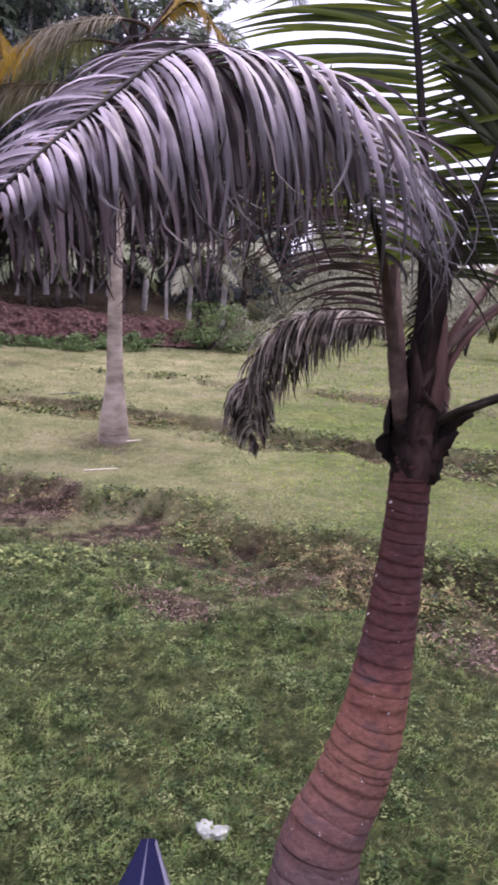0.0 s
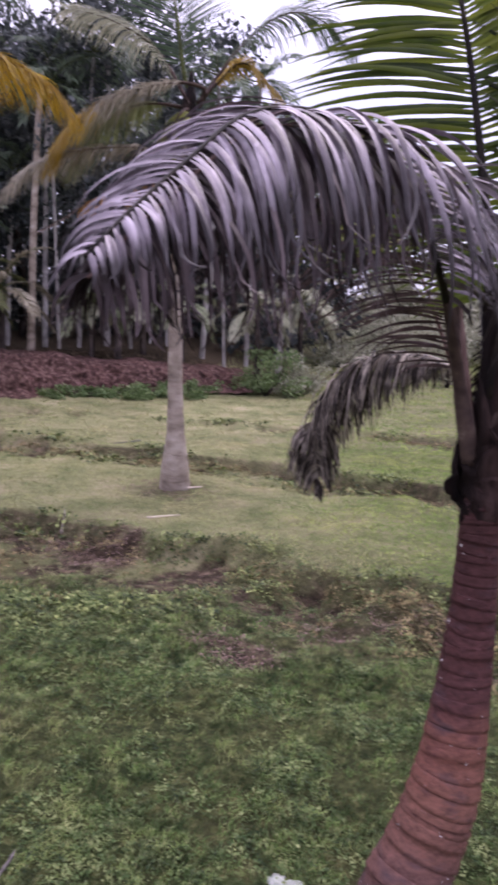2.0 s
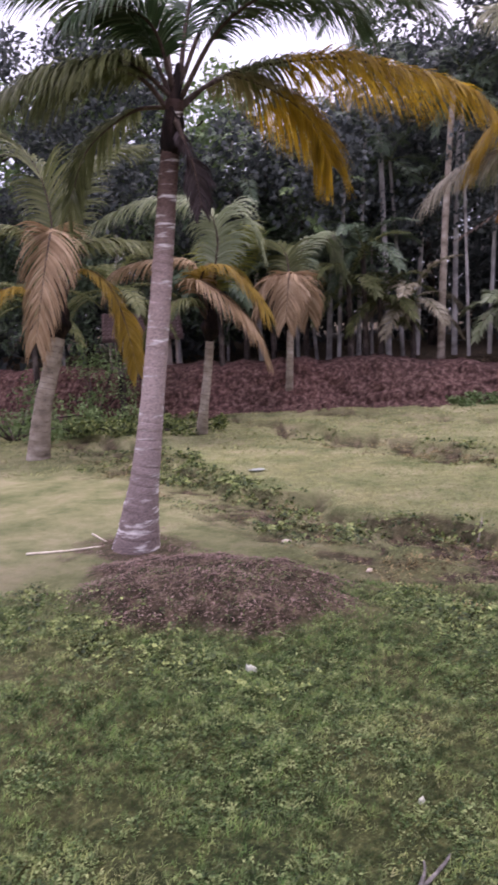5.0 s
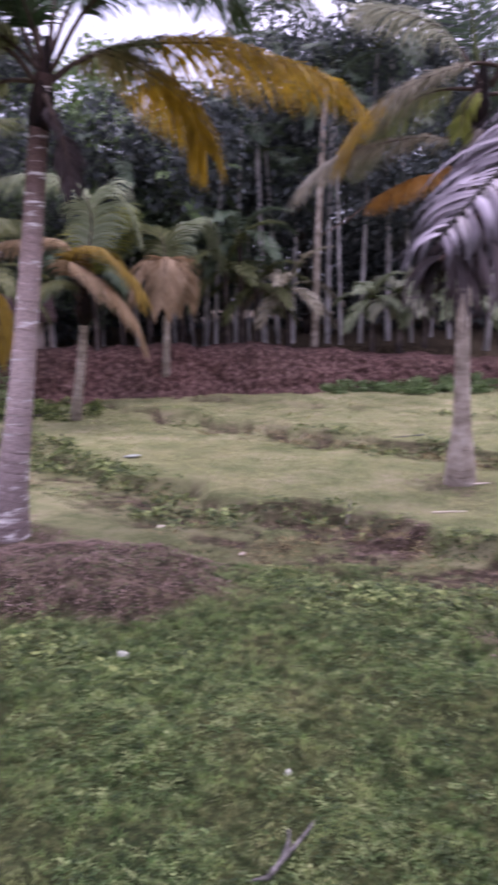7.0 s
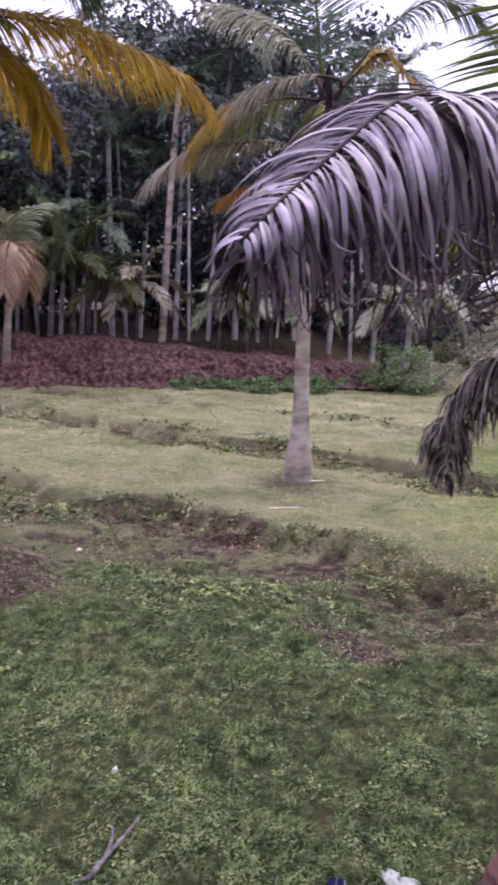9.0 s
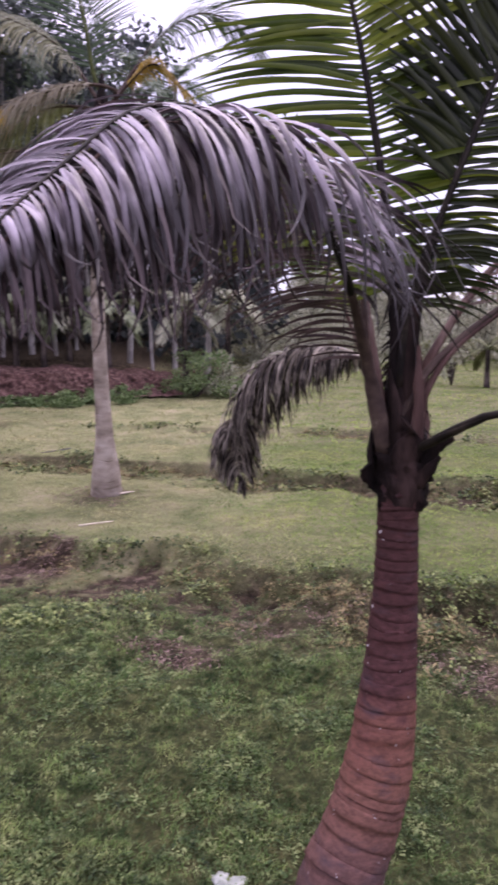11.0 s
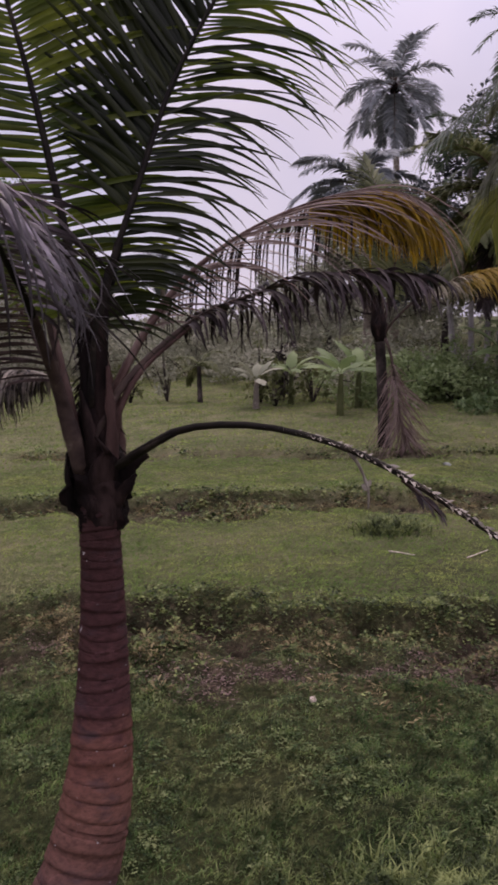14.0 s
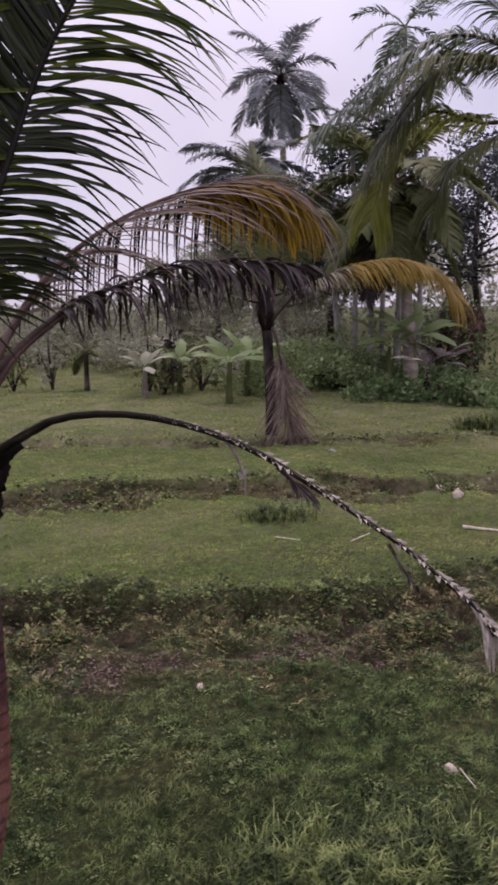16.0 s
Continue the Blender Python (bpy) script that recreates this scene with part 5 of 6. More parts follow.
def palm_d():
    t, i, top = palm((-12.32, 10.1), [(-11.95, 10.04, 0.98), (-11.74, 10.28, 2.05), (-11.61, 10.42, 2.9)], [0.25, 0.18, 0.16, 0.15], MAT_GREY_TRUNK, "stout leaning coconut palm with green and yellow fronds", 61, crown=0.3)
    h = lambda *a, **k: hang(t, i, *a, **k)
    h([(-11.6, 10.44, 2.9), (-11.19, 10.58, 3.61), (-10.7, 10.79, 3.37), (-10.41, 10.92, 2.61), (-10.29, 11.03, 1.63)], MAT_YELLOW, 0.6, 611, 56, 1.2, width=0.08)
    h([(-11.6, 10.44, 2.9), (-11.39, 10.66, 3.95), (-10.86, 11.06, 4.18), (-10.16, 11.55, 4.08)], MAT_OLIVE, 0.9, 612, 56, 1.0, width=0.08)
    h([(-11.63, 10.41, 2.9), (-11.51, 10.24, 4.15), (-11.27, 10.05, 4.31), (-11.21, 9.67, 3.29), (-11.27, 9.45, 2.3)], MAT_TAN, 0.9, 613, 60, 1.2, width=0.08)
    h([(-11.63, 10.41, 2.9), (-11.86, 10.15, 4.18), (-12.35, 9.55, 4.4), (-12.81, 8.94, 3.61)], MAT_OLIVE, 0.9, 614, 56, 1.0, width=0.08)
    h([(-11.67, 10.5, 2.9), (-11.69, 10.92, 4.84), (-11.47, 11.58, 5.84), (-10.94, 12.34, 6.09)], MAT_OLIVE, 1.0, 615, 56, 0.8, width=0.08)
    h([(-11.69, 10.49, 2.9), (-11.88, 10.57, 5.15), (-12.38, 10.31, 6.12), (-12.86, 9.71, 6.3)], MAT_OLIVE, 1.0, 616, 56, 0.8, width=0.08)
    h([(-11.63, 10.4, 2.85), (-11.88, 9.66, 3.34), (-12.17, 8.97, 2.96), (-12.47, 8.56, 1.78)], MAT_YELLOW, 0.8, 617, 56, 1.1, width=0.08)


def palm_e():
    t, i, top = palm((-11.37, 18.36), [(-10.81, 17.6, 1.35), (-10.74, 17.65, 2.69)], [0.13, 0.095, 0.09], MAT_GREY_TRUNK, "short palm with a drooping tan crown before the earth bank", 71, crown=0.25)
    h = lambda *a, **k: hang(t, i, *a, **k)
    h([(-10.74, 17.64, 2.55), (-10.71, 17.54, 3.43), (-11.04, 17.11, 3.52), (-11.3, 16.82, 2.74)], MAT_TAN, 0.8, 711, 56, 1.2, width=0.1)
    h([(-10.74, 17.64, 2.55), (-10.57, 17.51, 3.49), (-10.24, 17.47, 3.46), (-10.08, 17.45, 2.52)], MAT_TAN, 0.8, 712, 56, 1.2, width=0.1)
    h([(-10.74, 17.64, 2.55), (-10.52, 17.31, 3.55), (-10.35, 16.94, 3.4), (-10.34, 16.72, 2.41)], MAT_TAN, 0.8, 713, 56, 1.2, width=0.1)
    h([(-10.74, 17.64, 2.55), (-10.95, 17.87, 4.19), (-11.61, 17.82, 4.54), (-12.27, 17.62, 3.84)], MAT_OLIVE, 0.9, 714, 50, 1.0, width=0.1)
    h([(-10.8, 17.73, 2.55), (-10.6, 18.19, 4.31), (-10.21, 18.75, 4.6), (-9.87, 19.15, 3.53)], MAT_PALE, 0.8, 715, 50, 1.0, width=0.1)


def palm_f():
    t, i, top = palm((8.06, 13.05), [(7.86, 12.81, 1), (7.81, 12.84, 2.09), (7.77, 12.86, 2.62)], [0.14, 0.11, 0.1, 0.1], MAT_DARK_TRUNK, "slim dark-stemmed palm with one yellow frond and a hanging dead frond", 81, crown=0.2)
    h = lambda *a, **k: hang(t, i, *a, **k)
    h([(7.86, 12.82, 2.13), (7.98, 12.7, 2.4), (8.32, 12.29, 2.87), (8.89, 11.65, 3.21), (9.4, 10.99, 3.33), (9.79, 10.38, 3.11), (9.98, 9.92, 2.6)], MAT_PALEDRY, 1.1, 811, 90, 1.3, width=0.075, leaf2=MAT_YELLOW, split=0.5, fwd=(0.7, 1.0))
    h([(7.85, 12.71, 2.13), (7.89, 12.57, 1.81), (7.93, 12.48, 1.27), (8.02, 12.37, 0.4), (8.08, 12.21, -0.24)], MAT_PINKTAN, 0.95, 812, 80, 0.25, up=0.0, width=0.045, start=0.2, sway=0.9, lean=0.26, curl=0.6, ragged=0.3, fwd=(1.0, 1.2), hook=0.25, label="dead frond hanging down along the stem")
    h([(7.83, 12.84, 2.24), (7.56, 13.11, 2.99), (7.03, 13.5, 3.21), (6.37, 13.93, 2.79)], MAT_DEADDARK, 0.7, 813, 56, 1.2, width=0.07)
    h([(7.83, 12.84, 2.24), (7.52, 13.24, 3.74), (7.04, 13.72, 4.4), (6.29, 14.18, 4.31)], MAT_OLIVE, 0.8, 814, 56, 1.0, width=0.07)
    h([(7.86, 12.81, 2.24), (8.18, 12.86, 3.63), (8.59, 12.71, 4.26), (9.19, 12.42, 4.05)], MAT_OLIVE, 0.8, 815, 56, 1.0, width=0.07)
    h([(7.86, 12.81, 2.24), (7.94, 13, 3.84), (8.06, 13.28, 4.82), (7.92, 13.7, 5.62)], MAT_OLIVE, 0.8, 816, 56, 0.7, width=0.07)


palm_a()
palm_b()
palm_c()
palm_d()
palm_e()
palm_f()


def far_palm(base, top, r, reach, seed, label, leaf, L, count=14, lean=0.4, dead=None, width=0.09, group="far palms", low=-35, arc=0.9):
    z = ground_z(*base)
    mid = ((base[0] + top[0]) / 2 + lean * 0.5, (base[1] + top[1]) / 2, (z + top[2]) / 2)
    t, i, c = palm(base, [mid, top], [r * 1.6, r, r * 0.85], MAT_GREY_TRUNK, label, seed, group, 0.3, 0.03, r * 1.8)
    before = set(t.children)
    rosette(t, c, count, reach, leaf, MAT_PETIOLE, seed, L, 70, width, 4, 0.8, dead=dead, r0=0.04, low=low, arc=arc)
    for ob in t.children:
        if ob not in before:
            ob.matrix_parent_inverse = i


def palm_j():
    t, i, top = palm((7.33, 5.38), [(7.25, 5.49, 1.53), (7.14, 5.62, 3.04), (7.06, 5.73, 4.47)], [0.17, 0.1, 0.085, 0.08], MAT_GREY_TRUNK, "green coconut palm reaching over the meadow", 94)
    h = lambda *a, **k: hang(t, i, *a, **k)
    h([(7.02, 5.77, 4.5), (6.67, 6.01, 5.09), (6.13, 6.27, 5.23), (5.58, 6.49, 4.96), (5.12, 6.72, 4.52), (4.8, 6.82, 4.21)], MAT_DEEPGREEN, 0.78, 941, 46, 1.0, width=0.046, fwd=(0.5, 0.95))
    h([(7.02, 5.77, 4.5), (6.6, 5.94, 4.91), (6.07, 6.19, 4.97), (5.67, 6.29, 4.88), (5.33, 6.44, 4.59)], MAT_DEEPGREEN, 0.8, 942, 44, 1.0, width=0.046, fwd=(0.5, 0.9), leaf2=MAT_OLIVE, split=0.35)
    h([(7.02, 5.77, 4.47), (6.54, 6.15, 4.4), (6.05, 6.48, 4.52), (5.68, 6.67, 4.05), (5.47, 6.71, 3.4)], MAT_LIME, 0.72, 943, 62, 1.1, width=0.046)
    h([(7.02, 5.77, 4.42), (6.62, 6.07, 4.25), (6.16, 6.24, 3.97), (5.94, 6.31, 3.4)], MAT_OLIVE, 0.6, 944, 60, 1.0, width=0.04)
    h([(7.02, 5.77, 4.55), (6.59, 6.09, 5.0), (6.05, 6.34, 4.9), (5.59, 6.48, 4.36), (5.31, 6.58, 3.86)], MAT_OLIVE, 0.72, 947, 64, 1.1, width=0.046)
    h([(7.0, 5.8, 4.55), (6.9, 6.1, 5.3), (6.6, 6.4, 5.75), (6.2, 6.7, 5.9)], MAT_DEEPGREEN, 0.7, 948, 28, 0.6, width=0.04)
    h([(7.07, 5.71, 4.52), (7.26, 5.47, 5.18), (7.53, 5.1, 5.22), (7.79, 4.71, 4.74)], MAT_OLIVE, 0.75, 945, 60, 0.8)
    h([(7.07, 5.7, 4.46), (7.56, 5.57, 4.49), (8.02, 5.27, 4.14), (8.28, 5.06, 3.32)], MAT_MIXED, 0.7, 946, 60, 1.0)


# far crowns get their haze from the grey of MAT_HAZE
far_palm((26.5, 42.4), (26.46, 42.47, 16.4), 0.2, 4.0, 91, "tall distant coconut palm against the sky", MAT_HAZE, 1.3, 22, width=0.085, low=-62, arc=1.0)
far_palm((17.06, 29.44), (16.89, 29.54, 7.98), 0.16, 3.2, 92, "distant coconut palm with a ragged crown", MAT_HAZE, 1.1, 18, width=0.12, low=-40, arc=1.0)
far_palm((16.01, 17.96), (15.4, 18.48, 6.01), 0.16, 3.4, 93, "coconut palm with dead fronds hanging at the crown", MAT_OLIVE, 1.0, 26, dead=MAT_DEADDARK, width=0.1, low=-72, arc=1.0)
palm_j()


def dead_clump(x, y, tall, spread, seed):
    """A banana clump gone dry, its leaves hanging down round the stems."""
    z = ground_z(x, y)
    t = thing("banana_clump", (x, y, z), "dead banana clump with brown leaves hanging to the ground", "plant")
    inv = Matrix.Translation(t.location).inverted()
    rng = np.random.default_rng(seed)
    for k in range(4):
        a = k * 1.57 + 0.4
        foot = np.array([x + 0.3 * spread * math.cos(a), y + 0.3 * spread * math.sin(a), z - 0.1])
        c = curve_points([foot, foot + np.array([0.04, 0, 0.5 * tall]), foot + np.array([0.1 * math.cos(a), 0.1 * math.sin(a), tall * 0.86])], 12)
        v, f = tube(c, np.linspace(0.12, 0.06, 12), 8, 1.0, 0.1, rng)
        mesh_object("stem", v, f, [MAT_PETIOLE], t).matrix_parent_inverse = inv
        for q in range(5):
            b = a + q * 1.3 + rng.uniform(-0.3, 0.3)
            out = np.array([math.cos(b), math.sin(b), 0.0])
            h = tall * rng.uniform(0.7, 0.95)
            low = rng.uniform(0.1, 0.4) * tall
            pts = [tuple(foot + np.array([0, 0, h])), tuple(foot + out * 0.25 * spread + np.array([0, 0, h + 0.12])), tuple(foot + out * 0.4 * spread + np.array([0, 0, 0.6 * h])), tuple(foot + out * 0.42 * spread + np.array([0, 0, low]))]
            hang(t, inv, pts, MAT_RUSSET, 0.3, seed + k * 10 + q, 16, 1.6, width=0.16, start=0.2, r0=0.02, lean=0.2, curl=0.5, sway=0.6)


dead_clump(20.0, 20.0, 3.0, 1.2, 960)
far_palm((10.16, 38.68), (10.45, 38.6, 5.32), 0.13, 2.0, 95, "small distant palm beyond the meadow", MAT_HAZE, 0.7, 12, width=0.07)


# ---- the grove behind the bank ----
def areca(x, y, top, r, seed, crown=True, dx=0.0):
    z = ground_z(x, y)
    t = thing("areca_palm", (x, y, z), "thin grey-stemmed areca palm in the shaded grove", "palm tree", "areca palms")
    inv = Matrix.Translation(t.location).inverted()
    pts = [(x, y, z - 0.1), (x + dx * 0.4, y, z + (top - z) * 0.5), (x + dx, y, top)]
    ringed_trunk("trunk", t, pts, [r * 1.25, r, r * 0.85], MAT_ARECA if crown else MAT_GREY_TRUNK, 0.35, 0.02, 8, seed).matrix_parent_inverse = inv
    if crown:
        before = set(t.children)
        rosette(t, pts[-1], 8, 1.7, MAT_GREYGREEN, MAT_RIB_GREEN, seed, 0.6, 30, 0.055, 3, 0.9, low=-40, high=65, r0=0.03)
        for ob in t.children:
            if ob not in before:
                ob.matrix_parent_inverse = inv


def broad_tree(x, y, tall, spread, seed, leaf, count=4200, size=0.26, trunk=0.2, bottom=0.35, label="dark-leaved tree at the back of the grove", mat=None):
    rng = np.random.default_rng(seed)
    z = ground_z(x, y)
    t = thing("tree", (x, y, z), label, "tree", "grove trees")
    inv = Matrix.Translation(t.location).inverted()
    fork = z + tall * bottom
    stem = [(x, y, z - 0.2), (x + rng.normal(0, 0.2), y, (z + fork) / 2), (x + rng.normal(0, 0.3), y + rng.normal(0, 0.3), fork), (x + rng.normal(0, 0.5), y + rng.normal(0, 0.5), z + tall * 0.75)]
    c = curve_points(stem, 24)
    v, f = tube(c, np.linspace(trunk, trunk * 0.3, 24), 9, 1.0, 0.04, rng)
    mesh_object("trunk", v, f, [mat or MAT_DARK_TRUNK], t).matrix_parent_inverse = inv
    tips, radii = [c[-1]], [spread * 0.4]
    for k in range(9):
        a, s = rng.uniform(0, 2 * math.pi), rng.uniform(0.45, 0.95)
        start = c[int(23 * s)]
        ln = spread * rng.uniform(0.5, 1.0)
        e = start + np.array([math.cos(a) * ln, math.sin(a) * ln, ln * rng.uniform(0.1, 0.8)])
        m = (start + e) / 2 + np.array([0, 0, -0.1 * ln])
        lv, lf = tube(curve_points([start, m, e], 8), np.linspace(trunk * 0.35, 0.02, 8), 6)
        mesh_object("limb", lv, lf, [mat or MAT_DARK_TRUNK], t).matrix_parent_inverse = inv
        for q in (0.55, 0.8, 1.0):
            tips.append(start + (e - start) * q + rng.normal(0, spread * 0.13, 3))
            radii.append(spread * rng.uniform(0.16, 0.34))
    v, f = leaf_cloud(tips, radii, count, size, seed)
    mesh_object("crown", v, f, [leaf], t).matrix_parent_inverse = inv
    return t


def bush(x, y, tall, spread, seed, leaf, count=3200, size=0.09, label="green leafy bush at the meadow's edge", name="bush"):
    rng = np.random.default_rng(seed)
    z = ground_z(x, y)
    t = thing(name, (x, y, z), label, name, "bushes")
    inv = Matrix.Translation(t.location).inverted()
    cs, rs = [], []
    for k in range(11):
        a, q = rng.uniform(0, 6.3), rng.uniform(0.1, 1.15)
        e = np.array([x + math.cos(a) * spread * q, y + math.sin(a) * spread * q, z + tall * rng.uniform(0.3, 1.05) * (1.1 - 0.5 * q)])
        lv, lf = tube(curve_points([(x, y, z - 0.05), ((x + e[0]) / 2, (y + e[1]) / 2, z + tall * 0.3), e], 6), np.linspace(0.03, 0.008, 6), 5)
        mesh_object("branch", lv, lf, [MAT_DARK_TRUNK], t).matrix_parent_inverse = inv
        cs.append(e)
        rs.append(min(spread * rng.uniform(0.14, 0.42), tall * 0.45))
        cs.append(np.array([e[0] + rng.normal(0, 0.2) * spread, e[1], z + tall * rng.uniform(0.1, 0.4)]))
        rs.append(spread * rng.uniform(0.12, 0.35))
    v, f = leaf_cloud(cs, rs, count, size, seed, 0.7)
    v[:, 2] = np.maximum(v[:, 2], z + 0.01)
    mesh_object("foliage", v, f, [leaf], t).matrix_parent_inverse = inv
    return t


def young_palm(x, y, z_top, reach, seed, leaf, label, count=9, L=0.5):
    z = ground_z(x, y)
    t = thing("young_palm", (x, y, z), label, "palm tree", "young palms")
    inv = Matrix.Translation(t.location).inverted()
    ringed_trunk("trunk", t, [(x, y, z - 0.1), (x, y, (z + z_top) / 2), (x, y, z_top)], [0.1, 0.08, 0.07], MAT_DARK_TRUNK, 0.2, 0.03, 8, seed).matrix_parent_inverse = inv
    before = set(t.children)
    rosette(t, (x, y, z_top), count, reach, leaf, MAT_RIB_GREEN, seed, L, 44, 0.045, 4, 0.9, low=-20, high=65, r0=0.025, arc=1.1)
    for ob in t.children:
        if ob not in before:
            ob.matrix_parent_inverse = inv


def polar(az, r):
    """A place by degrees to the left of straight ahead and metres from the path."""
    return -r * math.sin(radians(az)), r * math.cos(radians(az))


for k, (az, r, top, rad, dx, cr) in enumerate([
        (27.9, 24, 11.5, 0.1, 1.0, True), (26.4, 25, 8.0, 0.09, 0.1, True), (24.2, 25, 10.5, 0.09, 0.3, True), (20.6, 23, 8.6, 0.15, 0.2, False), (19.6, 25, 9.5, 0.09, 0.2, True),
        (18.6, 24, 8.6, 0.08, 0.3, True), (17.2, 25, 9.8, 0.08, 0.1, True), (15.2, 26, 10.5, 0.09, 0.3, True), (13.5, 25, 8.0, 0.08, -0.2, True), (8.3, 25, 8.5, 0.09, 0.2, True),
        (6.6, 23.5, 9.0, 0.08, 0.1, True), (5.0, 26, 9.5, 0.09, 0.2, True), (2.6, 24.5, 7.0, 0.08, 0.1, True), (29.4, 26, 5.2, 0.08, 0.0, True), (28.6, 24.5, 5.0, 0.09, 0.0, True), (25.4, 26.5, 5.4, 0.08, 0.1, True),
        (23.2, 25.5, 7.2, 0.08, 0.1, True), (22.2, 26, 6.4, 0.08, -0.1, True), (30.8, 27, 9.5, 0.09, 0.4, True), (33.5, 27, 8.5, 0.09, 0.0, True), (36.0, 28, 9.0, 0.09, 0.3, True), (39.5, 27, 8.2, 0.09, 0.0, True),
        (43.5, 28, 9.0, 0.09, -0.2, True), (48.0, 27, 8.0, 0.09, 0.2, True), (10.8, 27, 7.5, 0.08, 0.0, True), (12.1, 27.5, 9.0, 0.08, 0.2, True), (53, 27, 9, 0.09, 0, True), (58, 26, 8, 0.09, 0, True)]):
    ax, ay = polar(az, r)
    areca(ax, ay, top, rad * (0.55 + 0.4 * ((k * 7) % 5) / 4), 200 + k, cr, dx + 0.5 * math.sin(k * 2.3))

for k, (az, r, tall, spread) in enumerate([(21, 31, 13.5, 4.6), (15, 33, 14.5, 4.4), (27, 33, 12.0, 3.4), (33.5, 31, 8.5, 2.8), (41, 32, 13, 4.4), (46, 31, 13, 4.8), (53, 30, 12, 4.6), (61, 29, 12, 4.6), (9, 33, 11, 3.8), (24, 40, 15, 4.5), (18, 40, 15, 4.5), (37, 40, 8, 4), (30, 41, 9, 4)]):
    ax, ay = polar(az, r)
    broad_tree(ax, ay, tall, spread, 300 + k, MAT_BUSH if az > 37 else MAT_FOREST, 5200, 0.3, 0.2, 0.4)
for k, (az, r, tall, spread) in enumerate([(1.6, 34, 12.0, 4.0), (-1.6, 38, 11.5, 4.0), (5.6, 35, 11.0, 3.6)]):
    ax, ay = polar(az, r)
    broad_tree(ax, ay, tall, spread, 330 + k, MAT_BUSH, 9000, 0.28, 0.18, 0.4, "tall green tree behind the meadow")
# shaded thicket closing the grove
rng = np.random.default_rng(77)
cs, rs = [], []
for k in range(260):
    az, r = rng.uniform(-1, 75), rng.uniform(28, 45)
    px, py = polar(az, r)
    cs.append((px, py, 1.0 + rng.uniform(0.2, 1.0) * (5.5 if az > 8 else 3.6)))
    rs.append(rng.uniform(1.0, 2.4))
for k in range(90):
    az, r = rng.uniform(3, 70), rng.uniform(38, 48)
    px, py = polar(az, r)
    cs.append((px, py, rng.uniform(4, 5.0 if 25 < az < 38.5 else 9.5)))
    rs.append(rng.uniform(1.6, 3.0))
v, f = leaf_cloud(cs, rs, 88000, 0.42, 78)
tagged(mesh_object("thicket", v, f, [MAT_FOREST]), "dark shaded thicket closing the grove", "thicket", kind="stuff")

# leafy middle storey among the thin stems
cs, rs = [], []
for k in range(130):
    az, r = rng.uniform(6, 62), rng.uniform(22.5, 30)
    px, py = polar(az, r)
    cs.append((px, py, rng.uniform(4.6, 6.8 if 25 < az < 38.5 else 11.5) + max(0.0, 25.0 - r) * 0.5))
    rs.append(rng.uniform(0.7, 1.7))
v, f = leaf_cloud(cs, rs, 44000, 0.22, 80)
tagged(mesh_object("grove_foliage", v, f, [MAT_FOREST]), "dark leafy branches among the grove's thin stems", "foliage", kind="stuff")

cs, rs = [], []
for k in range(70):
    az, r = rng.uniform(24, 62), rng.uniform(24.5, 29)
    px, py = polar(az, r)
    cs.append((px, py, rng.uniform(2.4, 6.6)))
    rs.append(rng.uniform(0.6, 1.4))
v, f = leaf_cloud(cs, rs, 20000, 0.24, 81, narrow=0.3)
tagged(mesh_object("undergrowth", v, f, [MAT_GREYGREEN]), "grey-green undergrowth between the grove's stems", "foliage", kind="stuff")

# pale young palms and ferns along the bank
for k, (az, r, zt, reach, lf) in enumerate([(27.0, 22.5, 3.4, 2.2, MAT_OLIVE), (24.8, 22.6, 2.9, 1.8, MAT_OLIVE), (16.3, 22.8, 2.5, 1.3, MAT_PALE), (14.4, 23.0, 2.6, 1.4, MAT_FAR), (12.6, 23.6, 2.5, 1.5, MAT_PALE), (31.5, 23, 4.2, 2.2, MAT_GREYGREEN), (30.2, 24, 5.4, 2.4, MAT_BUSH), (34.6, 24.5, 6.6, 2.6, MAT_GREYGREEN), (25.9, 22.5, 4.3, 2.0, MAT_GREYGREEN), (32.6, 25, 7.2, 2.4, MAT_BUSH), (22.5, 22.5, 2.8, 1.8, MAT_PALEDRY),
                                            (4.2, 22.5, 2.4, 1.5, MAT_FAR), (9.8, 23.5, 2.5, 1.4, MAT_PALE), (36.5, 22, 3.6, 2.0, MAT_GREYGREEN), (1.0, 24, 2.6, 1.6, MAT_FAR), (44, 21.5, 3.4, 2.0, MAT_OLIVE), (50, 21, 3.2, 2.0, MAT_OLIVE)]):
    ax, ay = polar(az, r)
    young_palm(ax, ay, zt, reach, 400 + k, lf, "young palm with pale arching leaves by the grove")
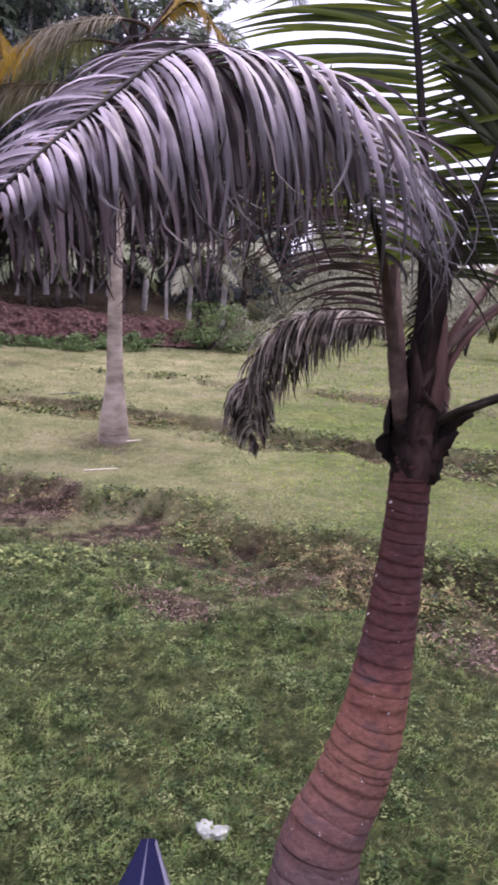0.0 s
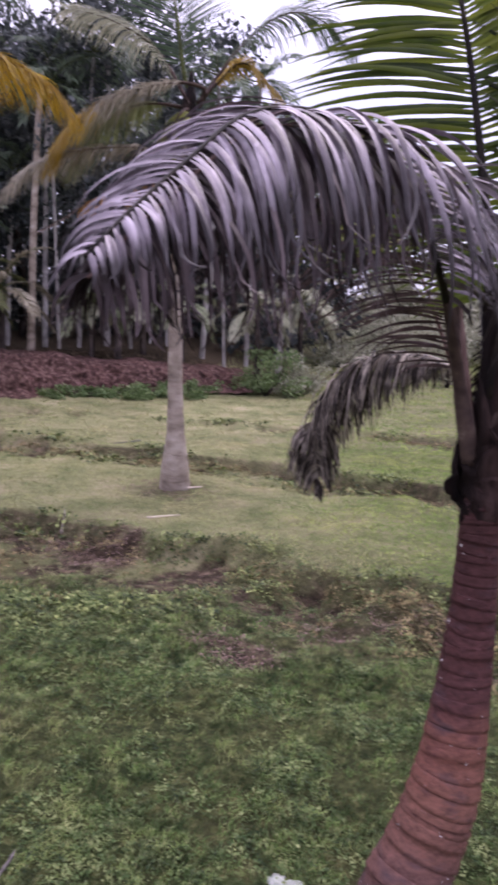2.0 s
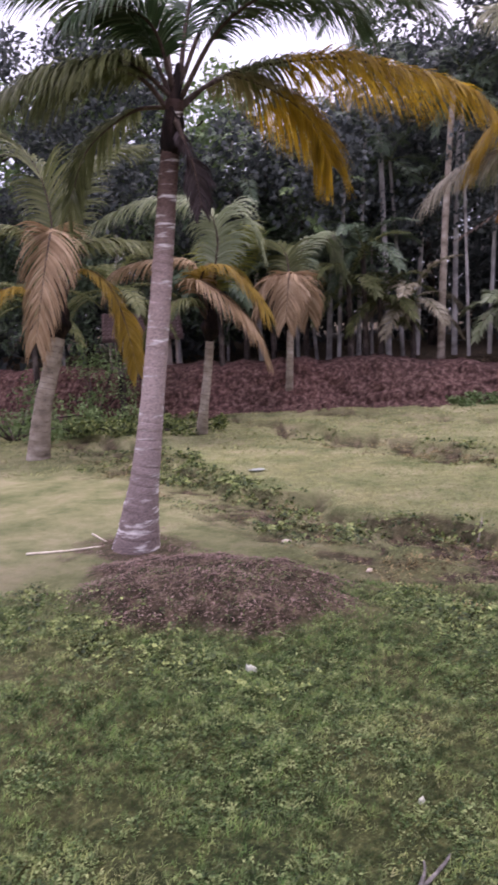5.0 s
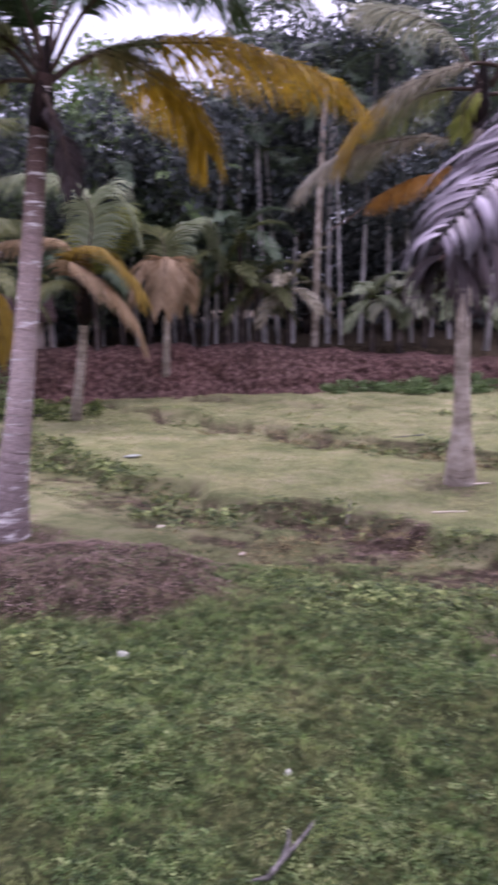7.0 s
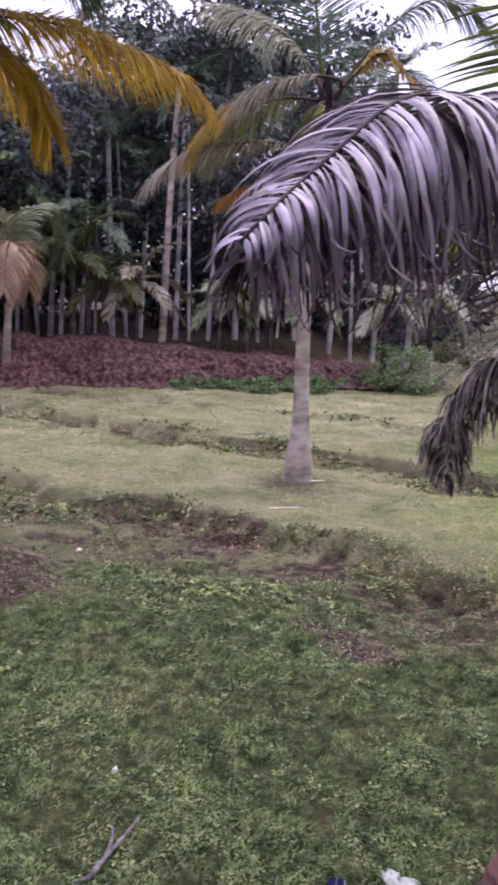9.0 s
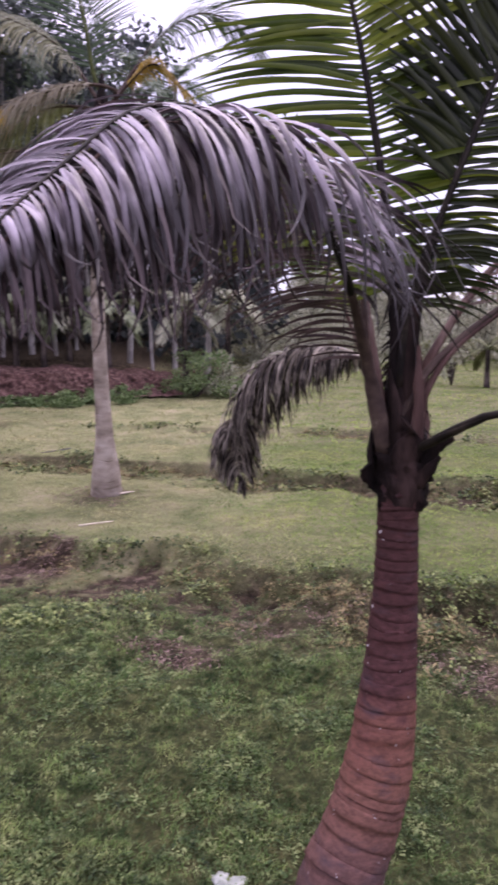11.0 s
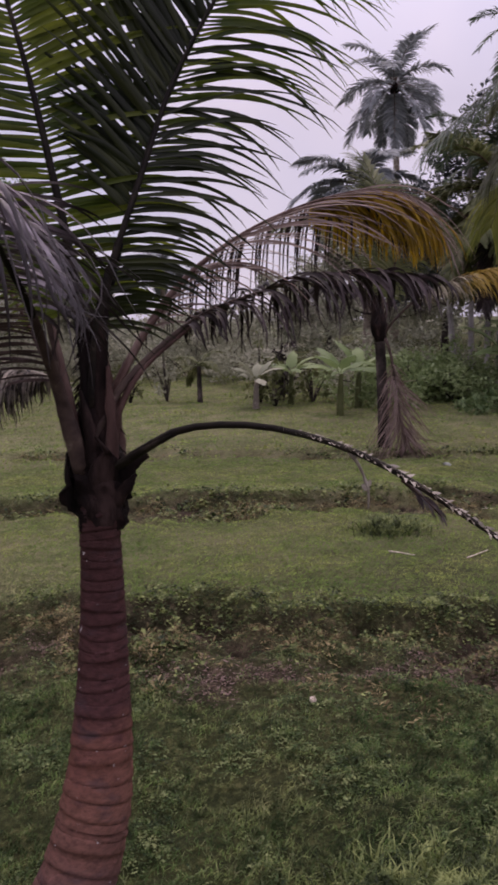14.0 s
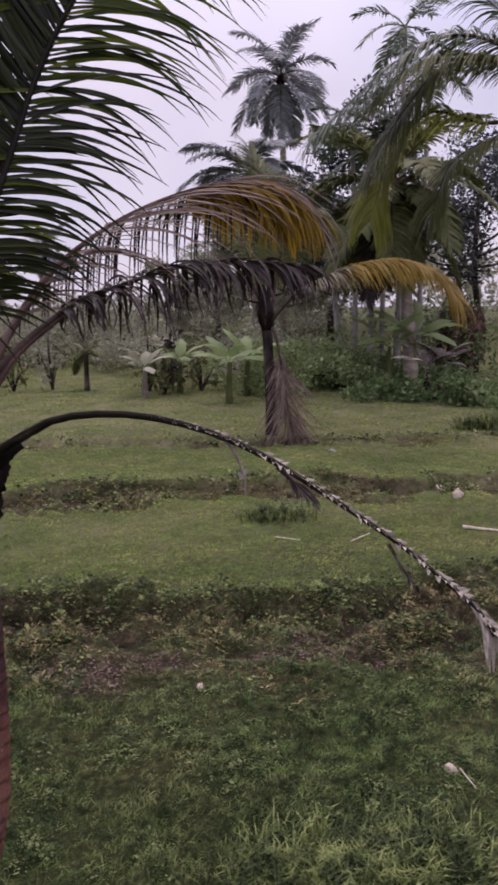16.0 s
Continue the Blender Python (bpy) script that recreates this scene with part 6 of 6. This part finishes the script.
for k, (az, r, tall, spread, lf) in enumerate([(16.4, 21.5, 0.35, 0.7, MAT_BUSH), (13.4, 21.2, 0.5, 0.8, MAT_WEED), (11.9, 22.1, 0.4, 1.0, MAT_BUSH), (9.6, 21.4, 0.55, 0.7, MAT_WEED), (7.4, 22.2, 0.4, 0.9, MAT_BUSH), (3.5, 21.8, 1.3, 0.9, MAT_BUSH), (1.2, 22.3, 1.1, 0.9, MAT_FAR),
                                               (18.2, 21.2, 0.45, 0.8, MAT_BUSH), (40.5, 18.4, 0.3, 0.9, MAT_WEED), (43.5, 18.4, 0.35, 1.0, MAT_WEED), (47.5, 19.5, 1.0, 1.2, MAT_BUSH), (46.0, 22, 2.4, 1.4, MAT_BUSH), (52, 19, 1.4, 1.3, MAT_BUSH)]):
    ax, ay = polar(az, r)
    bush(ax, ay, tall * (0.6 if 7 < az < 19 else 1.0), spread * 1.3, 430 + k, MAT_BUSH if 7 < az < 19 else lf, 2400, 0.1)

# ---- the far side with open sky ----
for k, (az, r, tall, spread, lf) in enumerate([(-2.0, 25, 1.8, 1.3, MAT_FAR), (-4.5, 27, 2.2, 1.5, MAT_FAR), (-7.0, 26, 1.9, 1.4, MAT_FAR), (-9.5, 28, 2.0, 1.5, MAT_FAR), (-12, 29, 2.2, 1.6, MAT_FAR), (-14.5, 27, 2.0, 1.4, MAT_FAR), (-17, 26, 2.1, 1.4, MAT_FAR), (-19.5, 27, 2.4, 1.6, MAT_FAR),
                                               (-22, 25, 2.0, 1.4, MAT_FAR), (-24.5, 24, 2.2, 1.5, MAT_FAR), (-31.5, 21.5, 2.1, 1.5, MAT_BANANA), (-33.2, 20.6, 1.8, 1.4, MAT_BANANA), (-35.0, 20.8, 2.0, 1.5, MAT_BANANA), (-36.6, 20.4, 1.5, 1.2, MAT_BANANA), (-39.6, 22, 1.7, 1.4, MAT_BUSH), (-41.5, 19, 1.2, 1.1, MAT_BUSH),
                                               (-29.4, 23, 2.2, 1.5, MAT_FAR), (-44.5, 18, 1.6, 1.3, MAT_BUSH), (-48, 18, 1.8, 1.4, MAT_BUSH), (-38, 25, 3.0, 1.8, MAT_FAR), (-43, 24, 3.2, 2.0, MAT_BUSH)]):
    out = 1.28 if -26 < az < -1 else 1.16
    tall = tall * (0.45 if az < -39 and r < 23 else 0.8 if az < -30 else 1.0)
    ax, ay = polar(az, r * out)
    bush(ax, ay, tall * 0.9 * out, spread * 1.25 * out, 460 + k, lf, 2200, 0.15, "grey-green bush along the far edge of the meadow")
for k, (az, r, tall, spread, lf) in enumerate([(-31, 33, 7.0, 3.0, MAT_FAR), (-36, 30, 9.0, 3.6, MAT_FOREST), (-40.5, 31, 10.0, 3.8, MAT_FOREST), (-46, 30, 10.0, 4.0, MAT_FOREST), (-52, 30, 10, 4.0, MAT_FOREST), (-27, 40, 6.0, 2.6, MAT_FAR), (-10, 46, 3.6, 2.0, MAT_FAR), (-5, 46, 5.0, 2.6, MAT_FAR)]):
    ax, ay = polar(az, r)
    broad_tree(ax, ay, tall, spread, 500 + k, lf, 9500, 0.17, 0.16, 0.4, "tree on the far side of the meadow")
cs, rs = [], []
for k in range(150):
    az, r = rng.uniform(-75, 1), rng.uniform(44, 60)
    px, py = polar(az, r)
    cs.append((px, py, ground_z(px, py) + rng.uniform(0.2, 1.0) * (1.6 if az > -26 else 5.0)))
    rs.append(rng.uniform(1.2, 2.4))
v, f = leaf_cloud(cs, rs, 26000, 0.4, 79)
# the pale leaf colour carries the haze over these woods
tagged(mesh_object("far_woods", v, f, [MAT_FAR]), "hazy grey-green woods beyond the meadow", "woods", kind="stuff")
for k, (az, r, top, dx) in enumerate([(-37.6, 27, 8.4, -0.3), (-38.6, 27, 8.2, 0.1), (-39.4, 27.5, 8.6, 0.1), (-36.6, 26, 6.0, -0.9), (-42, 27, 10, 0.2), (-40.6, 26, 11, 0)]):
    ax, ay = polar(az, r)
    areca(ax, ay, top, 0.08, 520 + k, True, dx)


def banana(x, y, tall, seed, leaf, label, count=7):
    rng = np.random.default_rng(seed)
    z = ground_z(x, y)
    t = thing("banana_plant", (x, y, z), label, "banana plant", "banana plants")
    inv = Matrix.Translation(t.location).inverted()
    v, f = tube(curve_points([(x, y, z - 0.1), (x, y, z + tall * 0.25), (x + 0.03, y, z + tall * 0.5)], 10), np.linspace(0.11, 0.06, 10), 9, 1.0, 0.03, rng)
    mesh_object("stem", v, f, [MAT_OLIVE if leaf is MAT_BANANA else MAT_HANG], t).matrix_parent_inverse = inv
    for k in range(count):
        a = k * 2.4 + rng.uniform(-0.3, 0.3)
        el = rng.uniform(0.5, 1.2)
        d = np.array([math.cos(a) * math.cos(el), math.sin(a) * math.cos(el), math.sin(el)])
        p, pts = np.array([x, y, z + tall * 0.48]), []
        ln = tall * rng.uniform(0.5, 0.7)
        for q in range(7):
            pts.append(p.copy())
            p = p + d * ln / 6
            d = unit(d + np.array([0, 0, -0.24]))
        c = curve_points(pts, 16)
        tt, s, n = frames_along(c)
        w = 0.2 * tall / 2.2 * np.interp(np.linspace(0, 1, 16), [0, 0.2, 0.35, 0.75, 1], [0.05, 0.1, 0.9, 1.0, 0.1]) * rng.uniform(0.8, 1.15, 16)
        vv, ff = [], []
        for i in range(16):
            vv += [c[i] - s[i] * w[i] - np.array([0, 0, w[i] * 0.4]), c[i], c[i] + s[i] * w[i] - np.array([0, 0, w[i] * 0.4])]
        for i in range(15):
            ff += [(3 * i, 3 * i + 1, 3 * i + 4, 3 * i + 3), (3 * i + 1, 3 * i + 2, 3 * i + 5, 3 * i + 4)]
        mesh_object("leaf", vv, ff, [leaf], t).matrix_parent_inverse = inv


for k, (az, r, tall, lf) in enumerate([(-28.3, 20.5, 2.2, MAT_BANANA), (-29.6, 22, 2.0, MAT_BANANA), (-24.6, 23, 1.8, MAT_BANANA), (-42.8, 21, 1.7, MAT_HANG), (-43.8, 21.5, 1.8, MAT_HANG), (-41.8, 24, 3.0, MAT_BANANA), (-22.0, 22, 1.6, MAT_FAR), (-40.0, 23.5, 2.6, MAT_BANANA)]):
    ax, ay = polar(az, r)
    banana(ax, ay, tall, 540 + k, lf, "banana plant with broad pale leaves" if lf is not MAT_HANG else "withered brown banana plant")
for k, (az, r, tall, lf) in enumerate([(-15.3, 25.1, 2.3, MAT_FAR), (-22.3, 23.8, 2.0, MAT_OLIVE), (-24.0, 24.1, 2.6, MAT_DEADDARK), (-26.2, 23.5, 1.6, MAT_OLIVE), (-12.6, 25.0, 1.6, MAT_OLIVE), (-23.4, 22.6, 1.3, MAT_OLIVE), (-9.8, 26.0, 1.4, MAT_FAR)]):
    ax, ay = polar(az, r)
    bush(ax, ay, tall, 0.5, 560 + k, lf, 190, 0.17, "thin sparse sapling on the far meadow", "sapling")


young_palm(7.46, 23.28, 1.15, 1.0, 571, MAT_OLIVE, "stumpy young palm with a dark stem on the far meadow", 7, 0.3)
young_palm(9.9, 22.6, 1.3, 1.0, 572, MAT_FAR, "stumpy young palm with a dark stem on the far meadow", 8, 0.4)


# ---- hut behind the palms ----
def hut():
    x, y = polar(42.2, 24.2)
    z = ground_z(x, y)
    t = thing("hut", (x, y, z), "small pale hut with a brown tiled roof behind the palms", "hut")
    t.rotation_euler = (0, 0, radians(42))
    t.scale = (0.8, 0.8, 0.85)
    wall = solid_material("limewash", [(0.3, (0.2, 0.15, 0.13)), (0.5, (0.32, 0.26, 0.23)), (0.7, (0.4, 0.33, 0.3))], 2.0, 0.9, None, 0.2, 20.0, 0.01)
    roof = solid_material("clay_tiles", [(0.3, (0.03, 0.018, 0.017)), (0.5, (0.07, 0.045, 0.042)), (0.7, (0.13, 0.095, 0.09))], 5.0, 0.85, None, 0.4, 20.0, 0.02)
    # near-black colour painted for the shade inside the hut
    dark = solid_material("shade_fill", [(0.3, (0.01, 0.01, 0.01)), (0.7, (0.03, 0.028, 0.025))], 3.0, 0.8, None, 0.1)

    def box(name, lo, hi, mat, parent):
        (a, b, c), (d, e, g) = lo, hi
        v = [(a, b, c), (d, b, c), (d, e, c), (a, e, c), (a, b, g), (d, b, g), (d, e, g), (a, e, g)]
        f = [(0, 3, 2, 1), (4, 5, 6, 7), (0, 1, 5, 4), (1, 2, 6, 5), (2, 3, 7, 6), (3, 0, 4, 7)]
        return mesh_object(name, v, f, [mat], parent, smooth=False)

    box("plinth", (-1.3, -0.9, -0.2), (1.3, 1.6, 0.25), wall, t)
    box("wall", (-1.05, -0.7, 0.25), (-0.25, 1.4, 1.35), wall, t)
    box("wall", (0.35, -0.7, 0.25), (1.05, 1.4, 1.35), wall, t)
    box("wall", (-0.25, -0.6, 0.25), (0.35, 1.4, 0.7), wall, t)
    # solid dark block added in place of an open, shaded inside
    box("opening_fill", (-0.25, -0.4, 0.7), (0.35, 1.3, 1.35), dark, t)
    box("post", (-1.28, -0.88, 0.25), (-1.2, -0.8, 1.3), wall, t)
    box("post", (1.2, -0.88, 0.25), (1.28, -0.8, 1.3), wall, t)
    for side in (-1, 1):
        r = mesh_object("roof", [(-1.5, 0.35 + side * 1.5, 1.25), (1.5, 0.35 + side * 1.5, 1.25), (1.5, 0.35, 2.15), (-1.5, 0.35, 2.15), (-1.5, 0.35 + side * 1.5, 1.33), (1.5, 0.35 + side * 1.5, 1.33), (1.5, 0.35, 2.23), (-1.5, 0.35, 2.23)],
                        [(0, 1, 2, 3), (7, 6, 5, 4), (0, 4, 5, 1), (1, 5, 6, 2), (2, 6, 7, 3), (3, 7, 4, 0)], [roof], t, smooth=False)
        if side < 0:
            me = None
            for row in range(7):
                for col in range(15):
                    a, b = -1.5 + col * 0.2, row / 7
                    y0, z0 = 0.35 - 1.5 * (1 - b), 1.335 + 0.9 * b
                    if me is None:
                        vv = [(0, -0.02, 0), (0.19, -0.02, 0), (0.19, 0.22, 0.135), (0, 0.22, 0.135), (0, -0.02, 0.035), (0.095, -0.02, 0.06), (0.19, -0.02, 0.035), (0.095, 0.22, 0.19), (0, 0.22, 0.15), (0.19, 0.22, 0.15)]
                        ff = [(4, 5, 7, 8), (5, 6, 9, 7), (0, 1, 6, 5, 4), (0, 4, 8, 3), (1, 2, 9, 6)]
                        tile = mesh_object("tile", vv, ff, [roof], r, smooth=False)
                        me = tile.data
                    else:
                        tile = new("tile", me)
                        tile.parent = r
                    tile.location = (a, y0, z0)


hut()


# ---- small things on the grass ----
def stick(pts, r, mat, label, name="stick", seed=1):
    rng = np.random.default_rng(seed)
    c = curve_points([(p[0], p[1], ground_z(p[0], p[1]) + 0.02 + (p[2] if len(p) > 2 else 0)) for p in pts], 12)
    v, f = tube(c, np.linspace(r, r * 0.5, 12), 6, 1.0, 0.08, rng)
    return tagged(mesh_object(name, v, f, [mat]), label, name)


def scrap(x, y, size, seed, mat, label, name="litter", flat=0.5):
    rng = np.random.default_rng(seed)
    bm = bmesh.new()
    bmesh.ops.create_icosphere(bm, subdivisions=3, radius=1.0)
    for v in bm.verts:
        n = v.co.normalized()
        k = 1 + 0.4 * noise.noise(n * 1.7 + Vector((seed, 0, 0))) + 0.4 * noise.noise(n * 4 + Vector((0, seed, 0))) + 0.2 * noise.noise(n * 9 + Vector((0, 0, seed)))
        v.co = Vector((n.x * size * k, n.y * size * 0.6 * k, max(-0.3, n.z) * size * flat * k))
    me = bpy.data.meshes.new(name)
    bm.to_mesh(me)
    bm.free()
    me.materials.append(mat)
    for p in me.polygons:
        p.use_smooth = True
    ob = new(name, me)
    ob.location = (x, y, ground_z(x, y) + size * 0.2)
    ob.rotation_euler = (0, 0, rng.uniform(0, 6))
    return tagged(ob, label, name)


MAT_PLASTIC = solid_material("white_plastic", [(0.3, (0.18, 0.2, 0.17)), (0.5, (0.28, 0.3, 0.27)), (0.7, (0.42, 0.43, 0.4))], 20.0, 0.4, None, 0.3, 20.0, 0.01)
MAT_PEBBLE = solid_material("pale_pebble", [(0.3, (0.22, 0.23, 0.18)), (0.6, (0.38, 0.39, 0.32))], 20.0, 0.7)
MAT_WOOD = solid_material("dry_wood", [(0.3, (0.14, 0.115, 0.1)), (0.5, (0.27, 0.23, 0.2)), (0.7, (0.42, 0.38, 0.34))], 20.0, 0.85)
MAT_PALEWOOD = solid_material("pale_straw", [(0.3, (0.36, 0.3, 0.22)), (0.6, (0.6, 0.54, 0.44))], 20.0, 0.85)
MAT_DRIFT = solid_material("grey_dead_wood", [(0.3, (0.04, 0.036, 0.034)), (0.5, (0.1, 0.092, 0.088)), (0.7, (0.2, 0.185, 0.175))], 20.0, 0.85)
MAT_TWIG = solid_material("dark_twig", [(0.3, (0.05, 0.045, 0.045)), (0.6, (0.13, 0.12, 0.12))], 20.0, 0.85)
MAT_HUSK = solid_material("pale_husk", [(0.3, (0.3, 0.24, 0.19)), (0.6, (0.55, 0.47, 0.4))], 14.0, 0.85)

scrap(*(-0.04, 2.97), 0.06, 3, MAT_PLASTIC, "crumpled white plastic bag on the grass", "plastic_bag", 0.28)
scrap(*(-1.57, 3.36), 0.025, 5, MAT_PEBBLE, "small pale pebble in the grass", "pebble", 0.9)
scrap(*(-3.22, 4.24), 0.05, 6, MAT_PEBBLE, "pale yellowish fallen flower in the grass", "flower", 0.9)
scrap(*(-7.2, 10.39), 0.12, 7, MAT_PLASTIC, "white scrap of paper on the bund", "paper_scrap", 0.2)
scrap(*(-0.1, 2.99), 0.06, 8, MAT_PLASTIC, "crumpled white wrapper by the palm's foot", "wrapper", 0.35)
scrap(*(2.98, 2.75), 0.038, 9, MAT_HUSK, "crumpled pale plastic cup in the grass", "plastic_cup", 0.9)
scrap(*(18.3, 20.3), 1.0, 17, MAT_BANK, "low heap of bare pinkish earth by the bushes", "earth_heap", 0.4)
scrap(*(6.94, 8.49), 0.07, 10, MAT_HUSK, "pale coconut husk in the ditch", "husk", 0.8)
scrap(*(7.38, 7.2), 0.1, 11, MAT_HUSK, "pale coconut husk in the ditch", "husk", 0.8)
scrap(*(7.89, 8.07), 0.09, 12, MAT_HUSK, "pale coconut husk in the ditch", "husk", 0.6)
scrap(*(7.91, 10.79), 0.07, 13, MAT_PLASTIC, "white scrap of paper on the far bund", "paper_scrap", 0.5)
scrap(*(-3.42, 6.68), 0.05, 14, MAT_HUSK, "pale dry leaf in the ditch", "dry_leaf", 0.3)
scrap(*(2.18, 4.25), 0.04, 15, MAT_HUSK, "pale dry leaf in the ditch", "dry_leaf", 0.4)
scrap(*(-4.81, 7.37), 0.06, 16, MAT_HUSK, "pale dry leaf in the ditch", "dry_leaf", 0.4)
twig = thing("twig", (-1.37, 2.66, ground_z(-1.37, 2.66)), "forked grey dead twig in the grass", "twig")
for pts, rad in (([(-1.375, 2.64, 0.02), (-1.345, 2.75, 0.05), (-1.315, 2.87, 0.06), (-1.298, 2.96, 0.07), (-1.306, 3.04, 0.05)], 0.015), ([(-1.345, 2.75, 0.05), (-1.35, 2.83, 0.08), (-1.375, 2.89, 0.09)], 0.012), ([(-1.375, 2.64, 0.02), (-1.4, 2.6, 0.04), (-1.44, 2.58, 0.03)], 0.014)):
    c = curve_points([(a, b, h - 0.01) for a, b, h in pts], 14)
    v, f = tube(c, np.linspace(rad, rad * 0.35, 14), 7, 1.0, 0.12, np.random.default_rng(31))
    mesh_object("branch", v, f, [MAT_DRIFT], twig).matrix_parent_inverse = Matrix.Translation((twig.location.x, twig.location.y, 0)).inverted()
stick([(-1.9, 8.61), (-1.54, 8.79)], 0.014, MAT_PALEWOOD, "straight pale stick on the grass", seed=3)
stick([(-2.85, 8.34), (*(-2.86, 8.5), 0.04), (*(-2.88, 8.57), 0.09)], 0.01, MAT_WOOD, "short pale twig standing in the grass", seed=4)
stick([(6.51, 6.22), (6.59, 6.04), (6.72, 5.83)], 0.025, MAT_PALEWOOD, "pale fallen branch on the grass", seed=5)
stick([(4.39, 6.91), (4.57, 6.68)], 0.01, MAT_PALEWOOD, "thin pale stick on the grass", seed=6)
stick([(4.98, 6.34), (5.38, 6.51)], 0.01, MAT_PALEWOOD, "thin pale stick on the grass", seed=7)
stick([(-7.06, 5.41), (-6.72, 5.68), (-6.4, 5.93)], 0.016, MAT_PALEWOOD, "dry palm rib lying by the trunk", seed=8)
stick([(-6.97, 6.36), (-6.5, 6.12)], 0.014, MAT_PALEWOOD, "dry palm rib lying by the trunk", seed=9)
stick([(3.02, 2.72), (3, 2.58)], 0.006, MAT_PALEWOOD, "thin dry stalk in the grass", seed=10)
stick([(-1.82, 10.12), (-1.49, 10.28)], 0.02, MAT_HUSK, "dry husk strip by the palm's foot", seed=11)
stick([(-3.08, 13.54), (-3.47, 13)], 0.014, MAT_TWIG, "dry branch at the far ditch", seed=12)


def cloth():
    """A folded striped cloth whose corner stands up from the grass."""
    a = np.array((-0.28, 2.37, 0.48))
    m, nt, bsdf = material("striped_cloth")
    uv = nt.nodes.new("ShaderNodeUVMap")
    sep = nt.nodes.new("ShaderNodeSeparateXYZ")
    nt.links.new(uv.outputs[0], sep.inputs[0])
    st = ramp(nt, sep.outputs["X"], [(0.0, (0.36, 0.35, 0.42)), (0.1, (0.36, 0.35, 0.42)), (0.12, (0.022, 0.024, 0.07)), (0.55, (0.022, 0.024, 0.07)), (0.56, (0.2, 0.2, 0.28)), (0.6, (0.2, 0.2, 0.28)), (0.61, (0.022, 0.024, 0.07)), (1.0, (0.02, 0.022, 0.065))])
    nt.links.new(mix(nt, st, ramp(nt, noise_fac(nt, 120.0, 3.0), [(0.3, (0.3, 0.3, 0.3)), (0.7, (0.7, 0.7, 0.7))]), 0.35, "OVERLAY"), bsdf.inputs["Base Color"])
    bsdf.inputs["Roughness"].default_value = 0.9
    bump(nt, bsdf, noise_fac(nt, 160.0, 3.0), 0.3, 0.002)
    foot = np.array((-0.56, 2.29, -0.1))
    foot2 = np.array((-0.03, 2.34, -0.16))
    a = a + (a - (foot + foot2) / 2) * 0.09
    n = 14
    vv, uvs, ff = [], [], []
    for layer in (0, 1):
        for i in range(n):
            for j in range(n):
                u, w = i / (n - 1), 0.1 + 0.9 * j / (n - 1)
                p = a + (foot - a) * w * u + (foot2 - a) * w * (1 - u)
                fold = 0.02 * math.sin(u * 7) * w
                vv.append((p[0], p[1] + fold + 0.012 * layer - 0.25 * w * (u - 0.5) ** 2, max(p[2], 0.01)))
                uvs.append((u, w))
    for layer in (0, 1):
        for i in range(n - 1):
            for j in range(n - 1):
                o = layer * n * n
                q = (o + i * n + j, o + (i + 1) * n + j, o + (i + 1) * n + j + 1, o + i * n + j + 1)
                ff.append(q if layer == 0 else q[::-1])
    ob = mesh_object("striped_cloth", vv, ff, [m])
    lay = ob.data.uv_layers.new(name="uv")
    for lp in ob.data.loops:
        lay.data[lp.index].uv = uvs[lp.vertex_index]
    return tagged(ob, "dark blue woven cloth with white stripes hung up at the grass", "cloth")


cloth()

# a rank tuft on the bund
for k, (place, ln, n) in enumerate((((4.9, 7.74), 0.2, 700), ((4.92, 7.62), 0.16, 500), ((2.04, 2.41), 0.15, 900), ((1.75, 2.55), 0.12, 700), ((2.4, 2.3), 0.15, 700), ((12.13, 11.1), 0.5, 400), ((11.75, 11.35), 0.45, 300))):
    rg = np.random.default_rng(600 + k)
    tx, ty = place[0] + rg.normal(0, 0.18, n), place[1] + rg.normal(0, 0.14, n)
    tuft = blades("grass_tuft", "rank green tuft of longer grass", tx, ty, np.full(n, ln), 0.006, MAT_WEED, 610 + k, 0.7, 0.7)
    tagged(tuft, category="grass")

build_grass()
build_weeds()
